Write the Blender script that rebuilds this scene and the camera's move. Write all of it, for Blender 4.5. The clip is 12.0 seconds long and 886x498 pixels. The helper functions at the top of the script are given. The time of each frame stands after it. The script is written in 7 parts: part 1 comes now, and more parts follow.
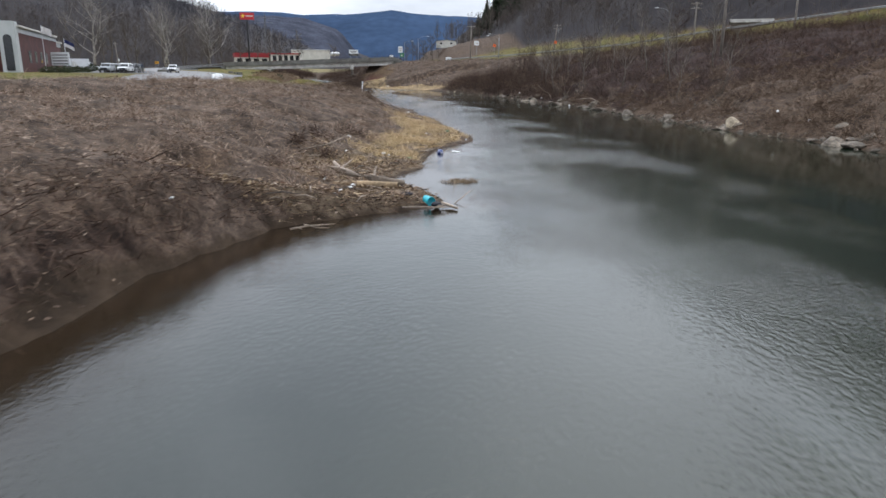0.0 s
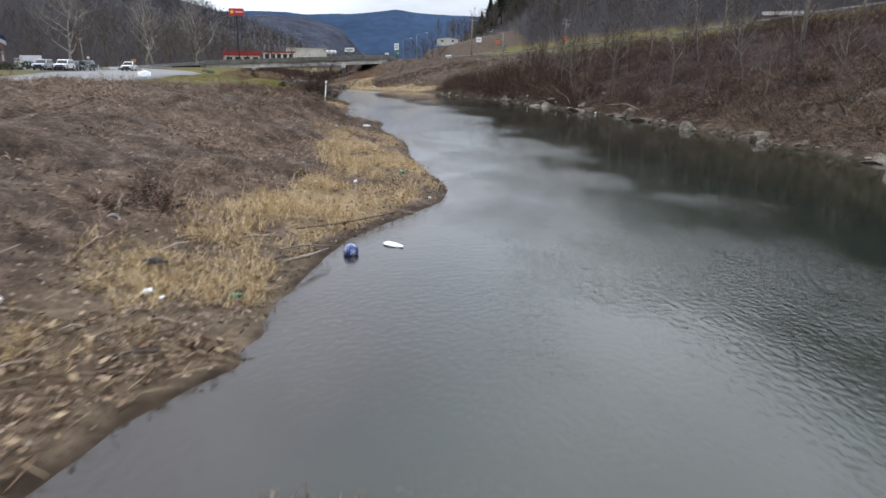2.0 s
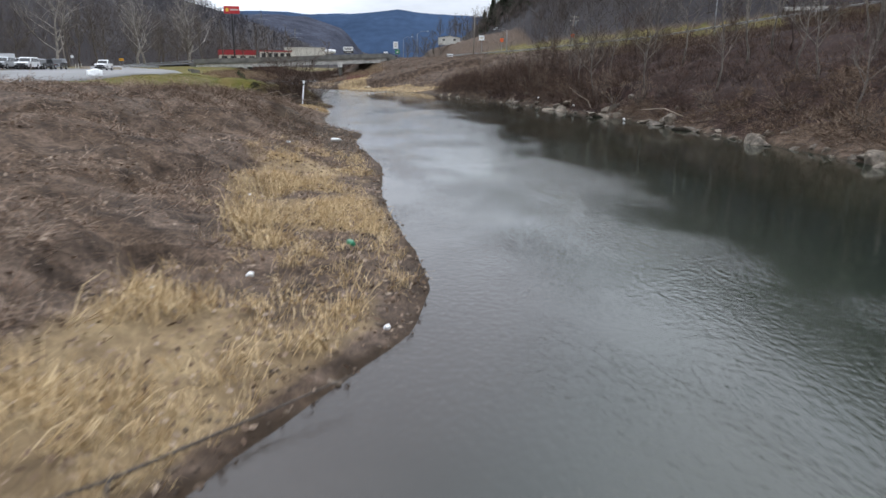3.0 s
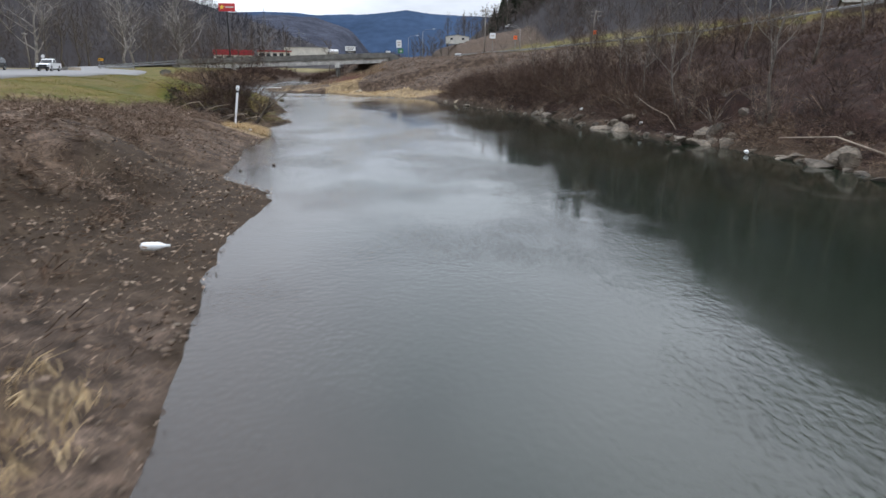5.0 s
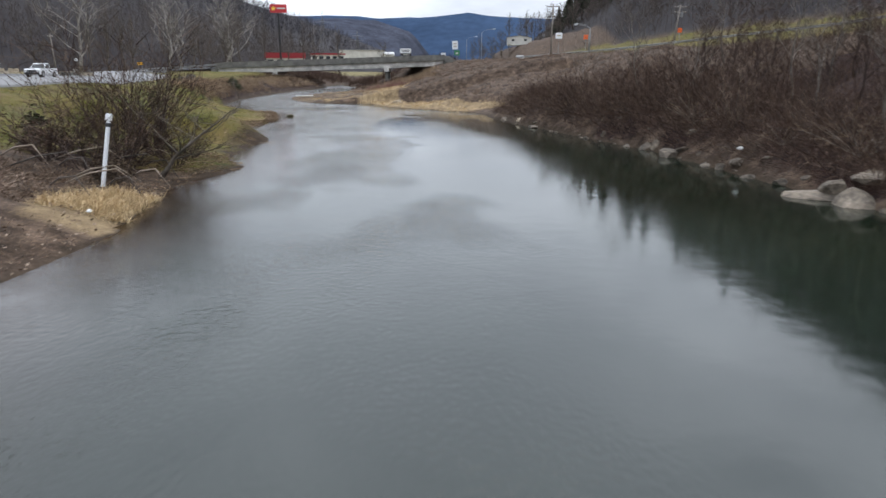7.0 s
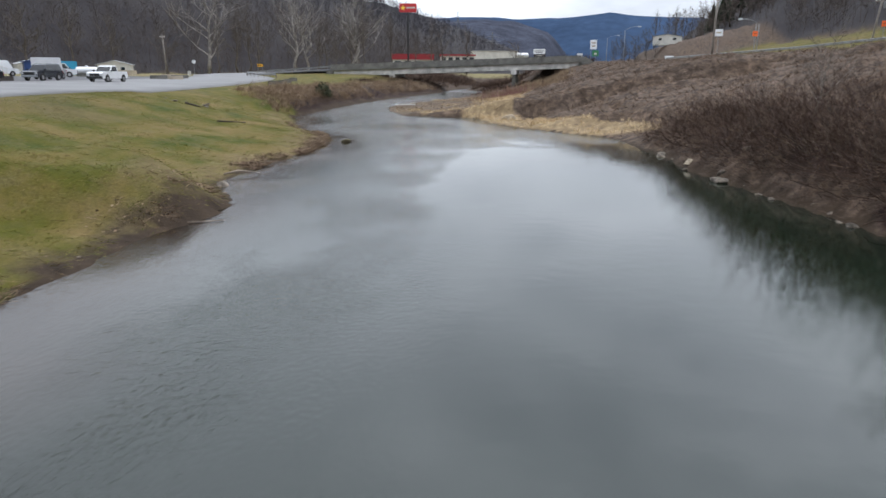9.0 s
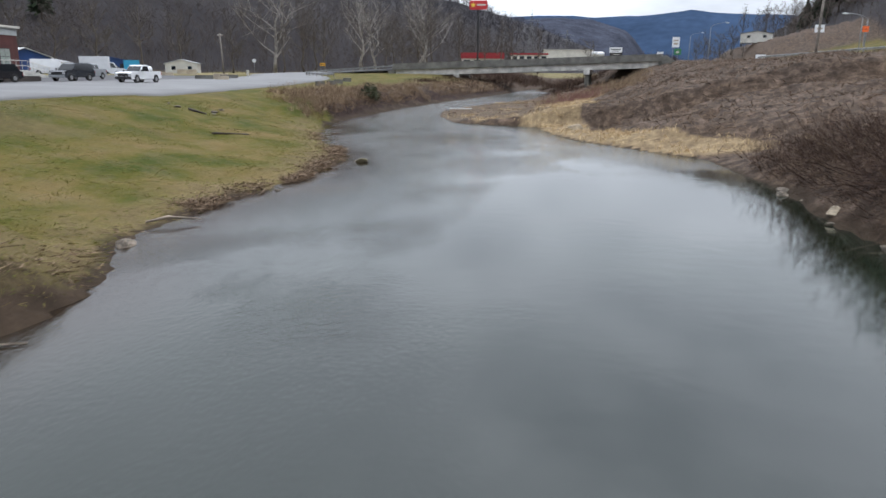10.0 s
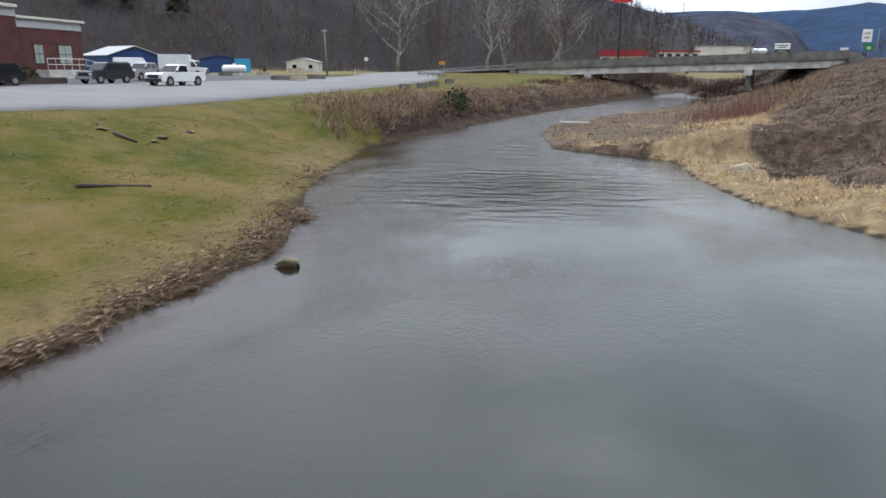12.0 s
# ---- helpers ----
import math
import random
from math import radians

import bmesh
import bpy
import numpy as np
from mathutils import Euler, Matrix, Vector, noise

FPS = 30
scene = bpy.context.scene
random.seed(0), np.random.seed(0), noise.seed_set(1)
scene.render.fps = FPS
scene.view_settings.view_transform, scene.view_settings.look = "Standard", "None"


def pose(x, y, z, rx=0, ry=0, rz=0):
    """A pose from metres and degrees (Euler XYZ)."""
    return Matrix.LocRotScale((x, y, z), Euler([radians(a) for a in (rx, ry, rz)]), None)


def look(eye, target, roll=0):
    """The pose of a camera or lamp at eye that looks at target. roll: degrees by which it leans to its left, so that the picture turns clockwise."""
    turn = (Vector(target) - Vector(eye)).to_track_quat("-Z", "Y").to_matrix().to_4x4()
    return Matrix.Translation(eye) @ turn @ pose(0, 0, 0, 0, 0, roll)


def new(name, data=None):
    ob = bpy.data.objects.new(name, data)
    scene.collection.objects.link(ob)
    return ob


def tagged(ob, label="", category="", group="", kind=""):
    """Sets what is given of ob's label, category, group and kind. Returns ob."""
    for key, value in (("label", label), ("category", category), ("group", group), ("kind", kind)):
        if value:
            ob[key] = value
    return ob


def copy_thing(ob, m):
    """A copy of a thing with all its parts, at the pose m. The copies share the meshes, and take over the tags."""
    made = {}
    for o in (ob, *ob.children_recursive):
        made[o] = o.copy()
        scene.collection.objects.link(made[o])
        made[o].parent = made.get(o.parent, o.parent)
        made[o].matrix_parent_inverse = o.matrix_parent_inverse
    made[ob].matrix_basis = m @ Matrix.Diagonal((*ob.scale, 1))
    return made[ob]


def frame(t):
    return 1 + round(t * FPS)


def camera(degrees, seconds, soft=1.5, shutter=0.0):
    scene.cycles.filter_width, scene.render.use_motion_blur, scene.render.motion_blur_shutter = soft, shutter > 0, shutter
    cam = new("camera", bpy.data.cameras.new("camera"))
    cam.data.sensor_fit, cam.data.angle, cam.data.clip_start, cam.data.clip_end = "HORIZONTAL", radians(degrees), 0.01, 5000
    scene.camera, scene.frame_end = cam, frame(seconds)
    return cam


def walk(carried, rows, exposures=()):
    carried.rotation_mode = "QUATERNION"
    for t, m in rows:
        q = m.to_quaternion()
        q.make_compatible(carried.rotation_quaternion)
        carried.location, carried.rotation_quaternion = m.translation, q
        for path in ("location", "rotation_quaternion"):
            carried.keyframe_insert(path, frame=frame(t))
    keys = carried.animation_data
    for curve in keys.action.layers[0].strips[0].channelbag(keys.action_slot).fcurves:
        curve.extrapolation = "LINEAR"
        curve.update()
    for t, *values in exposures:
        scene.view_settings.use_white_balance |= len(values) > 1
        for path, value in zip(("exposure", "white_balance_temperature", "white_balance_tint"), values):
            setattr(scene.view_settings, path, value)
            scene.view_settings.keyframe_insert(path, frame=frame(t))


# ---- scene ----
cam = camera(65.1, 12.0, soft=1.5, shutter=0.28)
K = 1.25  # metres to one unit of the plan
METRES, EYE, TILT, LEAN, TURN = 100.0 * K, 3.25 * K, -14.45, -0.25, 0.0
ROWS = [
    (0.0, 0.0, 0.0, 0.0, 0.0, 0.0, 0.0),
    (0.5, 0.0054, 0.0405, 0.01, 0.08, -0.0, -0.04),
    (1.0, 0.0095, 0.0813, 0.0198, 0.17, -0.01, -0.09),
    (1.5, 0.0126, 0.1225, 0.0296, 0.26, -0.01, -0.08),
    (2.0, 0.0148, 0.1642, 0.0393, 0.34, -0.01, -0.12),
    (2.5, 0.0164, 0.2061, 0.0493, 0.43, -0.01, -0.16),
    (3.0, 0.0175, 0.2485, 0.0595, 0.52, -0.01, -0.17),
    (3.5, 0.0185, 0.291, 0.0698, 0.62, 0.01, -0.2),
    (5.5, 0.0189, 0.4505, 0.111, 1.74, 0.09, -0.41),
    (6.0, 0.0184, 0.4912, 0.1223, 2.61, 0.12, -0.6),
    (6.5, 0.0178, 0.532, 0.1338, 3.85, 0.16, -0.95),
    (7.0, 0.0169, 0.5723, 0.1453, 5.9, 0.2, -1.41),
    (7.5, 0.0154, 0.6122, 0.1568, 8.74, 0.15, -2.12),
    (9.5, -0.0002, 0.7725, 0.2013, 19.19, -0.47, -4.96),
    (10.0, -0.0067, 0.8106, 0.212, 22.19, -0.8, -5.73),
    (10.5, -0.0146, 0.8485, 0.2226, 25.15, -1.13, -6.46),
    (11.0, -0.0238, 0.886, 0.233, 28.08, -1.54, -7.14),
    (11.5, -0.0344, 0.9229, 0.2433, 30.84, -1.93, -7.81),
    (12.0, -0.0469, 0.9596, 0.2532, 33.29, -2.3, -8.36),
]
walk(cam, [(t, pose(0, 0, EYE, TILT, LEAN, TURN) @ pose(METRES * x, METRES * y, METRES * z, 90 + pitch, roll, yaw)) for t, x, y, z, yaw, pitch, roll in ROWS])

# ---- sky and light: an overcast winter day ----
SUN_EL, SUN_ROT = radians(66), radians(8)
world = bpy.data.worlds.new("overcast_sky")
scene.world = world
world.use_nodes = True
wn, wl = world.node_tree.nodes, world.node_tree.links
wn.clear()
w_out = wn.new("ShaderNodeOutputWorld")
w_bg = wn.new("ShaderNodeBackground")
w_sky = wn.new("ShaderNodeTexSky")
w_sky.sky_type, w_sky.sun_disc = "NISHITA", False
w_sky.sun_elevation, w_sky.sun_rotation = SUN_EL, SUN_ROT
w_co = wn.new("ShaderNodeTexCoord")
w_map = wn.new("ShaderNodeMapping")
w_map.inputs["Scale"].default_value = (1.0, 1.0, 3.2)
w_noise = wn.new("ShaderNodeTexNoise")
w_noise.inputs["Scale"].default_value = 2.6
w_noise.inputs["Detail"].default_value = 7
w_noise.inputs["Roughness"].default_value = 0.55
w_ramp = wn.new("ShaderNodeValToRGB")
w_ramp.color_ramp.elements[0].position, w_ramp.color_ramp.elements[0].color = 0.3, (4.6, 5.0, 5.75, 1)
w_ramp.color_ramp.elements[1].position, w_ramp.color_ramp.elements[1].color = 0.7, (9.0, 9.6, 10.6, 1)
w_mix = wn.new("ShaderNodeMix")
w_mix.data_type = "RGBA"
w_mix.inputs["Factor"].default_value = 0.94
wl.new(w_co.outputs["Generated"], w_map.inputs["Vector"])
wl.new(w_map.outputs["Vector"], w_noise.inputs["Vector"])
wl.new(w_noise.outputs["Fac"], w_ramp.inputs["Fac"])
wl.new(w_sky.outputs["Color"], w_mix.inputs["A"])
wl.new(w_ramp.outputs["Color"], w_mix.inputs["B"])
# an overcast sky is about twice as bright overhead as near the horizon
w_sep = wn.new("ShaderNodeSeparateXYZ")
w_up = wn.new("ShaderNodeMapRange")
w_up.inputs["From Min"].default_value, w_up.inputs["From Max"].default_value = 0.0, 0.56
w_up.inputs["To Min"].default_value, w_up.inputs["To Max"].default_value = 1.45, 2.35
w_mul = wn.new("ShaderNodeVectorMath")
w_mul.operation = "SCALE"
wl.new(w_co.outputs["Generated"], w_sep.inputs["Vector"])
wl.new(w_sep.outputs["Z"], w_up.inputs["Value"])
wl.new(w_mix.outputs["Result"], w_mul.inputs[0])
# the cloud is brighter round the hidden sun
w_dot = wn.new("ShaderNodeVectorMath")
w_dot.operation = "DOT_PRODUCT"
w_dot.inputs[1].default_value = (math.sin(SUN_ROT) * math.cos(SUN_EL), math.cos(SUN_ROT) * math.cos(SUN_EL), math.sin(SUN_EL))
w_glow = wn.new("ShaderNodeMapRange")
w_glow.interpolation_type = "SMOOTHSTEP"
w_glow.inputs["From Min"].default_value, w_glow.inputs["From Max"].default_value = 0.5, 1.0
w_glow.inputs["To Min"].default_value, w_glow.inputs["To Max"].default_value = 1.05, 1.75
w_tot = wn.new("ShaderNodeMath")
w_tot.operation = "MULTIPLY"
wl.new(w_co.outputs["Generated"], w_dot.inputs[0])
wl.new(w_dot.outputs["Value"], w_glow.inputs["Value"])
wl.new(w_up.outputs["Result"], w_tot.inputs[0])
wl.new(w_glow.outputs["Result"], w_tot.inputs[1])
wl.new(w_tot.outputs["Value"], w_mul.inputs["Scale"])
wl.new(w_mul.outputs["Vector"], w_bg.inputs["Color"])
w_bg.inputs["Strength"].default_value = 0.09
wl.new(w_bg.outputs["Background"], w_out.inputs["Surface"])

sun = new("sun", bpy.data.lights.new("sun", "SUN"))
sun.data.energy, sun.data.angle, sun.data.color = 1.3, radians(40), (1.0, 0.96, 0.9)
sun.matrix_world = look((math.sin(SUN_ROT) * 80, math.cos(SUN_ROT) * 80, 80 * math.tan(SUN_EL)), (0, 0, 0))
scene.view_settings.exposure = 0.0

# ---- materials ----
def material(name, base, rough=0.8, metal=0.0, vary=0.25, scale=3.0, fine=30.0, bump=0.3, dist=0.02, tint=None, coat=0.0, spec=0.5, per_object=0.0, space="Object"):
    """A surface in two scales of colour change and fine relief."""
    m = bpy.data.materials.new(name)
    m.use_nodes = True
    n, l = m.node_tree.nodes, m.node_tree.links
    p = n["Principled BSDF"]
    p.inputs["Roughness"].default_value, p.inputs["Metallic"].default_value = rough, metal
    p.inputs["Coat Weight"].default_value = coat
    p.inputs["Specular IOR Level"].default_value = spec
    co = n.new("ShaderNodeTexCoord")
    big, small = n.new("ShaderNodeTexNoise"), n.new("ShaderNodeTexNoise")
    big.inputs["Scale"].default_value, big.inputs["Detail"].default_value = scale, 5
    small.inputs["Scale"].default_value, small.inputs["Detail"].default_value = fine, 3
    for t in (big, small):
        l.new(co.outputs[space], t.inputs["Vector"])
    ramp = n.new("ShaderNodeValToRGB")
    lo = [c * (1 - vary) for c in base]
    hi = tint or [min(1.0, c * (1 + vary)) for c in base]
    ramp.color_ramp.elements[0].position, ramp.color_ramp.elements[0].color = 0.34, (*lo, 1)
    ramp.color_ramp.elements[1].position, ramp.color_ramp.elements[1].color = 0.66, (*hi, 1)
    l.new(big.outputs["Fac"], ramp.inputs["Fac"])
    hsv = n.new("ShaderNodeHueSaturation")
    mr = n.new("ShaderNodeMapRange")
    mr.inputs["From Min"].default_value, mr.inputs["From Max"].default_value = 0.3, 0.7
    mr.inputs["To Min"].default_value, mr.inputs["To Max"].default_value = 1 - vary * 0.8, 1 + vary * 0.8
    l.new(small.outputs["Fac"], mr.inputs["Value"])
    value = mr.outputs["Result"]
    if per_object:
        info = n.new("ShaderNodeObjectInfo")
        mo = n.new("ShaderNodeMapRange")
        mo.inputs["To Min"].default_value, mo.inputs["To Max"].default_value = 1 - per_object, 1 + per_object
        l.new(info.outputs["Random"], mo.inputs["Value"])
        mul = n.new("ShaderNodeMath")
        mul.operation = "MULTIPLY"
        l.new(value, mul.inputs[0])
        l.new(mo.outputs["Result"], mul.inputs[1])
        value = mul.outputs["Value"]
    l.new(value, hsv.inputs["Value"])
    l.new(ramp.outputs["Color"], hsv.inputs["Color"])
    l.new(hsv.outputs["Color"], p.inputs["Base Color"])
    if bump:
        b = n.new("ShaderNodeBump")
        b.inputs["Strength"].default_value, b.inputs["Distance"].default_value = bump, dist
        l.new(small.outputs["Fac"], b.inputs["Height"])
        l.new(b.outputs["Normal"], p.inputs["Normal"])
    return m


def island_material(name, stops, rough=0.85):
    """For stems, blades and leaves: every loose piece has a colour of its own from the stops."""
    m = bpy.data.materials.new(name)
    m.use_nodes = True
    n, l = m.node_tree.nodes, m.node_tree.links
    p = n["Principled BSDF"]
    p.inputs["Roughness"].default_value = rough
    p.inputs["Specular IOR Level"].default_value = 0.2
    g = n.new("ShaderNodeNewGeometry")
    ramp = n.new("ShaderNodeValToRGB")
    e = ramp.color_ramp.elements
    while len(e) < len(stops):
        e.new(0.5)
    for i, c in enumerate(stops):
        e[i].position, e[i].color = i / (len(stops) - 1), (*c, 1)
    l.new(g.outputs["Random Per Island"], ramp.inputs["Fac"])
    l.new(ramp.outputs["Color"], p.inputs["Base Color"])
    return m


def mixed_ground():
    """The ground sheet: leaf litter and vines, with lawn, straw, gravel and mud where the masks say so."""
    m = bpy.data.materials.new("ground_cover")
    m.use_nodes = True
    n, l = m.node_tree.nodes, m.node_tree.links
    p = n["Principled BSDF"]
    p.inputs["Roughness"].default_value = 0.95
    p.inputs["Specular IOR Level"].default_value = 0.15
    co = n.new("ShaderNodeTexCoord")

    def nz(scale, detail=6, rough=0.6):
        t = n.new("ShaderNodeTexNoise")
        t.inputs["Scale"].default_value, t.inputs["Detail"].default_value, t.inputs["Roughness"].default_value = scale, detail, rough
        l.new(co.outputs["Object"], t.inputs["Vector"])
        return t.outputs["Fac"]

    def ramp(fac, stops):
        r = n.new("ShaderNodeValToRGB")
        e = r.color_ramp.elements
        while len(e) < len(stops):
            e.new(0.5)
        for i, (pos, c) in enumerate(stops):
            e[i].position, e[i].color = pos, (*c, 1)
        l.new(fac, r.inputs["Fac"])
        return r.outputs["Color"]

    def mix(a, b, fac):
        x = n.new("ShaderNodeMix")
        x.data_type = "RGBA"
        l.new(a, x.inputs["A"])
        l.new(b, x.inputs["B"])
        l.new(fac, x.inputs["Factor"])
        return x.outputs["Result"]

    def mul(a, b):
        x = n.new("ShaderNodeMix")
        x.data_type, x.blend_type = "RGBA", "MULTIPLY"
        x.inputs["Factor"].default_value = 1.0
        l.new(a, x.inputs["A"])
        l.new(b, x.inputs["B"])
        return x.outputs["Result"]

    patch, clump, grit, broad = nz(0.35), nz(1.8), nz(14, 8, 0.7), nz(0.09)
    bramble = ramp(clump, [(0.3, (0.018, 0.013, 0.01)), (0.5, (0.06, 0.044, 0.034)), (0.7, (0.13, 0.097, 0.077))])
    bramble = mix(bramble, ramp(clump, [(0.3, (0.03, 0.018, 0.01)), (0.7, (0.11, 0.072, 0.045))]), ramp(patch, [(0.45, (0, 0, 0)), (0.66, (0.454, 0.454, 0.454))]))
    lawn = ramp(patch, [(0.32, (0.034, 0.047, 0.003)), (0.45, (0.066, 0.064, 0.007)), (0.55, (0.1, 0.08, 0.019)), (0.66, (0.135, 0.096, 0.036))])
    lawn = mix(lawn, ramp(clump, [(0.3, (0.06, 0.048, 0.02)), (0.7, (0.12, 0.095, 0.04))]), ramp(nz(0.13, 5, 0.6), [(0.5, (0, 0, 0)), (0.64, (0.75, 0.75, 0.75))]))
    lawn = mix(lawn, ramp(grit, [(0.35, (0.085, 0.066, 0.034)), (0.65, (0.165, 0.135, 0.07))]), ramp(nz(1.1, 8, 0.75), [(0.48, (0, 0, 0)), (0.66, (0.5, 0.5, 0.5))]))
    straw = ramp(clump, [(0.3, (0.1, 0.071, 0.043)), (0.5, (0.19, 0.138, 0.08)), (0.75, (0.31, 0.235, 0.135))])
    gravel = ramp(nz(5.0, 8, 0.75), [(0.3, (0.034, 0.025, 0.017)), (0.5, (0.1, 0.074, 0.05)), (0.72, (0.2, 0.155, 0.11))])
    forest = ramp(broad, [(0.35, (0.022, 0.02, 0.023)), (0.65, (0.034, 0.031, 0.033))])
    mud = ramp(clump, [(0.3, (0.022, 0.015, 0.01)), (0.7, (0.055, 0.038, 0.025))])
    # dark red-brown brush floor, with the shade under stems and overhangs mixed in
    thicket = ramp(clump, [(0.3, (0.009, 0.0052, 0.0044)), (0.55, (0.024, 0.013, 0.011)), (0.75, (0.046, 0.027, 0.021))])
    dry = ramp(clump, [(0.3, (0.085, 0.062, 0.028)), (0.7, (0.19, 0.145, 0.07))])
    field = ramp(broad, [(0.35, (0.13, 0.115, 0.05)), (0.65, (0.2, 0.165, 0.085))])
    col = bramble
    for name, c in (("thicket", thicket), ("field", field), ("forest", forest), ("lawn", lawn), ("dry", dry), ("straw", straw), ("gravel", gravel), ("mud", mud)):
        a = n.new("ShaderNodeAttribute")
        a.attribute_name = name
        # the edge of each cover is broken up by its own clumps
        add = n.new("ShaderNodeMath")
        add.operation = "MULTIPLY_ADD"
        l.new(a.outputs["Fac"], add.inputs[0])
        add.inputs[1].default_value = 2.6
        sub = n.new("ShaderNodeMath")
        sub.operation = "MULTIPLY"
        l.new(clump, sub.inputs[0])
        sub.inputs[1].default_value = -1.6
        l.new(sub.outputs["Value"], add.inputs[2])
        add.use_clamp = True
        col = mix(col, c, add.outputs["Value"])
    # matted canes: thin pale strands over dark gaps
    def strands(scale, seed):
        warp = n.new("ShaderNodeTexNoise")
        warp.inputs["Scale"].default_value, warp.inputs["Detail"].default_value = scale * .35, 3
        mp = n.new("ShaderNodeMapping")
        mp.inputs["Location"].default_value = (seed, seed * .7, 0)
        l.new(co.outputs["Object"], mp.inputs["Vector"])
        l.new(mp.outputs["Vector"], warp.inputs["Vector"])
        x = n.new("ShaderNodeMix")
        x.data_type, x.blend_type = "RGBA", "LINEAR_LIGHT"
        x.inputs["Factor"].default_value = .35
        l.new(mp.outputs["Vector"], x.inputs["A"])
        l.new(warp.outputs["Color"], x.inputs["B"])
        v = n.new("ShaderNodeTexVoronoi")
        v.feature = "DISTANCE_TO_EDGE"
        v.inputs["Scale"].default_value = scale
        l.new(x.outputs["Result"], v.inputs["Vector"])
        return v.outputs["Distance"]
    s1 = ramp(strands(6.5, 3.0), [(0.0, (1.5, 1.45, 1.4)), (0.05, (1.15, 1.13, 1.1)), (0.16, (0.9, 0.9, 0.9)), (0.4, (0.7, 0.7, 0.7))])
    s2 = ramp(strands(17.0, 11.0), [(0.0, (1.6, 1.55, 1.5)), (0.06, (1.05, 1.05, 1.05)), (0.3, (0.75, 0.75, 0.75))])
    s3 = mul(s1, s2)
    plain = n.new("ShaderNodeRGB")
    plain.outputs[0].default_value = (1, 1, 1, 1)
    la = n.new("ShaderNodeAttribute")
    la.attribute_name = "open"
    col = mul(col, mix(s3, plain.outputs[0], la.outputs["Fac"]))
    shade = ramp(grit, [(0.25, (0.55, 0.55, 0.55)), (0.5, (1, 1, 1)), (0.8, (1.25, 1.22, 1.18))])
    l.new(mul(col, shade), p.inputs["Base Color"])
    b = n.new("ShaderNodeBump")
    b.inputs["Strength"].default_value, b.inputs["Distance"].default_value = 0.7, 0.06
    l.new(grit, b.inputs["Height"])
    l.new(b.outputs["Normal"], p.inputs["Normal"])
    return m


def water_material():
    m = bpy.data.materials.new("river_water")
    m.use_nodes = True
    n, l = m.node_tree.nodes, m.node_tree.links
    p = n["Principled BSDF"]
    p.inputs["IOR"].default_value = 1.42
    p.inputs["Specular IOR Level"].default_value = 0.5
    co = n.new("ShaderNodeTexCoord")
    at = n.new("ShaderNodeAttribute")
    at.attribute_name = "riffle"

    def nz(scale, detail, stretch=(1, 1, 1), turn=0.0):
        mp = n.new("ShaderNodeMapping")
        mp.vector_type = "TEXTURE"
        mp.inputs["Scale"].default_value = stretch
        mp.inputs["Rotation"].default_value = (0, 0, turn)
        l.new(co.outputs["Object"], mp.inputs["Vector"])
        t = n.new("ShaderNodeTexNoise")
        t.inputs["Scale"].default_value, t.inputs["Detail"].default_value = scale, detail
        l.new(mp.outputs["Vector"], t.inputs["Vector"])
        return t.outputs["Fac"]

    ramp = n.new("ShaderNodeValToRGB")
    e = ramp.color_ramp.elements
    e[0].position, e[0].color = 0.35, (0.003, 0.0072, 0.004, 1)
    e[1].position, e[1].color = 0.7, (0.008, 0.0145, 0.009, 1)
    l.new(nz(0.16, 4), ramp.inputs["Fac"])
    # brown shallows, darkened to carry the bank's reflection and shade
    sh = n.new("ShaderNodeAttribute")
    sh.attribute_name = "shallow"
    bed = n.new("ShaderNodeMix")
    bed.data_type = "RGBA"
    bed.inputs["B"].default_value = (0.018, 0.011, 0.006, 1)
    l.new(sh.outputs["Fac"], bed.inputs["Factor"])
    l.new(ramp.outputs["Color"], bed.inputs["A"])
    tb = n.new("ShaderNodeAttribute")
    tb.attribute_name = "turbid"
    silt = n.new("ShaderNodeMix")
    silt.data_type = "RGBA"
    silt.inputs["B"].default_value = (0.037, 0.04, 0.031, 1)
    l.new(tb.outputs["Fac"], silt.inputs["Factor"])
    l.new(bed.outputs["Result"], silt.inputs["A"])
    l.new(silt.outputs["Result"], p.inputs["Base Color"])
    # calm and ruffled patches
    rr = n.new("ShaderNodeMapRange")
    rr.inputs["From Min"].default_value, rr.inputs["From Max"].default_value = 0.4, 0.65
    rr.inputs["To Min"].default_value, rr.inputs["To Max"].default_value = 0.06, 0.11
    l.new(nz(0.35, 4, (1, 2.4, 1), 0.1), rr.inputs["Value"])
    l.new(rr.outputs["Result"], p.inputs["Roughness"])
    amount = n.new("ShaderNodeMapRange")
    amount.inputs["From Min"].default_value, amount.inputs["From Max"].default_value = 0.45, 0.7
    amount.inputs["To Min"].default_value, amount.inputs["To Max"].default_value = 0.3, 1.4
    l.new(nz(0.3, 6, (1, 1.7, 1), 0.15), amount.inputs["Value"])
    tot = n.new("ShaderNodeMath")
    tot.operation = "MULTIPLY_ADD"
    l.new(at.outputs["Fac"], tot.inputs[0])
    tot.inputs[1].default_value = 3.0
    l.new(amount.outputs["Result"], tot.inputs[2])
    b1, b2 = n.new("ShaderNodeBump"), n.new("ShaderNodeBump")
    b1.inputs["Distance"].default_value, b2.inputs["Distance"].default_value = 0.007, 0.034
    b1.inputs["Strength"].default_value = 0.6
    l.new(nz(2.3, 4, (1.1, 0.95, 1), 0.3), b1.inputs["Height"])
    st = n.new("ShaderNodeMath")
    st.operation = "MULTIPLY"
    l.new(tot.outputs["Value"], st.inputs[0])
    st.inputs[1].default_value = 0.7
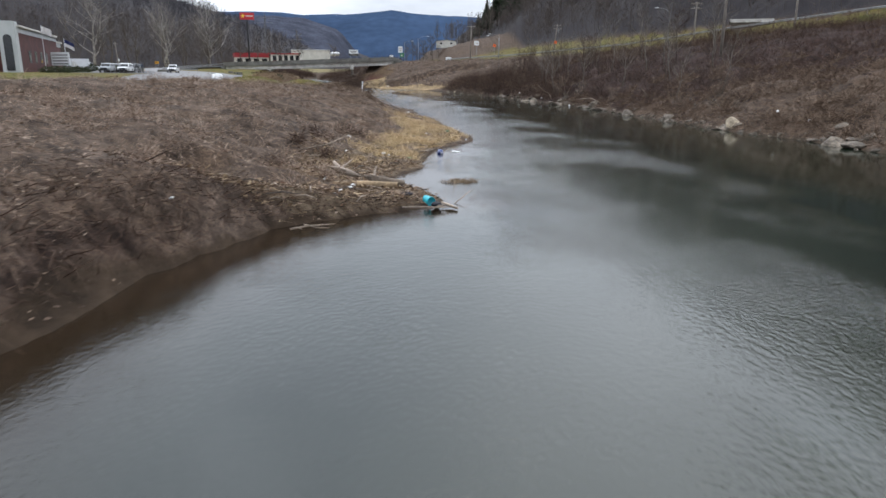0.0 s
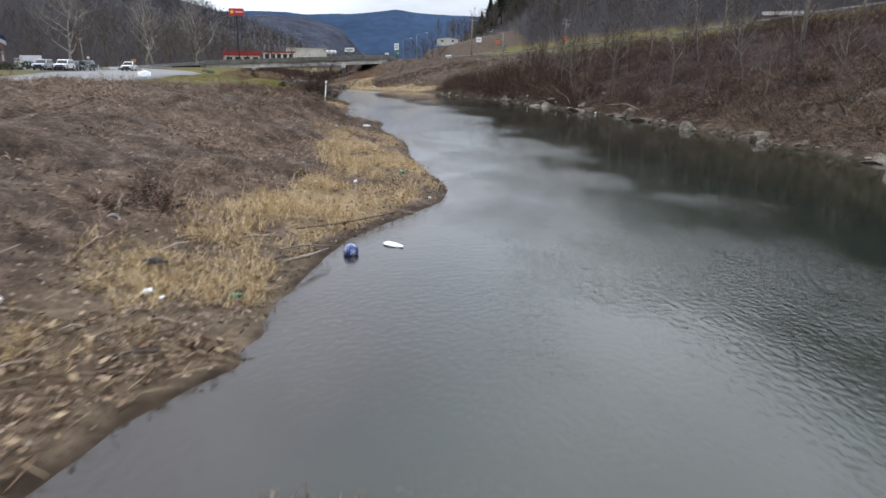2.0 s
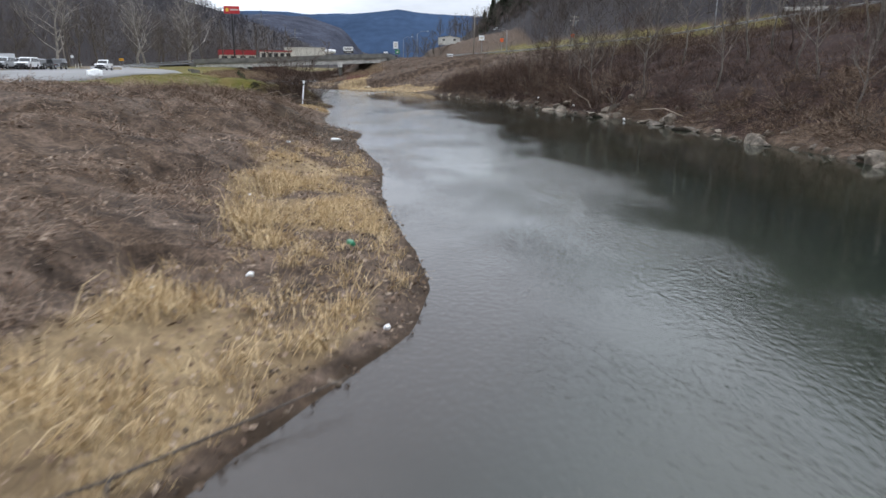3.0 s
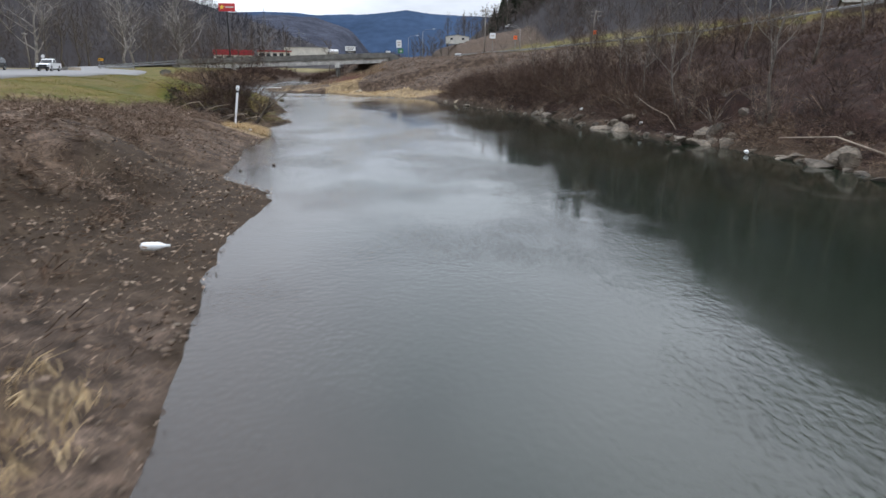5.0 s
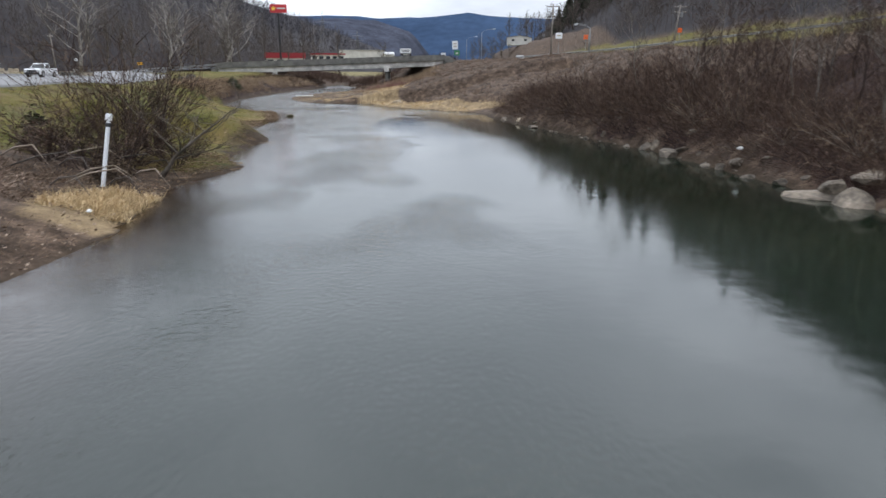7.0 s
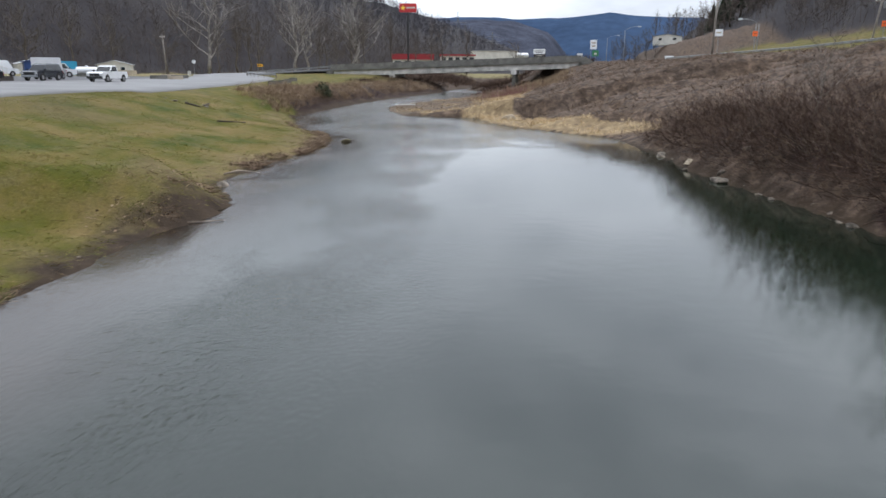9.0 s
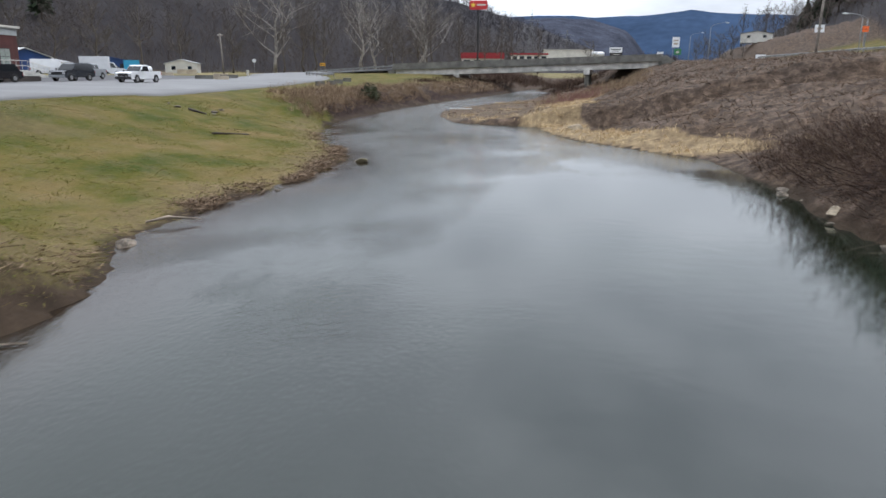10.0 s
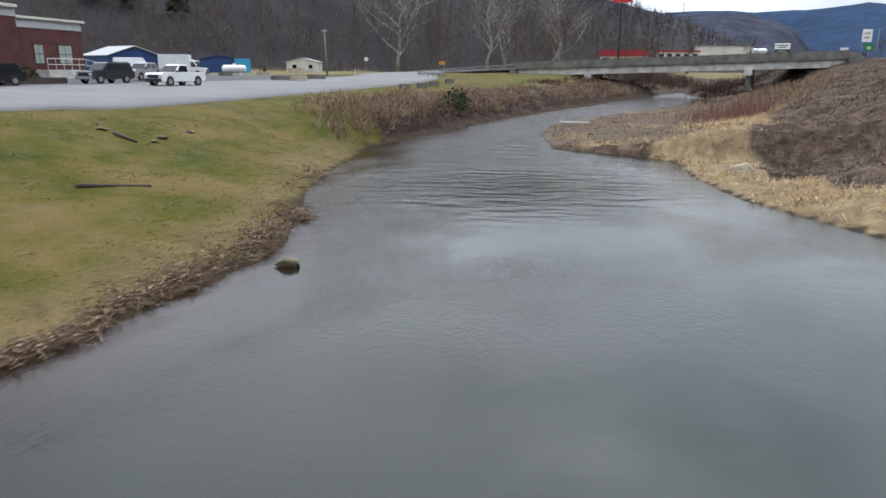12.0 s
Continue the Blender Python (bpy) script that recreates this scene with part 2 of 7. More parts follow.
    l.new(st.outputs["Value"], b2.inputs["Strength"])
    l.new(nz(10.0, 4, (0.95, 1.0, 1), 0.35), b2.inputs["Height"])
    l.new(b1.outputs["Normal"], b2.inputs["Normal"])
    b3 = n.new("ShaderNodeBump")
    b3.inputs["Distance"].default_value = 0.75
    l.new(at.outputs["Fac"], b3.inputs["Strength"])
    l.new(nz(1.25, 2, (1.9, 0.62, 1), 0.5), b3.inputs["Height"])
    l.new(b2.outputs["Normal"], b3.inputs["Normal"])
    l.new(b3.outputs["Normal"], p.inputs["Normal"])
    return m


GROUND = mixed_ground()
WATER = water_material()
ASPHALT = material("asphalt", (0.15, 0.15, 0.152), 0.85, vary=0.12, scale=0.25, fine=60, bump=0.2, dist=0.005)
LOT = material("parking_asphalt", (0.058, 0.058, 0.062), 0.85, vary=0.2, scale=0.3, fine=60, bump=0.2, dist=0.005)
CONCRETE = material("weathered_concrete", (0.5, 0.485, 0.45), 0.85, vary=0.28, scale=0.8, fine=14, bump=0.25, dist=0.01)
DARK_CONCRETE = material("stained_concrete", (0.14, 0.135, 0.12), 0.9, vary=0.35, scale=0.7, fine=12, bump=0.3, dist=0.01)
ROCK = material("riprap_stone", (0.105, 0.086, 0.066), 0.85, vary=0.5, scale=1.6, fine=12, bump=0.6, dist=0.04, per_object=0.35)
WHITE_PAINT = material("white_paint", (0.72, 0.73, 0.74), 0.35, vary=0.05, scale=1.0, fine=20, bump=0, coat=0.3)
BRICK = material("dark_red_brick", (0.075, 0.022, 0.019), 0.85, vary=0.25, scale=0.7, fine=9, bump=0.3)
GLASS_DARK = material("dark_window_glass", (0.012, 0.014, 0.016), 0.08, vary=0.1, bump=0)
BARK = material("brown_bark", (0.095, 0.078, 0.062), 0.95, vary=0.35, scale=2.0, fine=14, bump=0.6, dist=0.02)
PALE_BARK = material("pale_sycamore_bark", (0.23, 0.21, 0.19), 0.9, vary=0.45, scale=1.2, fine=9, bump=0.3)
TWIG = island_material("dead_stems", [(0.07, 0.046, 0.033), (0.165, 0.115, 0.085), (0.26, 0.192, 0.147), (0.37, 0.285, 0.225), (0.18, 0.105, 0.068)])
SLOPE_TWIG = island_material("dark_slope_stems", [(0.034, 0.021, 0.014), (0.08, 0.052, 0.036), (0.13, 0.09, 0.063), (0.2, 0.145, 0.105), (0.09, 0.05, 0.03)])
SAP_BARK = material("grey_sapling_bark", (0.15, 0.13, 0.11), 0.9, vary=0.4, scale=2.0, fine=12, bump=0.3)
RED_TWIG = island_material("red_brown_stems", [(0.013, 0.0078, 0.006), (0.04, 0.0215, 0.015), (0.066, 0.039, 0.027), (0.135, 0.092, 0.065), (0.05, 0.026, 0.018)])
STRAW = island_material("dry_straw", [(0.38, 0.268, 0.14), (0.51, 0.38, 0.215), (0.61, 0.475, 0.29), (0.43, 0.305, 0.158), (0.26, 0.184, 0.103)])
# upper-slope trees: distance haze is mixed into this bluer grey
FAR_TREE = island_material("bare_wood_hazed", [(0.044, 0.042, 0.05), (0.053, 0.05, 0.058), (0.068, 0.063, 0.07), (0.046, 0.044, 0.053)])
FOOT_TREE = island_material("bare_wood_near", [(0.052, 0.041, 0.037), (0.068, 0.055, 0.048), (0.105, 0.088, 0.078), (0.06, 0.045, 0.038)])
CONIFER = island_material("dark_conifer", [(0.012, 0.022, 0.012), (0.025, 0.042, 0.02), (0.04, 0.055, 0.03)])
# no haze in the air: both ridges carry theirs in the base colour
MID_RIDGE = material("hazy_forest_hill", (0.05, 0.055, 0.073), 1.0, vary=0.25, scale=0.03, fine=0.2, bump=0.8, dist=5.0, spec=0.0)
RIDGE = material("haze_blue_forest_ridge", (0.034, 0.056, 0.1), 1.0, vary=0.15, scale=0.004, fine=0.03, bump=0, spec=0.0)


# ---- small building tools ----
def link(name, bm, mat, parent=None, label="", smooth=False):
    me = bpy.data.meshes.new(name)
    bm.to_mesh(me)
    bm.free()
    for mm in (mat if isinstance(mat, (list, tuple)) else [mat]):
        me.materials.append(mm)
    if smooth:
        me.shade_smooth()
    ob = new(name, me)
    if parent:
        ob.parent = parent
    if label:
        tagged(ob, label)
    return ob


def part(name, bm, mat, parent, label="", smooth=False):
    return link(name, bm, mat, parent, label, smooth)


def empty(name, m=None):
    ob = new(name)
    ob.empty_display_size = 0.2
    if m is not None:
        ob.matrix_world = m
    return ob


def box(x0, x1, y0, y1, z0, z1, bevel=0.0, bm=None):
    bm = bm or bmesh.new()
    r = bmesh.ops.create_cube(bm, size=1.0)
    for v in r["verts"]:
        v.co = Vector(((x0 + x1) / 2 + v.co.x * (x1 - x0), (y0 + y1) / 2 + v.co.y * (y1 - y0), (z0 + z1) / 2 + v.co.z * (z1 - z0)))
    if bevel:
        es = list({e for v in r["verts"] for e in v.link_edges})
        bmesh.ops.bevel(bm, geom=es, offset=bevel, segments=2, affect="EDGES")
    return bm


def tube(points, radii, sides=6, bm=None, cap=True):
    """A tapered limb along points."""
    bm = bm or bmesh.new()
    rings = []
    pts = [Vector(p) for p in points]
    for i, p in enumerate(pts):
        d = (pts[min(i + 1, len(pts) - 1)] - pts[max(i - 1, 0)]).normalized()
        a = d.orthogonal().normalized()
        b = d.cross(a)
        rings.append([bm.verts.new(p + (a * math.cos(6.2832 * k / sides) + b * math.sin(6.2832 * k / sides)) * radii[i]) for k in range(sides)])
    for r0, r1 in zip(rings, rings[1:]):
        for k in range(sides):
            bm.faces.new((r0[k], r0[(k + 1) % sides], r1[(k + 1) % sides], r1[k]))
    if cap:
        bm.faces.new(rings[-1])
        bm.faces.new(list(reversed(rings[0])))
    return bm


def mesh_object(name, verts, faces, mat, smooth=False):
    """One mesh from number arrays; faces all of one size."""
    me = bpy.data.meshes.new(name)
    verts = np.asarray(verts, np.float32)
    faces = np.asarray(faces, np.int32)
    k = faces.shape[1]
    me.vertices.add(len(verts))
    me.vertices.foreach_set("co", verts.ravel())
    me.loops.add(faces.size)
    me.loops.foreach_set("vertex_index", faces.ravel())
    me.polygons.add(len(faces))
    me.polygons.foreach_set("loop_start", np.arange(0, faces.size, k, dtype=np.int32))
    me.update(calc_edges=True)
    me.materials.append(mat)
    if smooth:
        me.shade_smooth()
    return new(name, me)


def fractal(x, y, scale, seed=0, octaves=4, gain=0.5):
    """Smooth value noise on arrays, about -1 to 1."""
    total, amp, norm = np.zeros_like(np.asarray(x, float)), 1.0, 0.0
    for o in range(octaves):
        f = 2 ** o / scale
        px, py = np.asarray(x) * f + 17.3 * o, np.asarray(y) * f - 9.1 * o
        ix, iy = np.floor(px), np.floor(py)
        fx, fy = px - ix, py - iy
        fx, fy = fx * fx * (3 - 2 * fx), fy * fy * (3 - 2 * fy)

        def h(a, b):
            v = np.sin(a * 127.1 + b * 311.7 + (seed + o) * 74.7) * 43758.5453
            return 2 * (v - np.floor(v)) - 1
        total += amp * ((h(ix, iy) * (1 - fx) + h(ix + 1, iy) * fx) * (1 - fy) + (h(ix, iy + 1) * (1 - fx) + h(ix + 1, iy + 1) * fx) * fy)
        norm += amp
        amp *= gain
    return total / norm


# ---- the plan of the valley: metres, water level is z = 0 ----
LEFT_Y = [-60, 7.6, 10.7, 13.2, 14.2, 15.2, 16.2, 17.2, 18.2, 19.3, 20.3, 21.2, 22.4, 23.5, 26.3, 29.0, 30.2, 32.8, 34.5, 36, 39.7, 42.5, 46.2, 50.6, 53.7, 57, 58.2, 60.2, 63.9, 67.5, 71.5, 73, 76.6, 78.5, 81.3, 83, 87, 91, 92.2, 94, 98, 104, 107.4, 109.3, 111, 116, 122, 126, 131, 144, 151, 169, 208, 228, 300, 3000]
LEFT_X = [-7, -5.2, -4.9, -4.0, -3.6, -2.6, -1.0, 0.1, -0.1, -0.6, -1.5, -1.6, -1.3, -0.7, -0.7, -0.3, 0.2, 1.4, 1.55, 1.3, 0.5, 0.1, -0.2, -1.3, -2.0, -2.1, -2.4, -4.3, -5.0, -5.9, -6.0, -6.6, -7.6, -7.7, -7.1, -8.6, -9.6, -10.1, -10.7, -12.4, -13.4, -14.1, -15.2, -15.9, -17.2, -21.4, -25, -27.6, -28.6, -31.8, -33.2, -35.6, -40, -44, -47, -60]
RIGHT_Y = [-60, 0, 28.2, 34.7, 39.3, 51, 55, 65, 69, 72, 75, 79, 84.5, 87.7, 91.2, 96.8, 99.3, 103, 108, 115.6, 117.6, 119.5, 121.8, 126, 130.3, 131.3, 137.7, 145, 158, 177, 208, 228, 300, 3000]
RIGHT_X = [21, 19.5, 18.3, 17.6, 16.2, 14.8, 14.2, 13, 12, 10.8, 10.2, 9.3, 8.0, 7.4, 6.1, 4.1, 3.1, 1.7, 0.9, -1.8, -4.2, -6.3, -8.9, -11.5, -13.5, -19.8, -23.8, -26.6, -27.6, -28, -31, -41, -45, -58]
HIGHWAY_Y = [-60, 0, 71, 100, 120, 143, 180, 215, 260, 400, 900, 3000]
HIGHWAY_X = [150, 122, 84, 66, 56, 44, 25, 8, -3, -20, -60, -120]
HIGHWAY_Z = [19, 17, 13, 11, 9.7, 7.8, 6.4, 5.7, 5.4, 5.2, 6, 8]
# bank profiles: rise of the ground with the distance from the water, at places along the river
L_D = [0, 0.5, 1, 2, 3, 4, 5.5, 8, 10, 12.5, 15, 25, 60]
L_PROFILE = {
    -60: [0, .85, 1.4, 1.8, 2.0, 2.15, 2.3, 2.4, 2.5, 2.5, 2.55, 2.6, 2.6],
    13: [0, .8, 1.3, 1.65, 1.85, 2.0, 2.15, 2.3, 2.4, 2.6, 2.85, 2.7, 2.6],
    17: [0, .1, .15, .22, .3, .6, 1.2, 1.9, 2.2, 2.5, 2.85, 2.65, 2.5],
    25: [0, .1, .2, .35, .6, 1.0, 1.5, 2.0, 2.2, 2.5, 2.8, 2.55, 2.4],
    35: [0, .08, .15, .25, .38, .6, 1.0, 1.7, 2.0, 2.35, 2.65, 2.45, 2.3],
    48: [0, .08, .15, .28, .5, .95, 1.4, 1.85, 2.0, 2.2, 2.4, 2.25, 2.2],
    53: [0, .07, .12, .2, .5, 1.4, 1.8, 1.95, 1.95, 2.1, 2.3, 2.25, 2.2],
    58: [0, .08, .14, .3, 1.0, 1.55, 1.75, 1.85, 1.85, 2.0, 2.1, 2.2, 2.2],
    63: [0, .2, .5, 1.0, 1.25, 1.4, 1.5, 1.6, 1.7, 1.8, 1.9, 2.1, 2.2],
    74: [0, .12, .22, .4, .6, .8, 1.0, 1.2, 1.4, 1.7, 1.95, 2.25, 2.3],
    86: [0, .12, .2, .32, .45, .6, .8, 1.15, 1.5, 2.0, 2.25, 2.5, 2.9],
    106: [0, .1, .15, .23, .32, .42, .58, 1.0, 1.5, 2.15, 2.3, 2.5, 2.9],
    122: [0, .12, .25, .5, .75, 1.0, 1.4, 2.0, 2.2, 2.3, 2.36, 2.55, 2.9],
    127: [0, .6, 1.05, 1.55, 1.8, 1.92, 2.02, 2.12, 2.2, 2.3, 2.36, 2.55, 2.9],
    140: [0, .6, 1.0, 1.5, 1.7, 1.8, 1.9, 2.02, 2.12, 2.25, 2.32, 2.55, 2.9],
    190: [0, .4, .75, 1.2, 1.5, 1.7, 1.9, 2.1, 2.2, 2.3, 2.4, 2.6, 2.9],
    215: [0, .4, .75, 1.2, 1.5, 1.7, 1.9, 2.2, 2.7, 3.2, 3.6, 3.7, 3.0],
    3000: [0, .4, .75, 1.2, 1.5, 1.7, 1.9, 2.2, 2.4, 2.6, 2.8, 3, 3],
}
R_D = [0, 1, 2.5, 4, 6, 8, 12, 16, 20, 25, 35, 50, 90]
R_PROFILE = {
    -60: [0, .6, 1.2, 1.7, 2.3, 2.8, 3.8, 4.7, 5.5, 6.2, 7.8, 10, 16],
    45: [0, .6, 1.2, 1.7, 2.3, 2.8, 3.8, 4.7, 5.5, 6.2, 7.8, 9.6, 12],
    75: [0, .9, 1.6, 2.1, 2.8, 3.4, 4.7, 5.7, 6.5, 7.2, 8, 8.4, 9],
    94: [0, 1.2, 1.75, 2.15, 2.6, 3.0, 4.1, 5.0, 5.7, 6.2, 7.1, 7.8, 8.2],
    107: [0, 1.1, 1.6, 2.0, 2.4, 2.8, 3.6, 4.5, 5.2, 5.7, 6.5, 7.2, 7.6],
    116: [0, .2, .4, .9, 1.6, 2.1, 3.0, 3.9, 4.6, 5.2, 5.9, 6.6, 7],
    128: [0, .15, .25, .4, .9, 1.5, 2.3, 3.1, 3.9, 4.7, 5.6, 6, 6.3],
    150: [0, .1, .15, .2, .25, .28, .45, 1.5, 2.6, 3.6, 5.2, 5.6, 6],
    190: [0, .12, .2, .3, .6, 1.0, 1.8, 3.0, 4.2, 5.1, 5.6, 5.7, 6],
    215: [0, .2, .4, .6, .9, 1.2, 2.2, 4.8, 5.6, 5.7, 5.7, 5.7, 6],
    3000: [0, .2, .4, .7, 1.3, 2.2, 3.4, 4.4, 5, 5.3, 5.5, 5.7, 6],
}


def left_shore(y):
    return np.interp(y, LEFT_Y, LEFT_X)


def right_shore(y):
    return np.interp(y, RIGHT_Y, RIGHT_X)


def profile(table, ds, d, y):
    ys = list(table)
    grid = np.array([table[k] for k in ys], float)
    i = np.clip(np.searchsorted(ys, y) - 1, 0, len(ys) - 2)
    y0, y1 = np.array(ys)[i], np.array(ys)[i + 1]
    f = np.clip((y - y0) / (y1 - y0), 0, 1)
    j = np.clip(np.searchsorted(ds, d) - 1, 0, len(ds) - 2)
    d0, d1 = np.array(ds)[j], np.array(ds)[j + 1]
    g = np.clip((d - d0) / (d1 - d0), 0, 1)
    a = grid[i, j] * (1 - g) + grid[i, j + 1] * g
    b = grid[i + 1, j] * (1 - g) + grid[i + 1, j + 1] * g
    return a * (1 - f) + b * f


def smooth(a, b, v):
    t = np.clip((v - a) / (b - a), 0, 1)
    return t * t * (3 - 2 * t)


HILL_Y = [-300, 0, 150, 250, 320, 450, 700, 1200, 2000, 3000]
HILL_X = [-300, -230, -185, -150, -118, -108, -115, -150, -160, -160]


def covers(x, y):
    """Masks of the kinds of ground cover at x, y."""
    dl, dr = left_shore(y) - x, x - right_shore(y)
    wob = 0.8 * fractal(x, y, 2.5, 5)
    lawn_start = 13.5 - 7.0 * smooth(64, 75, y) - 9.0 * smooth(75, 81, y)
    lawn = smooth(lawn_start - .6, lawn_start + .6, dl + wob) * smooth(56, 66, y + 0.4 * dl) * (1 - smooth(126, 132, y - 0.25 * (dl - 3)))
    lawn = np.maximum(lawn, smooth(5.5, 8, dl + wob) * smooth(122, 130, y) * (1 - smooth(205, 215, y)) * (1 - smooth(45, 60, dl)))
    hw = x - np.interp(y, HIGHWAY_Y, HIGHWAY_X)
    green = smooth(-12, -10, hw) * (1 - smooth(34, 40, hw + 6 * wob)) * smooth(20, 40, y) * (1 - smooth(285, 300, y) * smooth(5, 9, hw))
    lawn = np.maximum(lawn, green)
    field = smooth(60, 90, y - 214) * smooth(4, 10, np.maximum(dl, dr)) * (1 - green)
    field = np.maximum(field, smooth(30, 45, dl) * (1 - smooth(-8, 4, np.interp(y, HILL_Y, HILL_X) - x)) * smooth(60, 80, y))
    field = field * (1 - smooth(-8, 4, np.interp(y, HILL_Y, HILL_X) - x)) * (1 - smooth(36, 44, hw))
    field = field * (1 - smooth(285, 300, y) * smooth(3, 7, hw))
    straw = (dl > 0) * smooth(.1, .6, dl + .3 * wob) * (1 - smooth(0, 1, dl + wob - np.interp(y, [22, 31, 36], [2.2, 2.4, 2.8]))) * smooth(23.0, 25.5, y) * (1 - smooth(44, 50, y)) * .85
    straw = np.maximum(straw, (dl > 0) * (1 - smooth(1.6, 2.4, dl + .5 * wob)) * smooth(70.5, 71.5, y) * (1 - smooth(74.5, 75.5, y)))
    strip_x = x - np.interp(y, [114, 118, 122, 126, 130, 140, 150, 165], [-.6, -4.4, -8.9, -11.6, -14.5, -15.5, -15.5, -17])
    straw = np.maximum(straw, (dr > 0) * smooth(-.6, .2, strip_x + .6 * wob) * (1 - smooth(3.4, 4.6, strip_x + 1.4 * wob)) * smooth(115, 117.5, y + .8 * wob) * (1 - smooth(155, 168, y)))
    straw = np.maximum(straw, (dr > 0) * (1 - smooth(7, 9, dr)) * smooth(129, 131, y) * (1 - smooth(160, 170, y)) * .9 * smooth(.12, .35, fractal(x, y, 2.6, 10)))
    straw = np.maximum(straw, (dl > 0) * np.exp(-((dl - 1.7 + .3 * wob) / .6) ** 2) * smooth(21.5, 23.5, y) * (1 - smooth(30, 33, y)))
    gravel = (dl > 0) * (1 - smooth(2.2, 3.4, dl + wob)) * smooth(14, 15.5, y) * (1 - smooth(27, 30, y))
    gravel = np.maximum(gravel, (dl > 0) * (1 - smooth(3.0, 4.2, dl + wob)) * smooth(49, 52, y) * (1 - smooth(58.5, 60.5, y)))
    straw = straw * np.where((dl > 0) & (y < 60), .15 + .85 * smooth(-.35, .1, fractal(x, y, 2.0, 9)), 1)
    wash = (dl > 0) * (1 - smooth(.2, 1.0, dl + 1.1 * wob)) * smooth(76, 79, y) * (1 - smooth(116, 120, y)) * .6
    gravel = np.maximum(gravel, (dr > 0) * (1 - smooth(8, 10, dr + 2 * wob)) * smooth(131, 134, y) * (1 - smooth(170, 185, y)) * (.55 + .45 * smooth(-.2, .2, fractal(x, y, 4, 8))))
    mud = 1 - smooth(0.0, 0.25, np.maximum(dl, dr) + 0.3 * wob)
    mud = np.maximum(mud, wash)
    mud = np.maximum(mud, .75 * (dl > 0) * (1 - smooth(3.2, 4.4, dl + wob)) * smooth(48, 51, y) * (1 - smooth(60, 63, y)))
    forest = np.maximum(smooth(-10, 4, np.interp(y, HILL_Y, HILL_X) - x), smooth(36, 42, hw) * (dr > 0))
    bare = np.clip(lawn + field + gravel + mud + straw + forest, 0, 1)
    # brush floor; its near-black colour also paints shade along the bank foot
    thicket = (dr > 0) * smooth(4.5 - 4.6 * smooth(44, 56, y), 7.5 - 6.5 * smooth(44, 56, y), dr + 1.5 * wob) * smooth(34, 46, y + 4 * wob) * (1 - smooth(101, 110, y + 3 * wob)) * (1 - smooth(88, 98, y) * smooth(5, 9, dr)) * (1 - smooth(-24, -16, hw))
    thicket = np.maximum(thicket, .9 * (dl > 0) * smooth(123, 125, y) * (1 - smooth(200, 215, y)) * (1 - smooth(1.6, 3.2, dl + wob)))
    # shade below the left bank's overhang, put in as thicket colour
    thicket = np.maximum(thicket, .5 * (dl > 0) * (1 - smooth(.3, 1.0, dl + .6 * wob)) * (1 - smooth(12, 14, y)))
    dry = lawn * (dl > 0) * (1 - smooth(1.0, 3.6, dl + 1.6 * wob)) * smooth(84, 92, y) * (1 - smooth(122, 130, y)) * .6
    return dict(open=bare, thicket=thicket, dry=dry, forest=forest, lawn=lawn, field=field * (1 - lawn), straw=straw, gravel=gravel, mud=mud)


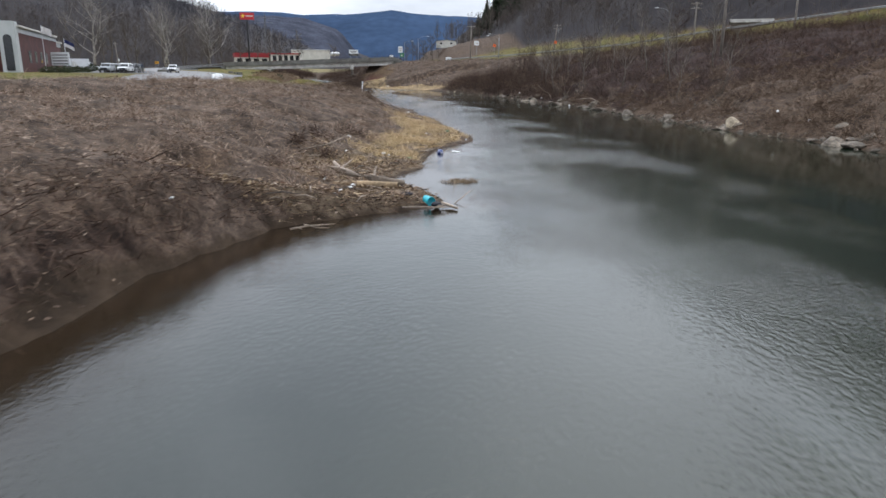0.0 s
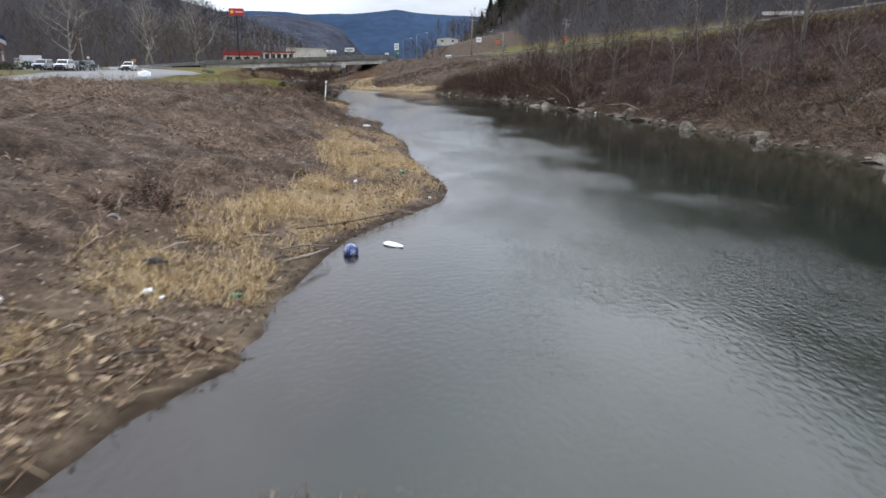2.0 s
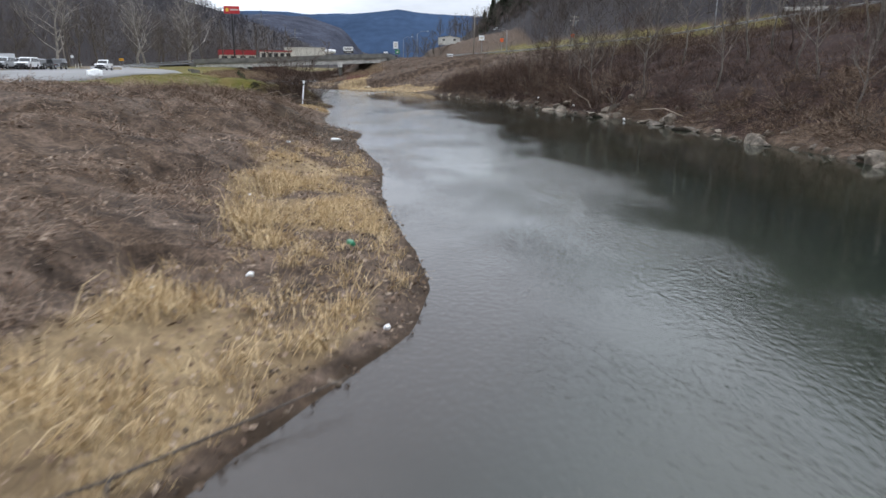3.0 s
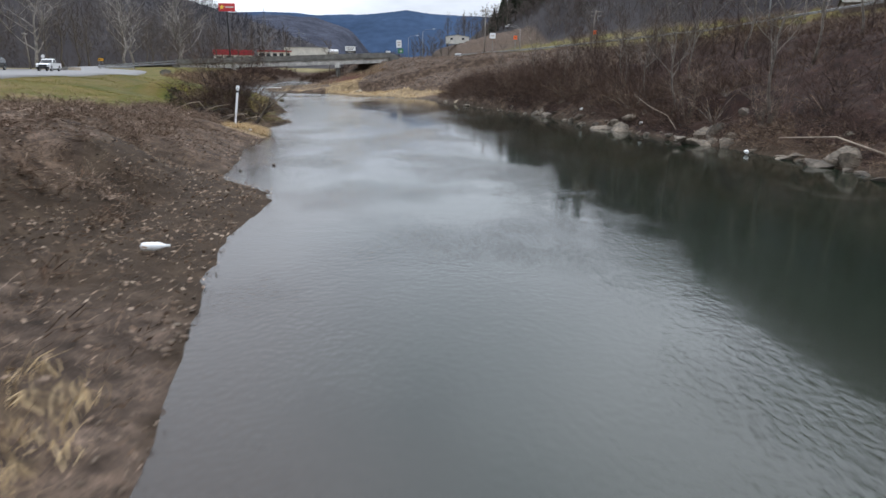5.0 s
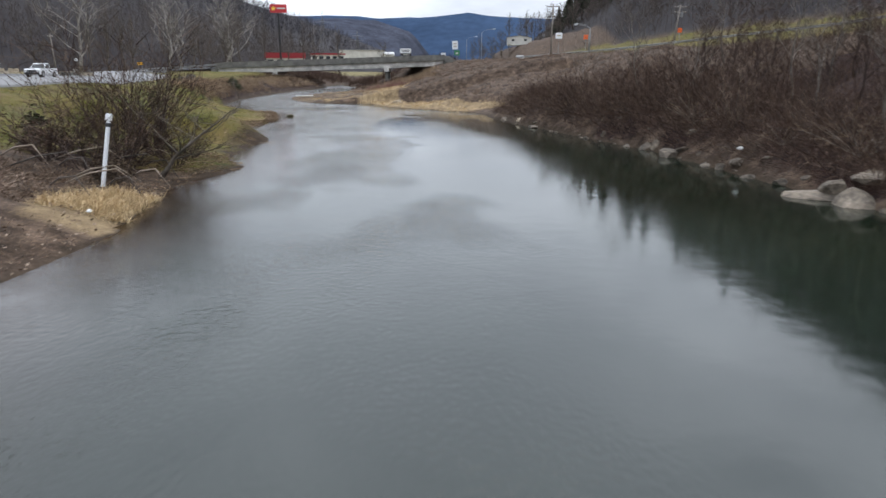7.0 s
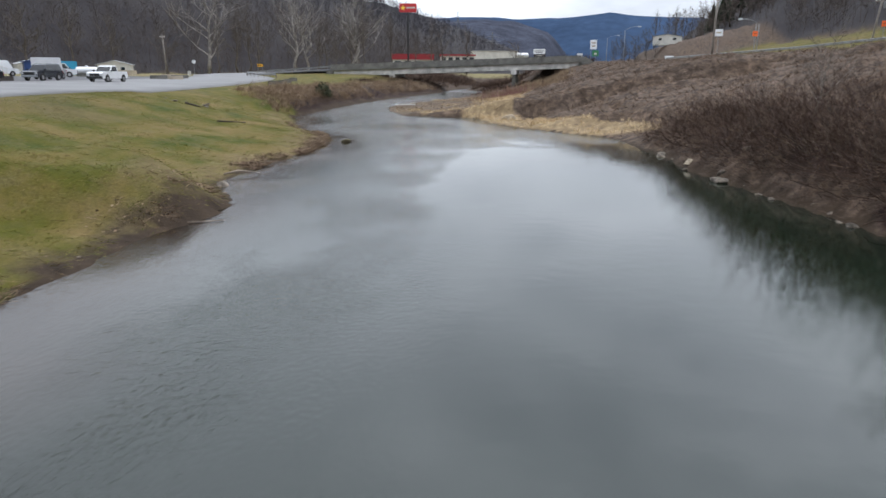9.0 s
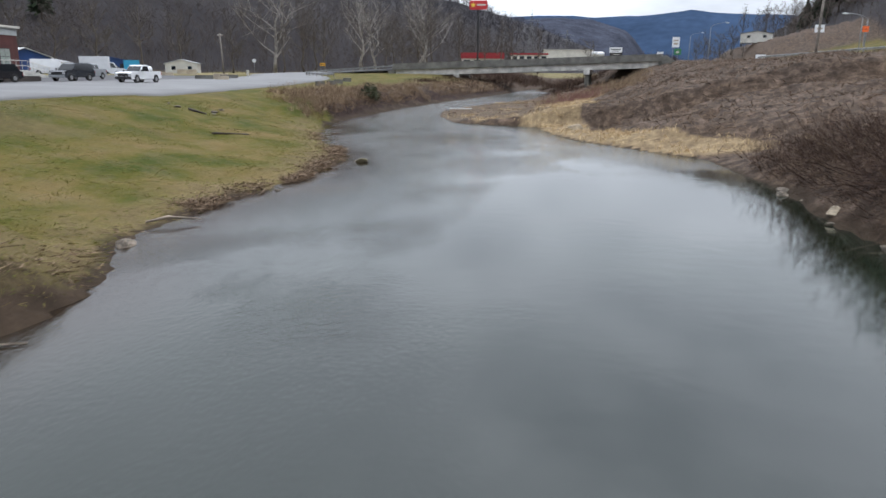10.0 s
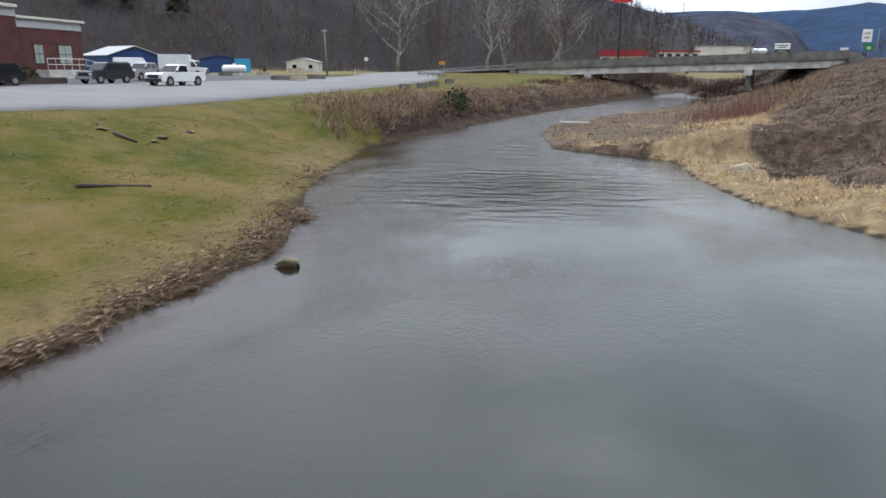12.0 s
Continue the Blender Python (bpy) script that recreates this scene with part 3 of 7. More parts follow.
def ground_height(x, y, rough=True):
    x, y = np.asarray(x, float), np.asarray(y, float)
    dl, dr = left_shore(y) - x, x - right_shore(y)
    zl, zr = profile(L_PROFILE, L_D, np.maximum(dl, 0), y), profile(R_PROFILE, R_D, np.maximum(dr, 0), y)
    z = np.where(dl > 0, zl, np.where(dr > 0, zr, -1.1 * np.minimum(1, np.minimum(-dl, -dr) / 5)))
    hx, hz = np.interp(y, HIGHWAY_Y, HIGHWAY_X), np.interp(y, HIGHWAY_Y, HIGHWAY_Z)
    hw = x - hx
    flat = smooth(-16, -7.5, hw)
    z = np.where(dr > 0, z * (1 - flat) + hz * flat, z)
    up = np.maximum(hw - 8, 0)
    z = z + np.where(dr > 0, np.minimum(up, 30) * .22 + np.clip(up - 30, 0, 220) * .75, 0)
    z = z + np.where(dr > 0, .8 * smooth(-.1, .5, fractal(x, y, 4.2, 16, 2)) * (1 - smooth(43, 50, y)) * smooth(1.0, 3.0, dr) * (1 - smooth(14, 20, dr)), 0)
    z = z + np.where(dr > 0, 7.0 * smooth(3.0, 13, hw) * smooth(285, 322, y) * (1 - smooth(430, 520, y)), 0)
    hill = np.maximum(np.interp(y, HILL_Y, HILL_X) - x, 0)
    z = z + np.where(dl > 0, 200 * (1 - np.exp(-hill * .5 / 200)), 0)
    if rough:
        far = smooth(60, 200, hill) + smooth(60, 200, up)
        c = covers(x, y)
        wild = np.clip(1 - c["lawn"] - c["straw"] * .7 - c["gravel"] * .8 - c["field"] * .9, 0, 1) * smooth(np.where(dr > 0, .3, .8), np.where(dr > 0, 1.5, 3.0), np.maximum(dl, dr)) * (np.abs(hw) > 8)
        road = smooth(24.5, 26.5, dl * (y > 70) * (y < 240))
        z = z - wild * .55 * smooth(.2, .55, fractal(x, y, 2.1, 15, 3)) * (np.maximum(dl, dr) > 1.2)
        lane = np.abs(x - np.interp(y, [-90, 40, 60, 80, 97, 109, 120], [-22, -24, -26, -29.5, -33.5, -37.5, -41.5]))
        wild = wild * (1 - (1 - smooth(6.5, 8.5, lane)) * (y < 110))
        wild = wild * (1 - smooth(12, 14, dl) * (y > 84) * (y < 215))
        z = z + wild * (0.5 * fractal(x, y, 2.8, 1, 4, .6) + 0.09 * fractal(x, y, .75, 2, 2) + (dr > 2) * .6 * fractal(x, y, 6.5, 14, 2)) * (1 - road)
        z = z + 14 * far * fractal(x, y, 160, 3, 3)
        z = z + (np.maximum(dl, dr) > 0) * c["lawn"] * (.17 * fractal(x, y, 2.4, 4, 4, .62) * np.where(dl > 0, 1 - smooth(6.5, 9.5, dl), .6) + (dl > 0) * .95 * smooth(.0, .6, 1.25 - np.hypot((x + 14.8) / 4.6, (y - 89.6) / 2.8)))
        z = z + (np.maximum(dl, dr) > 0) * np.maximum(c["gravel"], c["straw"]) * .07 * fractal(x, y, .9, 6, 3)
        pond = np.exp(-(((x + 16.5) / 3.5) ** 2 + ((y - 148) / 7.0) ** 2) * 1.2)
        z = z - pond * .55
    return z


def gz(x, y):
    return float(ground_height(np.array([x]), np.array([y]))[0])


def steps(*spans):
    """Grid lines from spans of (start, end, step)."""
    out = []
    for a, b, s in spans:
        out += list(np.linspace(a, b, max(2, int(round((b - a) / s)) + 1))[:-1])
    return np.array(out + [spans[-1][1]])


def build_ground():
    xs = steps((-3200, -600, 200), (-600, -260, 34), (-260, -120, 10), (-120, -45, 2.5), (-45, -30, .9), (-30, 24, .4), (24, 40, 1.0), (40, 90, 2.5), (90, 250, 14), (250, 700, 45), (700, 3200, 250))
    ys = steps((-300, -30, 30), (-30, 2, 3), (2, 60, .42), (60, 140, .48), (140, 175, .7), (175, 230, 1.6), (230, 420, 6), (420, 1000, 30), (1000, 3700, 150))
    gx, gy = np.meshgrid(xs, ys)
    z = ground_height(gx.ravel(), gy.ravel())
    nx, ny = len(xs), len(ys)
    idx = np.arange(nx * ny).reshape(ny, nx)
    faces = np.stack([idx[:-1, :-1], idx[:-1, 1:], idx[1:, 1:], idx[1:, :-1]], -1).reshape(-1, 4)
    ob = mesh_object("ground", np.stack([gx.ravel(), gy.ravel(), z], 1), faces, GROUND, smooth=True)
    for name, v in covers(gx.ravel(), gy.ravel()).items():
        at = ob.data.attributes.new(name, "FLOAT", "POINT")
        at.data.foreach_set("value", v.astype(np.float32))
    tagged(ob, "river banks of matted brown vines, lawn, straw and gravel", "ground", kind="structure")
    return ob


def build_water():
    xs = steps((-300, -60, 30), (-60, -45, 5), (-45, 24, .8), (24, 60, 12))
    ys = steps((-120, 0, 20), (0, 60, .9), (60, 190, .9), (190, 240, 5), (240, 1500, 90))
    gx, gy = np.meshgrid(xs, ys)
    x, y = gx.ravel(), gy.ravel()
    nx, ny = len(xs), len(ys)
    idx = np.arange(nx * ny).reshape(ny, nx)
    faces = np.stack([idx[:-1, :-1], idx[:-1, 1:], idx[1:, 1:], idx[1:, :-1]], -1).reshape(-1, 4)
    ob = mesh_object("water", np.stack([x, y, np.zeros_like(x)], 1), faces, WATER, smooth=True)
    u, v = x + 16.0, y - 119.9
    rif = np.exp(-((u * .87 + v * .49) / 3.6) ** 2 - ((v * .87 - u * .49) / 3.4) ** 2) + .25 * smooth(122, 134, y)
    rif = rif - .5 * (1 - smooth(6, 11, right_shore(y) - x)) * (1 - smooth(104, 114, y))
    at = ob.data.attributes.new("riffle", "FLOAT", "POINT")
    at.data.foreach_set("value", rif.astype(np.float32))
    # band along the left bank where the water colour holds the bank's dark reflection
    sh = 1 - smooth(.2, 3.2, x - left_shore(y) + .5 * fractal(x, y, 3, 61))
    at = ob.data.attributes.new("shallow", "FLOAT", "POINT")
    at.data.foreach_set("value", sh.astype(np.float32))
    silt = .9 * (1 - smooth(42, 56, y + 3 * fractal(x, y, 6, 62))) * (1 - smooth(3, 9, x))
    silt = np.maximum(silt, .6 * smooth(98, 108, y) * (1 - smooth(4, 10, x - left_shore(y)))) * smooth(1.5, 4, x - left_shore(y) - 2.5 * (1 - smooth(14, 18, y)))
    at = ob.data.attributes.new("turbid", "FLOAT", "POINT")
    at.data.foreach_set("value", silt.astype(np.float32))
    tagged(ob, "grey-green river water under an overcast sky", "river", kind="structure")


ground = build_ground()
build_water()


def build_ridge(name, y0, heights, depth, seed, label, span=2600, mat=RIDGE, amp=14.0):
    """A long far ridge, with slopes to both sides."""
    xs = np.linspace(-span, span if span > 2000 else -60, 160)
    rows = np.linspace(-1, 1, 15)
    gx, gv = np.meshgrid(xs, rows)
    crest = np.interp(gx, [h[0] for h in heights], [h[1] for h in heights]) + amp * fractal(gx, gx * 0, 18 * amp + 8, seed, 4)
    z = crest * (1 - np.abs(gv) ** 1.3) + 6 * fractal(gx, gv * depth, 120, seed + 3, 3) * (1 - np.abs(gv))
    y = y0 + gv * depth + 30 * fractal(gx, gv * depth, 300, seed + 1, 2)
    idx = np.arange(gx.size).reshape(gx.shape)
    faces = np.stack([idx[:-1, :-1], idx[:-1, 1:], idx[1:, 1:], idx[1:, :-1]], -1).reshape(-1, 4)
    ob = mesh_object(name, np.stack([gx.ravel(), y.ravel(), z.ravel()], 1), faces, mat, smooth=True)
    tagged(ob, label, "ridge", kind="structure")


# backdrop ridges, blued by haze painted into their materials
build_ridge("backdrop", 3000, [(-2600, 280), (-920, 228), (-420, 226), (-210, 240), (-50, 221), (170, 204), (2600, 255)], 560, 11, "haze-blue wooded mountain ridge far down the valley")
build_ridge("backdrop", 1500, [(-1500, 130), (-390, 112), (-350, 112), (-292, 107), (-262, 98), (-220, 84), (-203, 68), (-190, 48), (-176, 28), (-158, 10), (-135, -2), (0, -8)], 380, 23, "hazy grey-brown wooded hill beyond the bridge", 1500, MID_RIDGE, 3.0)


# ---- plants ----
def stems(roots, ways, length, width, droop, segs=3, wave=0.0, rng=None):
    """Thin bent strips for stems and blades: arrays of corners and four-sided faces."""
    roots, ways = np.asarray(roots, float), np.asarray(ways, float)
    n = len(roots)
    ways = ways / np.linalg.norm(ways, axis=1, keepdims=True)
    rng = rng or np.random.default_rng(1)
    side = np.cross(ways, rng.normal(size=(n, 3)))
    side /= np.linalg.norm(side, axis=1, keepdims=True) + 1e-9
    length, width, droop = (np.broadcast_to(np.asarray(v, float), (n,))[:, None] for v in (length, width, droop))
    out = np.empty((n, 2 * (segs + 1), 3))
    bend = rng.normal(size=(n, 3)) * wave
    for k in range(segs + 1):
        s = k / segs
        c = roots + ways * length * s - np.array([0, 0, 1.0]) * droop * length * s * s + bend * length * math.sin(s * 3.1)
        w = width * (1 - .75 * s) * .5
        out[:, 2 * k], out[:, 2 * k + 1] = c - side * w, c + side * w
    base = np.array([[2 * k, 2 * k + 1, 2 * k + 3, 2 * k + 2] for k in range(segs)])
    faces = (np.arange(n)[:, None, None] * (2 * (segs + 1)) + base[None]).reshape(-1, 4)
    return out.reshape(-1, 3), faces


def merge(chunks):
    vs, fs, at = [], [], 0
    for v, f in chunks:
        vs.append(v)
        fs.append(f + at)
        at += len(v)
    return np.concatenate(vs), np.concatenate(fs)


def scatter(rng, x0, x1, y0, y1, n, keep):
    """About n random places in a box of the plan, kept by a chance from 0 to 1."""
    x, y = rng.uniform(x0, x1, n), rng.uniform(y0, y1, n)
    k = rng.random(n) < keep(x, y)
    x, y = x[k], y[k]
    return np.stack([x, y, ground_height(x, y)], 1)


def headings(rng, n, low, high):
    a, e = rng.uniform(0, 6.2832, n), np.radians(rng.uniform(low, high, n))
    return np.stack([np.cos(a) * np.cos(e), np.sin(a) * np.cos(e), np.sin(e)], 1)


def wild(x, y):
    """How far the ground at x, y is left to vines and brush."""
    c = covers(x, y)
    d = np.maximum(left_shore(y) - x, x - right_shore(y))
    return np.clip(1 - 1.6 * c["lawn"] - c["straw"] - .85 * c["gravel"] - c["field"], 0, 1) * smooth(.2, 1.2, d)


def left_side(x, y):
    return (x < left_shore(y)) * 1.0


def leaf_quads(rng, roots, size):
    """Curled dead leaves lying about, one bent quad each."""
    n = len(roots)
    a, b = headings(rng, n, -25, 25), headings(rng, n, -20, 60)
    s = np.broadcast_to(np.asarray(size, float), (n,))[:, None]
    r = roots + np.array([0, 0, .02]) + rng.uniform(0, .1, (n, 1)) * np.array([0, 0, 1.0])
    v = np.stack([r, r + a * s * .6 + b * s * .35, r + a * s, r + a * s * .5 - b * s * .3], 1)
    return v.reshape(-1, 3), np.arange(4 * n).reshape(-1, 4)


def cane_mounds(rng, p, radius, canes, width):
    """Rounded heaps of arching canes over the places p."""
    n = len(p) * canes
    r = np.repeat(np.broadcast_to(np.asarray(radius, float), (len(p),)), canes)
    off = headings(rng, n, 0, 80) * (r * rng.uniform(0, .75, n))[:, None] * np.array([1, 1, .62])
    way = off * np.array([.6, .6, 1.2]) / r[:, None] + headings(rng, n, -10, 70) * .8
    return stems(np.repeat(p, canes, 0) + off - np.array([0, 0, .05]), way, r * rng.uniform(.4, 1.0, n), width * rng.uniform(.6, 1.5, n), rng.uniform(.4, 1.0, n), 2, .14, rng)


def twiggy(rng, p, ways, length, width, droop, twigs):
    """Stems with side twigs: the scrub of the slopes."""
    n = len(p)
    ways = ways / np.linalg.norm(ways, axis=1, keepdims=True)
    f = rng.uniform(.25, .95, (n, twigs))
    side = headings(rng, n * twigs, -10, 75) + .6 * np.repeat(ways, twigs, 0)
    ln, dr = np.repeat(length, twigs), np.repeat(droop, twigs)
    g = f.ravel()
    q = np.repeat(p, twigs, 0) + np.repeat(ways, twigs, 0) * (ln * g)[:, None] - np.array([0, 0, 1.0]) * (dr * ln * g * g)[:, None]
    main = stems(p - np.array([0, 0, .05]), ways, length, width, droop, 2, .06, rng)
    return merge([main, stems(q, side, ln * rng.uniform(.15, .5, n * twigs), np.repeat(width, twigs) * .6, rng.uniform(-.1, .4, n * twigs), 1, .05, rng)])


def build_left_vines():
    rng = np.random.default_rng(11)
    chunks = []
    for (x0, x1, y0, y1, n, ln, w) in ((-16, 2, 3, 45, 125000, .31, .0082), (-16, -1, 45, 76, 85000, .36, .0105), (-45, -16, 8, 82, 30000, .8, .024)):
        p = scatter(rng, x0, x1, y0, y1, n, lambda x, y: wild(x, y) * left_side(x, y) * (.12 + .88 * smooth(-.3, .25, fractal(x, y, 2.2, 31))) * (1 - .75 * (1 - smooth(.4, 2.4, left_shore(y) - x)) * (y < 15)))
        m = len(p)
        chunks.append(stems(p - np.array([0, 0, .04]), headings(rng, m, 5, 50), ln * rng.uniform(.5, 1.7, m), w * rng.uniform(.5, 1.6, m), rng.uniform(.4, 1.0, m), 2, .16, rng))
    dark = [chunks.pop(1)]
    p = scatter(rng, -14, 0, 4, 74, 900, lambda x, y: wild(x, y) * left_side(x, y) * smooth(1.8, 2.6, left_shore(y) - x) * .6)
    chunks.append(cane_mounds(rng, p, rng.uniform(.35, 1.0, len(p)), 120, .0095))
    p = scatter(rng, -13, -2, 50, 75, 900, lambda x, y: wild(x, y) * left_side(x, y) * smooth(1.8, 2.6, left_shore(y) - x) * (1 - .6 * smooth(8, 11, left_shore(y) - x)))
    dark.append(cane_mounds(rng, p, rng.uniform(.3, .7, len(p)), 90, .012))
    tagged(mesh_object("bramble_vines", *merge(dark), SLOPE_TWIG), "dark brown bramble vines on the mound by the gravel bar", "vines", kind="stuff")
    ob = mesh_object("bramble_vines", *merge(chunks), TWIG)
    tagged(ob, "matted dead brown bramble vines covering the river bank", "vines", kind="stuff")
    p = scatter(rng, -15, 2, 3, 76, 80000, lambda x, y: smooth(-.5, .2, fractal(x, y, 1.6, 33)) * np.maximum(wild(x, y), np.maximum(covers(x, y)["gravel"] * .8, (left_shore(y) - x < 3.2) * .8)) * left_side(x, y))
    bar = scatter(rng, -7, 2, 14, 60, 60000, lambda x, y: left_side(x, y) * (1 - .8 * smooth(46, 50, y)) * np.maximum(covers(x, y)["gravel"], .5 * covers(x, y)["straw"]) * smooth(.1, .4, left_shore(y) - x) * smooth(-.5, .1, fractal(x, y, .9, 34)))
    p = np.concatenate([p, bar])
    ob = mesh_object("leaf_litter", *leaf_quads(rng, p, rng.uniform(.035, .1, len(p))), LEAF)
    tagged(ob, "curled dead leaves strewn over the bank", "leaves", kind="stuff")


def build_right_brush():
    rng = np.random.default_rng(12)
    right = lambda x, y: (x > right_shore(y)) * wild(x, y)
    chunks = []
    p = scatter(rng, 8, 32, 22, 100, 90000, lambda x, y: right(x, y) * (.3 + .7 * smooth(-.3, .3, fractal(x, y, 3, 41))) * (1 - .75 * smooth(48, 60, y)))
    m = len(p)
    chunks.append(stems(p - np.array([0, 0, .05]), headings(rng, m, 10, 60), rng.uniform(.4, 1.2, m), rng.uniform(.012, .03, m), rng.uniform(.4, 1.0, m), 2, .14, rng))
    p = scatter(rng, 8, 34, 22, 62, 700, lambda x, y: right(x, y) * smooth(.4, 1.0, x - right_shore(y)) * (1 - smooth(12, 16, x - right_shore(y))) * (1 - smooth(52, 62, y)))
    chunks.append(cane_mounds(rng, p, rng.uniform(.6, 1.3, len(p)), 140, .02))
    # canes hanging over the bank's foot to the water
    p = scatter(rng, 0, 22, 22, 70, 150000, lambda x, y: (x > right_shore(y)) * smooth(.15, .5, x - right_shore(y)) * (1 - smooth(1.2, 2.4, x - right_shore(y))) * (.25 + .75 * smooth(-.3, .2, fractal(x, y, 2.5, 45))))
    m = len(p)
    w = headings(rng, m, 5, 60) + np.array([-.7, -.1, 0])
    chunks.append(stems(p - np.array([0, 0, .03]), w, rng.uniform(.4, 1.0, m), rng.uniform(.012, .028, m), rng.uniform(.5, 1.0, m), 2, .14, rng))
    p = scatter(rng, 0, 18, 50, 112, 12000, lambda x, y: (x > right_shore(y)) * smooth(.2, .5, x - right_shore(y)) * (1 - smooth(1.0, 2.2, x - right_shore(y))) * smooth(-.4, .2, fractal(x, y, 3.0, 42)))
    m = len(p)
    chunks.append(twiggy(rng, p, headings(rng, m, 15, 75) + np.array([-.55, -.1, 0]), rng.uniform(.5, 1.6, m), rng.uniform(.008, .018, m), rng.uniform(.3, 1.0, m), 4))
    tagged(mesh_object("bank_vines", *merge(chunks), SLOPE_TWIG), "matted grey-brown vines over the far river bank", "vines", kind="stuff")
    p = scatter(rng, -14, 30, 90, 212, 80000, lambda x, y: right(x, y) * (x - right_shore(y) < 45))
    m = len(p)
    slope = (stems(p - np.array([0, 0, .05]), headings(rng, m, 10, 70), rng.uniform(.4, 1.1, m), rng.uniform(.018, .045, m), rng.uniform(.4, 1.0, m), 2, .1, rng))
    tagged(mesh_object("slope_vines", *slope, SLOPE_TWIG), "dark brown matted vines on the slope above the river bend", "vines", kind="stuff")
    # upright brush on the slope
    tall = lambda x, y: right(x, y) * smooth(39, 56, y + 7 * fractal(x, y, 7, 48)) * (1 - smooth(100, 112, y)) * smooth(.5, 1.6, x - right_shore(y)) * smooth(-.25, .2, fractal(x, y, 5, 43))
    p = scatter(rng, -1, 42, 40, 112, 26000, lambda x, y: tall(x, y) * (1 - .8 * smooth(5, 12, x - right_shore(y)) * smooth(86, 96, y)))
    m = len(p)
    chunks = [twiggy(rng, p, headings(rng, m, 30, 90), rng.uniform(.5, 2.0, m) * (1 - .6 * smooth(7, 15, p[:, 0] - right_shore(p[:, 1]))), rng.uniform(.012, .026, m), rng.uniform(0, .5, m), 4)]
    # low scrub over the undercut shore
    p = scatter(rng, -4, 16, 72, 112, 26000, lambda x, y: (x > right_shore(y)) * smooth(.2, .6, x - right_shore(y)) * (1 - smooth(3, 5.5, x - right_shore(y))))
    m = len(p)
    chunks.append(twiggy(rng, p, headings(rng, m, 20, 85) + np.array([-.4, 0, 0]), rng.uniform(.5, 1.8, m) * (1 + .8 * smooth(83, 88, p[:, 1]) * (1 - smooth(98, 103, p[:, 1]))), rng.uniform(.01, .022, m), rng.uniform(.05, .6, m), 6))
    hang = scatter(rng, 0, 18, 60, 114, 100000, lambda x, y: (x > right_shore(y)) * smooth(.1, .4, x - right_shore(y)) * (1 - smooth(1.2, 2.6, x - right_shore(y))))
    m = len(hang)
    chunks.append(stems(hang, headings(rng, m, 5, 65) + np.array([-.7, -.1, 0]), rng.uniform(.3, .8, m), rng.uniform(.009, .02, m), rng.uniform(.5, 1.0, m), 2, .14, rng))
    p = scatter(rng, 10, 60, 22, 104, 52000, lambda x, y: right(x, y) * smooth(8, 12, x - right_shore(y)) * (x < np.interp(y, HIGHWAY_Y, HIGHWAY_X) - 16 - 7 * fractal(x, y, 9, 46)) * smooth(-.2, .2, fractal(x, y, 6, 44)))
    m = len(p)
    chunks.append(twiggy(rng, p, headings(rng, m, 25, 90), rng.uniform(.3, 1.1, m) * (1 + .9 * smooth(56, 72, p[:, 1])), rng.uniform(.012, .026, m), rng.uniform(0, .3, m), 4))
    p = scatter(rng, -10, 0, 3, 17, 24000, lambda x, y: left_side(x, y) * smooth(.05, .3, left_shore(y) - x) * (1 - smooth(1.2, 2.6, left_shore(y) - x)))
    m = len(p)
    chunks.append(stems(p, headings(rng, m, 0, 60) + np.array([.5, -.2, 0]), rng.uniform(.2, .7, m), rng.uniform(.01, .02, m), rng.uniform(.5, 1.0, m), 2, .14, rng))
    foot = scatter(rng, -44, -23, 122, 175, 9000, lambda x, y: left_side(x, y) * smooth(123.5, 125, y) * (1 - smooth(1.0, 2.2, left_shore(y) - x)) * smooth(.1, .4, left_shore(y) - x))
    m = len(foot)
    chunks.append(twiggy(rng, foot, headings(rng, m, 5, 75) + np.array([.4, -.3, 0]), rng.uniform(.3, 1.0, m), rng.uniform(.012, .024, m), rng.uniform(.3, 1.0, m), 3))
    p = scatter(rng, -8, 0, 20, 31, 90, lambda x, y: left_side(x, y) * np.exp(-((left_shore(y) - x - 3.5) / .7) ** 2))
    chunks.append(cane_mounds(rng, p, rng.uniform(.5, .9, len(p)), 260, .013))
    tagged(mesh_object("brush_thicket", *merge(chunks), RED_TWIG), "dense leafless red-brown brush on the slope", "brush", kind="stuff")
    # belt of dry stalks on the inner bend below the road and under the bridge
    p = scatter(rng, -48, -22, 120, 205, 60000, lambda x, y: left_side(x, y) * (1 - smooth(5, 7, left_shore(y) - x)) * smooth(126, 128, y) * smooth(.2, .8, left_shore(y) - x) * smooth(-.5, .1, fractal(x, y, 2.6, 49)))
    m = len(p)
    ch = [stems(p, headings(rng, m, 15, 85), rng.uniform(.3, 1.2, m), rng.uniform(.016, .045, m), rng.uniform(.2, .9, m), 2, .12, rng)]
    p = scatter(rng, -48, -24, 126, 200, 560, lambda x, y: left_side(x, y) * (1 - smooth(4, 6, left_shore(y) - x)) * smooth(.4, .9, left_shore(y) - x))
    ch.append(cane_mounds(rng, p, rng.uniform(.6, 1.3, len(p)), 110, .03))
    p = scatter(rng, -36, -24, 125, 140, 260, lambda x, y: left_side(x, y) * (1 - smooth(3, 5, left_shore(y) - x)) * smooth(.3, .8, left_shore(y) - x))
    ch.append(tussocks(rng, p, 22, 1.7, .022, .2))
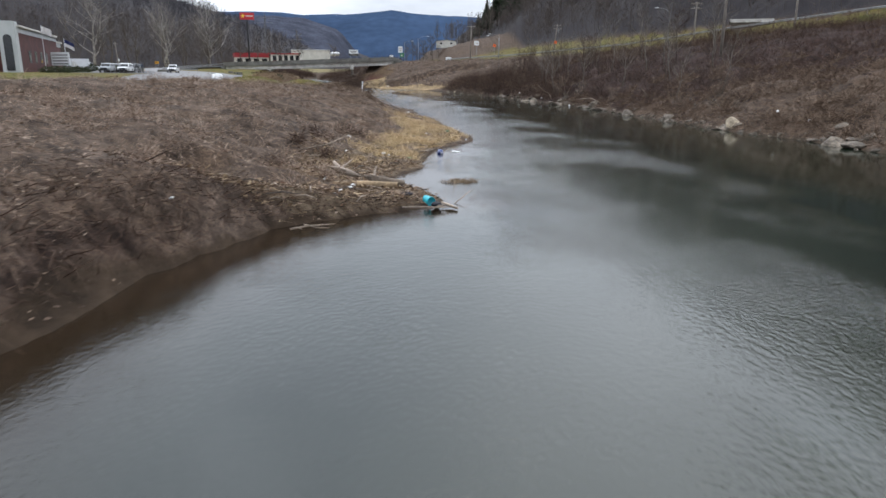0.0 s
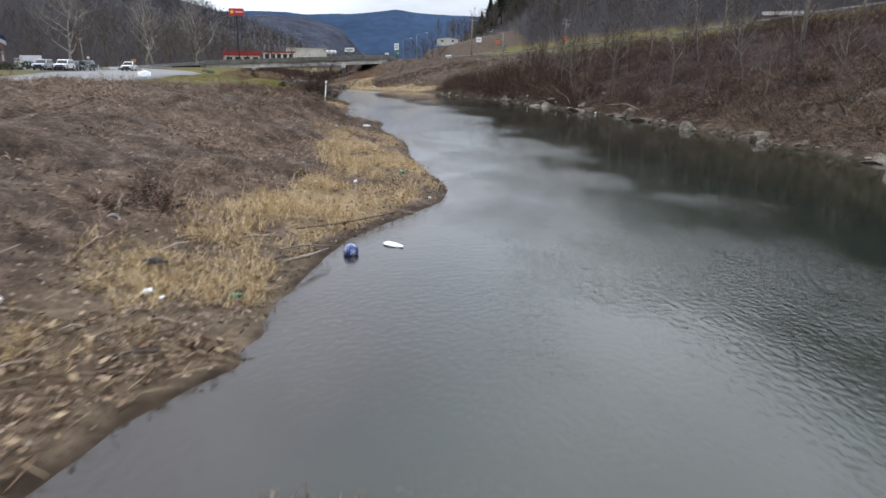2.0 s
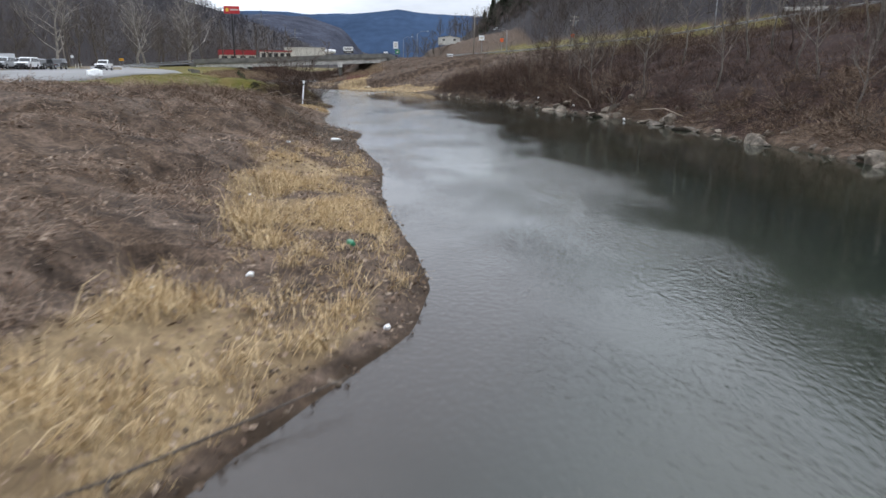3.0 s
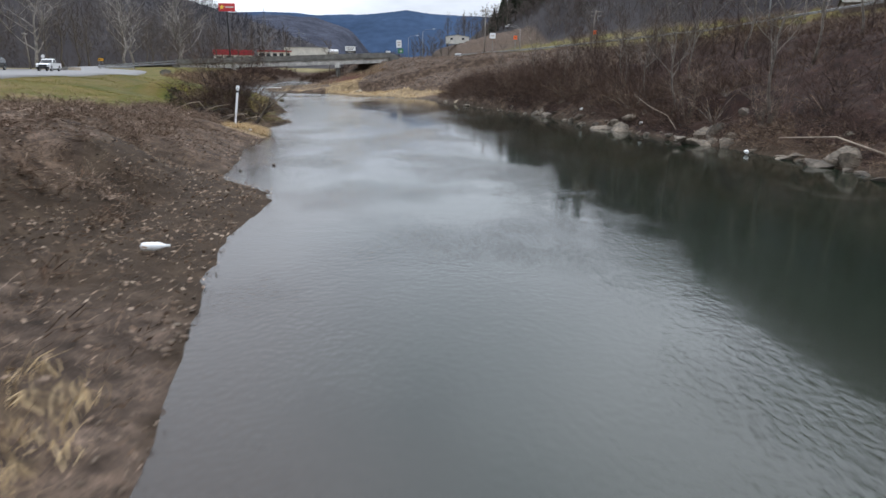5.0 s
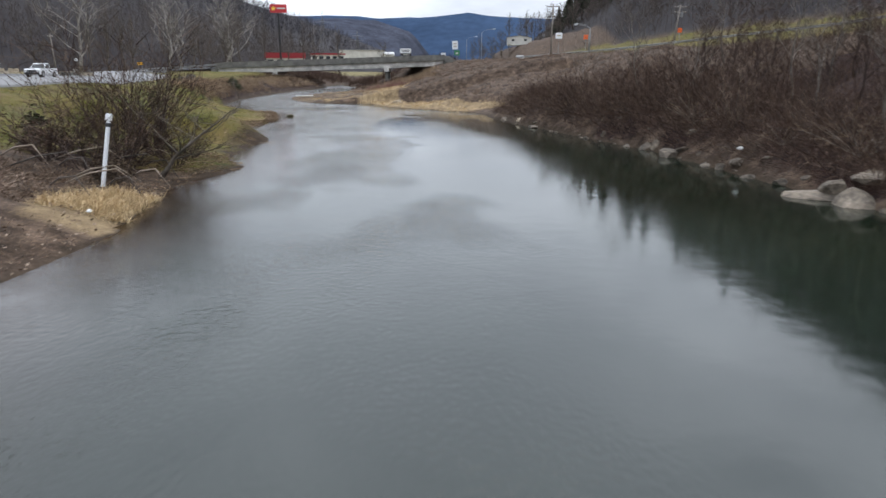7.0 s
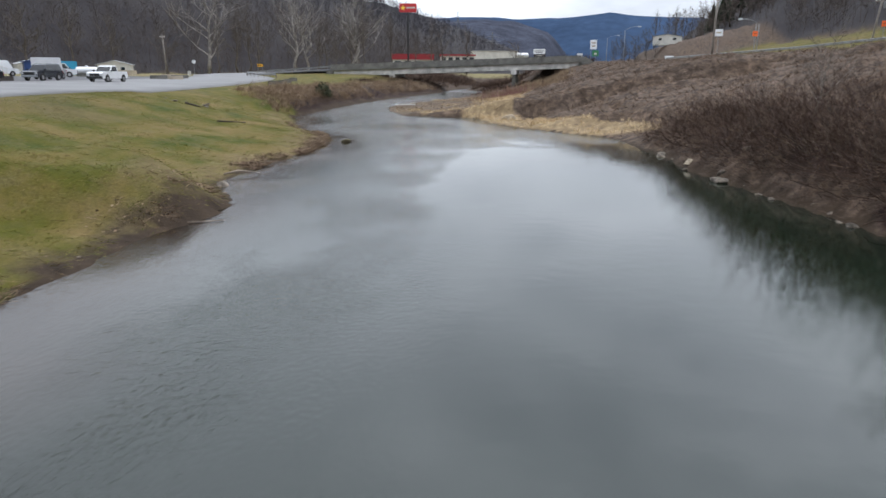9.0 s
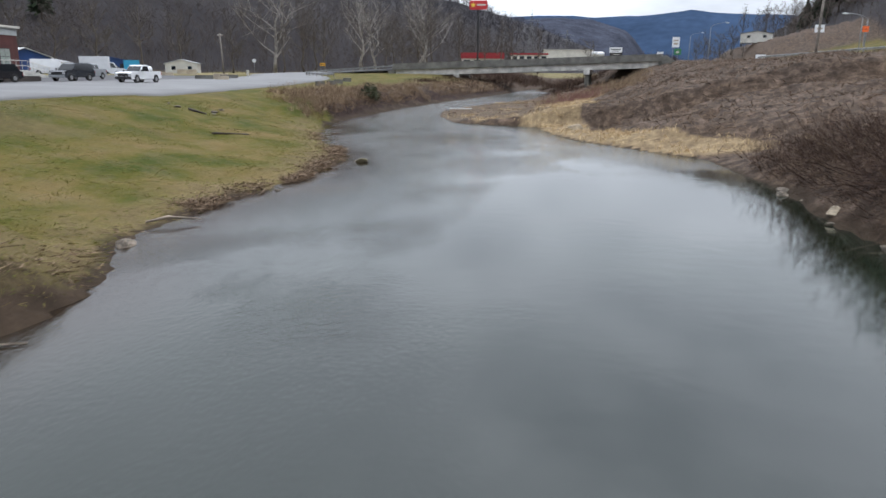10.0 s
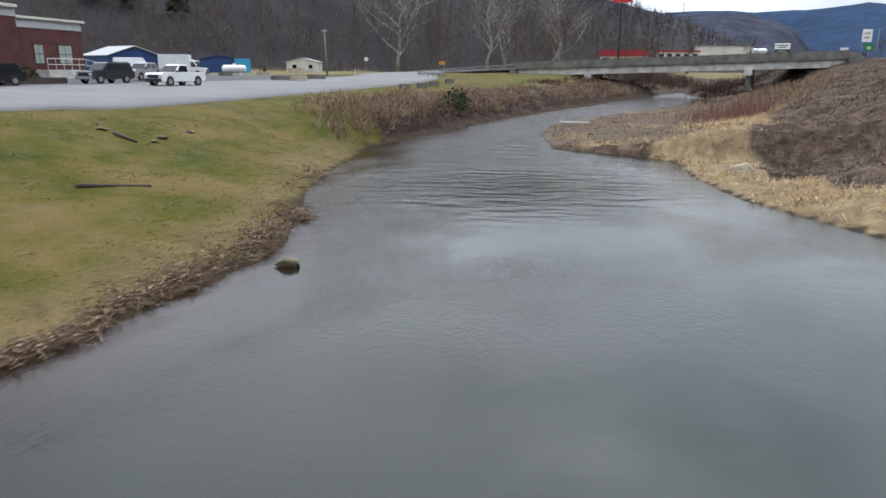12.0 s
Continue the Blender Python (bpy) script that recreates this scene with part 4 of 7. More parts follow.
    p = scatter(rng, -40, -23, 121, 160, 5200, lambda x, y: left_side(x, y) * smooth(123.5, 125, y - .12 * (left_shore(y) - x)) * (1 - smooth(2.6, 4.0, left_shore(y) - x)) * smooth(.2, .6, left_shore(y) - x) * smooth(-.45, .1, fractal(x, y, 2.2, 50)))
    m = len(p)
    ch.append(twiggy(rng, p, headings(rng, m, 25, 85), rng.uniform(.5, 1.5, m), rng.uniform(.014, .026, m), rng.uniform(.2, .8, m), 4))
    p = scatter(rng, -34, -23, 122, 136, 420, lambda x, y: left_side(x, y) * smooth(123.5, 125, y) * (1 - smooth(2.4, 3.4, left_shore(y) - x)) * smooth(.8, 1.4, left_shore(y) - x))
    ch.append(tussocks(rng, p, 24, 1.3, .018, .16))
    p = scatter(rng, -34, -12, 152, 212, 14000, lambda x, y: (x > right_shore(y)) * smooth(6, 9, x - right_shore(y)) * (1 - smooth(14, 17, x - right_shore(y))))
    m = len(p)
    ch.append(stems(p, headings(rng, m, 40, 90), rng.uniform(.5, 1.4, m), rng.uniform(.03, .06, m), rng.uniform(0, .4, m), 3, .08, rng))
    tagged(mesh_object("stalk_belt", *merge(ch), TAN_TWIG), "dry tan and brown stalks along the water's edge", "brush", kind="stuff")
    # dark thicket round the bridge
    side = lambda x, y: np.maximum(left_shore(y) - x, x - right_shore(y))
    p = scatter(rng, -72, -8, 182, 262, 48000, lambda x, y: smooth(.2, .8, side(x, y)) * (1 - smooth(10 + 16 * smooth(222, 228, y), 13 + 16 * smooth(222, 228, y), side(x, y))) * smooth(-.5, .0, fractal(x, y, 5, 47)))
    m = len(p)
    tagged(mesh_object("bridge_thicket", *stems(p, headings(rng, m, 40, 90), (.4 + .9 * smooth(222, 230, p[:, 1])) * rng.uniform(.8, 2.4, m), rng.uniform(.035, .085, m), rng.uniform(0, .6, m), 2, .1, rng), RED_TWIG), "dark bare thicket on both banks at the bridge", "brush", kind="stuff")
    # reddish willow shoots on the gravel bar
    p = scatter(rng, -20, -10, 138, 174, 26000, lambda x, y: np.exp(-(((x + 15.6) / 1.3) ** 2 + ((y - 152) / 6) ** 2)))
    m = len(p)
    bits = scatter(rng, -30, -8, 130, 172, 16000, lambda x, y: (x > right_shore(y)) * covers(x, y)["gravel"] * smooth(-.3, .2, fractal(x, y, 1.8, 66)))
    tagged(mesh_object("leaf_litter", *leaf_quads(rng, bits, rng.uniform(.08, .2, len(bits))), LEAF), "dead leaves and wrack strewn over the gravel bar", "leaves", kind="stuff")
    tagged(mesh_object("willow_shoots", *stems(p, headings(rng, m, 60, 90), rng.uniform(.6, 2.0, m), rng.uniform(.02, .04, m), rng.uniform(0, .2, m), 3, .06, rng), WILLOW), "thin orange-red willow shoots on the gravel bar", "shrubs", kind="stuff")


def tussocks(rng, p, per, length, width, spread):
    """Tufts of drooping dry grass round the places p."""
    n = len(p) * per
    q = np.repeat(p, per, 0) + np.concatenate([rng.normal(0, spread, (n, 2)), np.zeros((n, 1))], 1)
    lean = np.repeat(headings(rng, len(p), 30, 75), per, 0)
    return stems(q, headings(rng, n, 35, 88) + lean * .5, length * rng.uniform(.5, 1.3, n), width * rng.uniform(.6, 1.4, n), rng.uniform(.35, .95, n), 2, .05, rng)


def build_straw():
    rng = np.random.default_rng(13)
    cover = lambda x, y: covers(x, y)["straw"]
    p = scatter(rng, -5, 2, 22, 58, 14000, lambda x, y: left_side(x, y) * cover(x, y) * smooth(.1, .45, left_shore(y) - x) * smooth(-.35, .15, fractal(x, y, 1.6, 51)))
    tall = scatter(rng, -6, 2, 23, 42, 4200, lambda x, y: left_side(x, y) * np.exp(-((left_shore(y) - x - np.interp(y, [23, 28, 34], [1.6, 1.7, 2.5])) / .55) ** 2) * smooth(-.2, .2, fractal(x, y, 1.3, 52)))
    tuft = scatter(rng, -8.2, -6, 72.2, 75.0, 260, lambda x, y: left_side(x, y) * cover(x, y))
    ob = mesh_object("straw_grass", *merge([tussocks(rng, p, 15, .42, .009, .08), tussocks(rng, tall, 20, .7, .01, .1), tussocks(rng, tuft, 30, .45, .014, .1)]), STRAW)
    tagged(ob, "golden dry grass tussocks along the waterline", "grass", kind="stuff")
    p = scatter(rng, -30, 6, 112, 178, 15000, lambda x, y: (x > right_shore(y)) * cover(x, y) * smooth(-.5, .1, fractal(x, y, 2.5, 53)))
    ob = mesh_object("straw_meadow", *tussocks(rng, p, 9, .5, .02, .15), STRAW)
    tagged(ob, "pale yellow dead grass on the gravel bar and shore", "grass", kind="stuff")


def build_lawn():
    rng = np.random.default_rng(14)
    keep = lambda x, y: left_side(x, y) * covers(x, y)["lawn"]
    p = scatter(rng, -32, -8, 76, 126, 170000, lambda x, y: keep(x, y) * smooth(-.4, .3, fractal(x, y, 2.0, 57)))
    m = len(p)
    ob = mesh_object("lawn_grass", *stems(p, headings(rng, m, 4, 28), rng.uniform(.07, .2, m), rng.uniform(.008, .014, m), rng.uniform(.1, .6, m), 1, .05, rng), GRASS)
    q = scatter(rng, -30, -8, 77, 126, 9000, lambda x, y: keep(x, y) * smooth(-.1, .35, fractal(x, y, 1.5, 59)))
    tuft = mesh_object("lawn_tufts", *tussocks(rng, q, 10, .11, .014, .2), GRASS)
    tagged(tuft, "longer tufts of yellow-green winter grass in the lawn", "grass", kind="stuff")
    tagged(ob, "short winter lawn of green and yellowed blades", "grass", kind="stuff")


def branch_set(rng, height, r0, spread, limbs, subs, twigs, lean=(0, 0), low=.25, up=.5, twig_w=.012, wiggle=.06):
    """Trunk and limbs as tapered tubes, twigs as thin strips, of a bare broadleaf tree."""
    bm = bmesh.new()
    n = 7
    pts = [Vector((lean[0] * (i / n) ** 1.4 * height + rng.normal() * wiggle * height * .25 * (i > 0), lean[1] * (i / n) ** 1.4 * height + rng.normal() * wiggle * height * .25 * (i > 0), height * .92 * i / n)) for i in range(n + 1)]
    rad = [r0 * (1 - .9 * i / n) * (1.35 if i == 0 else 1) for i in range(n + 1)]
    tube(pts, rad, 7, bm)
    tw_r, tw_w, tw_l = [], [], []

    def along(ps, s):
        f = s * (len(ps) - 1)
        i = min(int(f), len(ps) - 2)
        return ps[i].lerp(ps[i + 1], f - i)
    for k in range(limbs):
        s = low + (1 - low) * (k + rng.random()) / limbs * .97
        a = k * 2.4 + rng.random()
        ln = spread * (1.15 - s * .75) * rng.uniform(.7, 1.2)
        d = Vector((math.cos(a), math.sin(a), up + rng.random() * .6)).normalized()
        base = along(pts, s)
        lp = [base]
        for j in range(4):
            d = (d + Vector((rng.normal() * .2, rng.normal() * .2, .12 + rng.normal() * .12))).normalized()
            lp.append(lp[-1] + d * ln / 4)
        rr = max(r0 * (1 - .9 * s) * .55, .012)
        tube(lp, [rr * (1 - .2 * j) for j in range(5)], 5, bm, cap=False)
        for q in range(subs):
            s2 = .25 + .75 * (q + rng.random()) / subs
            b = along(lp, s2)
            d2 = (d + Vector((rng.normal(), rng.normal(), rng.normal() * .6 + .3)) * .75).normalized()
            l2 = ln * .5 * rng.uniform(.5, 1.1)
            m1 = b + d2 * l2 * .5 + Vector((rng.normal(), rng.normal(), rng.normal())) * l2 * .07
            e = m1 + (d2 + Vector((0, 0, .25))).normalized() * l2 * .5
            tube([b, m1, e], [rr * .4, rr * .28, rr * .1], 4, bm, cap=False)
            for w in range(twigs):
                f = rng.random()
                o = b.lerp(m1, f * 2) if f < .5 else m1.lerp(e, f * 2 - 1)
                tw_r.append(tuple(o))
                v = d2 + Vector((rng.normal(), rng.normal(), rng.normal() * .7 + .25)) * .8
                tw_w.append(tuple(v))
                tw_l.append(l2 * rng.uniform(.25, .7))
    nrng = np.random.default_rng(int(rng.integers(1e6)))
    tv, tf = stems(np.array(tw_r), np.array(tw_w), np.array(tw_l), twig_w, nrng.uniform(-.1, .25, len(tw_r)), 2, .06, nrng)
    return bm, tv, tf


def bare_tree(name, label, seed, height, r0, spread, limbs, subs, twigs, bark, twig_mat, **kw):
    root = empty(name)
    tagged(root, label, "tree", kw.pop("group", ""))
    bm, tv, tf = branch_set(np.random.default_rng(seed), height, r0, spread, limbs, subs, twigs, **kw)
    part("trunk", bm, bark, root, smooth=True)
    crown = mesh_object("crown", tv, tf, twig_mat)
    crown.parent = root
    tagged(crown, kind="stuff")
    return root


def bare_shrub(name, label, seed, height, count, spread, mat, twig_mat, group="", twig_w=.01, r=.02):
    """A clump of long thin stems from one base, with side twigs."""
    rng = np.random.default_rng(seed)
    root = empty(name)
    tagged(root, label, "shrub", group)
    bm = bmesh.new()
    tr, tw, tl = [], [], []
    for k in range(count):
        a = 6.2832 * k / count + rng.random()
        d = Vector((math.cos(a) * spread * rng.uniform(.3, 1), math.sin(a) * spread * rng.uniform(.3, 1), 1)).normalized()
        p = [Vector((math.cos(a) * .15, math.sin(a) * .15, -.1))]
        ln = height * rng.uniform(.6, 1.1)
        for j in range(4):
            d = (d + Vector((rng.normal() * .12 + math.cos(a) * .05 * spread, rng.normal() * .12 + math.sin(a) * .05 * spread, rng.normal() * .06 - .03))).normalized()
            p.append(p[-1] + d * ln / 4)
        rr = r * rng.uniform(.5, 1.3)
        tube(p, [rr, rr * .85, rr * .65, rr * .4, rr * .15], 4, bm, cap=False)
        for w in range(13):
            f = rng.uniform(.8, 3.99)
            i = int(f)
            tr.append(tuple(p[i].lerp(p[i + 1], f - i)))
            tw.append(tuple(d * .8 + Vector((rng.normal(), rng.normal(), rng.normal() * .5 + .2)) * .7))
            tl.append(ln * rng.uniform(.12, .4))
    tagged(part("stem_clump", bm, mat, root, smooth=True), kind="stuff")
    tv, tf = stems(np.array(tr), np.array(tw), np.array(tl), twig_w, rng.uniform(-.05, .3, len(tr)), 2, .05, rng)
    t = mesh_object("twig_spray", tv, tf, twig_mat)
    t.parent = root
    tagged(t, kind="stuff")
    return root


REED = island_material("wet_reeds", [(0.05, 0.032, 0.021), (0.12, 0.079, 0.05), (0.2, 0.138, 0.09), (0.32, 0.235, 0.16)])
LEAF = island_material("dead_leaves", [(0.055, 0.034, 0.022), (0.13, 0.086, 0.058), (0.22, 0.158, 0.115), (0.33, 0.26, 0.2), (0.1, 0.062, 0.042)])
TAN_TWIG = island_material("tan_stalks", [(0.06, 0.036, 0.024), (0.19, 0.13, 0.084), (0.36, 0.27, 0.17), (0.12, 0.07, 0.044), (0.27, 0.195, 0.125)])
WILLOW = island_material("willow_bark", [(0.16, 0.075, 0.06), (0.22, 0.115, 0.085), (0.17, 0.08, 0.085), (0.24, 0.15, 0.11)])
GRASS = island_material("lawn_blades", [(0.066, 0.09, 0.008), (0.11, 0.122, 0.016), (0.155, 0.132, 0.034), (0.21, 0.157, 0.062), (0.1, 0.096, 0.015)])
PALE_TWIG = island_material("pale_twigs", [(0.14, 0.12, 0.108), (0.2, 0.178, 0.16), (0.28, 0.25, 0.225)])
EDGE_TWIG = island_material("wood_edge_stems", [(0.045, 0.034, 0.028), (0.075, 0.058, 0.047), (0.11, 0.088, 0.072), (0.06, 0.043, 0.033)])
GREY_TWIG = island_material("grey_brown_twigs", [(0.055, 0.045, 0.04), (0.09, 0.075, 0.066), (0.13, 0.11, 0.096)])
build_left_vines()
build_right_brush()
build_straw()
build_lawn()


def build_debris_bar():
    """The mat of broken reeds, bark and leaves on the low point."""
    rng = np.random.default_rng(17)
    keep = lambda x, y: left_side(x, y) * smooth(.0, .3, left_shore(y) - x) * (1 - smooth(2.8, 4.2, left_shore(y) - x)) * (.35 + .65 * smooth(-.3, .2, fractal(x, y, .9, 67)))
    p = scatter(rng, -6, 1, 14.3, 24, 16000, keep)
    m = len(p)
    bits = stems(p + np.array([0, 0, .02]), headings(rng, m, -3, 22), rng.uniform(.1, .4, m), rng.uniform(.008, .024, m), rng.uniform(0, .3, m), 1, .08, rng)
    bark = leaf_quads(rng, p[::3], rng.uniform(.05, .16, len(p[::3])))
    tagged(mesh_object("debris_mat", *merge([bits, bark]), TAN_TWIG), "mat of broken reeds, bark and leaves on the low shore", "debris", kind="stuff")


build_debris_bar()


def build_shore_debris():
    """Washed-up reeds and leaves along the lawn's water edge."""
    rng = np.random.default_rng(15)
    spit = lambda x, y: np.exp(-((left_shore(y) - x - .5) / .55) ** 2) * (smooth(104, 107, y) * (1 - smooth(111, 113, y)) + .75 * smooth(84, 88, y) * smooth(-.15, .2, fractal(x, y, 2.4, 58)) * (1 - smooth(118, 121, y)))
    p = scatter(rng, -26, -6, 84, 121, 260000, lambda x, y: left_side(x, y) * spit(x, y))
    # wrack heaped along the waterline
    n = 15000
    f = rng.random(n)
    hy = 94 + 18.4 * f + rng.normal(0, .16, n)
    heap = np.stack([left_shore(hy) - .3 + .55 * smooth(110, 112, hy) + rng.normal(0, .16, n), hy, np.zeros(n)], 1)
    clumps = smooth(-.2, .25, fractal(heap[:, 0], heap[:, 1], 1.4, 64))
    heap = heap[rng.random(n) < clumps]
    heap[:, 2] = np.maximum(ground_height(heap[:, 0], heap[:, 1]), 0) + rng.uniform(0, .13, len(heap))
    tip = scatter(rng, -13, -6.5, 74, 84, 16000, lambda x, y: left_side(x, y) * (1 - smooth(1.2, 2.6, left_shore(y) - x)) * smooth(-.4, .2, fractal(x, y, 1.5, 65)))
    p = np.concatenate([p, heap, tip])
    m = len(p)
    reeds = stems(p, headings(rng, m, -4, 30), rng.uniform(.12, .45, m), rng.uniform(.008, .018, m), rng.uniform(.1, .5, m), 1, .1, rng)
    tagged(mesh_object("washed_up_reeds", *merge([reeds, leaf_quads(rng, p[::2], rng.uniform(.03, .09, len(p[::2])))]), REED), "dark washed-up reeds and leaves along the lawn's shore", "debris", kind="stuff")


build_shore_debris()


# ---- woods and single trees ----
def build_woods():
    """The bare woods on both valley sides: a trunk and a fan of limbs and twigs for each tree, in one mesh."""
    rng = np.random.default_rng(21)
    chunks = []

    def trees(out, p, hs, fan, w):
        n = len(p)
        out.append(stems(p - np.array([0, 0, .5]), np.stack([rng.normal(0, .07, n), rng.normal(0, .07, n), np.ones(n)], 1), hs * .6, hs * .005 * w, np.zeros(n), 2, .04, rng))
        q = np.repeat(p, fan, 0)
        hh = np.repeat(hs, fan)
        f = rng.uniform(.12, .75, n * fan)
        q = q + np.stack([rng.normal(0, .03, n * fan) * hh, rng.normal(0, .03, n * fan) * hh, hh * f], 1)
        out.append(stems(q, headings(rng, n * fan, 10, 80), hh * rng.uniform(.1, .36, n * fan), hh * .0055 * w, rng.uniform(-.25, .1, n * fan), 1, .08, rng))

    def hill_left(x, y):
        return np.interp(y, HILL_Y, HILL_X) - x
    # edge belt of tall trees along the foot, then the slope
    foot = []
    p = scatter(rng, -260, -60, 100, 480, 7600, lambda x, y: smooth(-14, 0, hill_left(x, y)) * (1 - smooth(40, 60, hill_left(x, y))))
    trees(foot, p, rng.uniform(6, 15, len(p)), 26, 1.0)
    p = scatter(rng, -480, -100, 60, 620, 5200, lambda x, y: smooth(40, 60, hill_left(x, y)))
    trees(chunks, p, rng.uniform(9, 17, len(p)), 22, 1.7)
    p = scatter(rng, -700, -110, 500, 900, 2200, lambda x, y: smooth(0, 40, hill_left(x, y)) * (y + 1.2 * x > 100))
    trees(chunks, p, rng.uniform(12, 18, len(p)), 12, 3.0)
    # right valley side
    hr = lambda x, y: x - np.interp(y, HIGHWAY_Y, HIGHWAY_X) - 8
    p = scatter(rng, 0, 200, 60, 520, 10000, lambda x, y: smooth(27, 33, hr(x, y)) * (1 - smooth(110, 160, hr(x, y))))
    trees(foot, p, rng.uniform(7, 15, len(p)), 16, 1.7)
    # the slope trees get the haze-tinted colour, the foot belt the plain brown
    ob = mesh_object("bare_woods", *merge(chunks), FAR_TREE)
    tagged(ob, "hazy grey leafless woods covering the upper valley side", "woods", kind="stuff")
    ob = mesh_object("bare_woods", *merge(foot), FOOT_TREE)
    tagged(ob, "grey-brown leafless woods along the foot of the slopes", "woods", kind="stuff")
    # thicket at the foot of the woods
    p = scatter(rng, -230, -55, 150, 420, 30000, lambda x, y: smooth(-16, -6, hill_left(x, y)) * (1 - smooth(12, 22, hill_left(x, y))))
    m = len(p)
    ch = [stems(p, headings(rng, m, 40, 90), rng.uniform(1.5, 5, m), .06, rng.uniform(0, .3, m), 2, .1, rng)]
    tagged(mesh_object("wood_edge_thicket", *merge(ch), EDGE_TWIG), "low bare thicket at the edge of the woods", "brush", kind="stuff")


def conifer(seed, height, width):
    root = empty("conifer_tree")
    tagged(root, "tall dark green conifer among bare woods", "tree", "conifers on the slope")
    part("trunk", tube([(0, 0, -.5), (.05, 0, height * .5), (0, 0, height)], [height * .018, height * .011, .02], 6), BARK, root, smooth=True)
    rng = np.random.default_rng(seed)
    n = 900
    f = rng.uniform(.12, 1, n) ** .8
    a = rng.uniform(0, 6.28, n)
    reach = width * (1.02 - f) * rng.uniform(.5, 1.15, n) + .25
    roots = np.stack([np.cos(a) * reach * .15, np.sin(a) * reach * .15, f * height], 1)
    ways = np.stack([np.cos(a), np.sin(a), rng.uniform(-.35, .2, n)], 1)
    v, fc = stems(roots, ways, reach, reach * .42 + .2, rng.uniform(.05, .3, n), 2, .05, rng)
    c = mesh_object("crown", v, fc, CONIFER)
    c.parent = root
    tagged(c, kind="stuff")
    return root


def at(x, y, turn=0, s=1.0, sink=0.0, z=None):
    return pose(x, y, (gz(x, y) if z is None else z) - sink, 0, 0, turn) @ Matrix.Diagonal((s, s, s, 1))


build_woods()

# big pale sycamores in front of the woods
SYC = "tall pale-barked sycamore, leafless, before the brown woods"
syc_a = bare_tree("sycamore_tree", SYC, 31, 25, .5, 14, 15, 8, 7, PALE_BARK, PALE_TWIG, group="sycamores by the woods", low=.16, up=.5, twig_w=.05, wiggle=.12)
syc_a.matrix_basis = at(-121, 249, 20)
syc_b = bare_tree("sycamore_tree", SYC, 32, 27, .5, 13, 14, 8, 7, PALE_BARK, PALE_TWIG, group="sycamores by the woods", low=.2, up=.6, twig_w=.05, wiggle=.12)
syc_b.matrix_basis = at(-92, 284, 100)
for x, y, r, s in ((-94, 291, 200, .95), (-101, 262, 80, .85), (-109, 285, 10, .9)):
    copy_thing(syc_a if s > .92 else syc_b, at(x, y, r, s))
OAK = "bare brown broadleaf tree standing before the woods"
oak_a = bare_tree("bare_tree", OAK, 33, 17, .32, 7, 16, 8, 9, BARK, GREY_TWIG, group="bare trees by the woods", low=.22, twig_w=.05)
oak_a.matrix_basis = at(-147, 213, 0)
oak_b = bare_tree("bare_tree", OAK, 34, 19, .3, 6, 16, 8, 9, BARK, GREY_TWIG, group="bare trees by the woods", low=.3, up=.8, twig_w=.05)
oak_b.matrix_basis = at(-84, 272, 0)
for i, (x, y, s) in enumerate(((-128, 240, .8), (-116, 246, .75), (-108, 254, .9), (-97, 270, .85), (-90, 276, .9), (-80, 284, .9), (-150, 204, .8), (-142, 222, 1.0), (-100, 280, 1.0), (-76, 296, .8), (-135, 228, .9), (-112, 255, 1.0), (-104, 268, .9), (-72, 300, .85), (-66, 292, .9), (-60, 300, .8), (-88, 262, .7), (-98, 300, 1.0), (-158, 200, .9), (-120, 262, 1.1), (-50, 330, .8), (-170, 190, 1.0))):
    copy_thing((oak_a, oak_b)[i % 2], at(x, y, i * 67, s))
con = conifer(41, 22, 5.2)
con.matrix_basis = at(29, 392)
for i, (x, y, s) in enumerate(((36, 380, 1.1), (43, 392, 1.2), (50, 372, 1.0), (24, 402, .8), (33, 400, 1.0), (62, 385, 1.1), (72, 360, .9), (20, 415, .6), (-195, 222, .8), (-201, 214, .9), (-187, 231, .7), (84, 330, .9), (96, 300, .8), (57, 400, 1.2))):
    copy_thing(con, at(x, y, i * 51, s, z=gz(x, y) - .3))
for i, (x, y, s) in enumerate(((8, 372, .75), (14, 380, .8), (2, 362, .7), (-3, 372, .75), (18, 360, .8), (24, 372, .9), (-10, 365, .7), (-16, 380, .75), (-6, 358, .6), (-13, 350, .55), (12, 350, .6), (-5, 333, .45), (-8, 338, .5), (6, 334, .45), (-2, 320, .3), (9, 330, .5), (-11, 342, .45), (4, 338, .6), (14, 340, .6), (-20, 395, .7), (5, 392, .8))):
    copy_thing((oak_a, oak_b)[i % 2], at(x, y, i * 40, s))

# shrubs and saplings on the rocky bank
SH = "leafless many-stemmed shrub above the bank stones"
RED_BARK = material("dark_red_bark", (0.045, 0.028, 0.023), 0.9, vary=0.35, scale=2.0, fine=12, bump=0.3)
sh_a = bare_shrub("bare_shrub", SH, 51, 3.2, 16, .5, BARK, TWIG, "shrubs on the rocky bank", .012, .022)
sh_b = bare_shrub("bare_shrub", SH, 52, 2.4, 18, 1.0, RED_BARK, RED_TWIG, "shrubs on the rocky bank", .012, .018)
sh_c = bare_shrub("bare_shrub", SH, 53, 3.0, 12, 1.3, SAP_BARK, TAN_TWIG, "shrubs on the rocky bank", .012, .026)
sap = bare_tree("sapling", "slender pale leafless sapling leaning over the bank", 54, 5.0, .06, 2.4, 13, 6, 7, SAP_BARK, GREY_TWIG, group="saplings on the rocky bank", low=.3, up=.7, twig_w=.012, lean=(-.12, 0))
sap.matrix_basis = at(11.5, 74.0, 0)
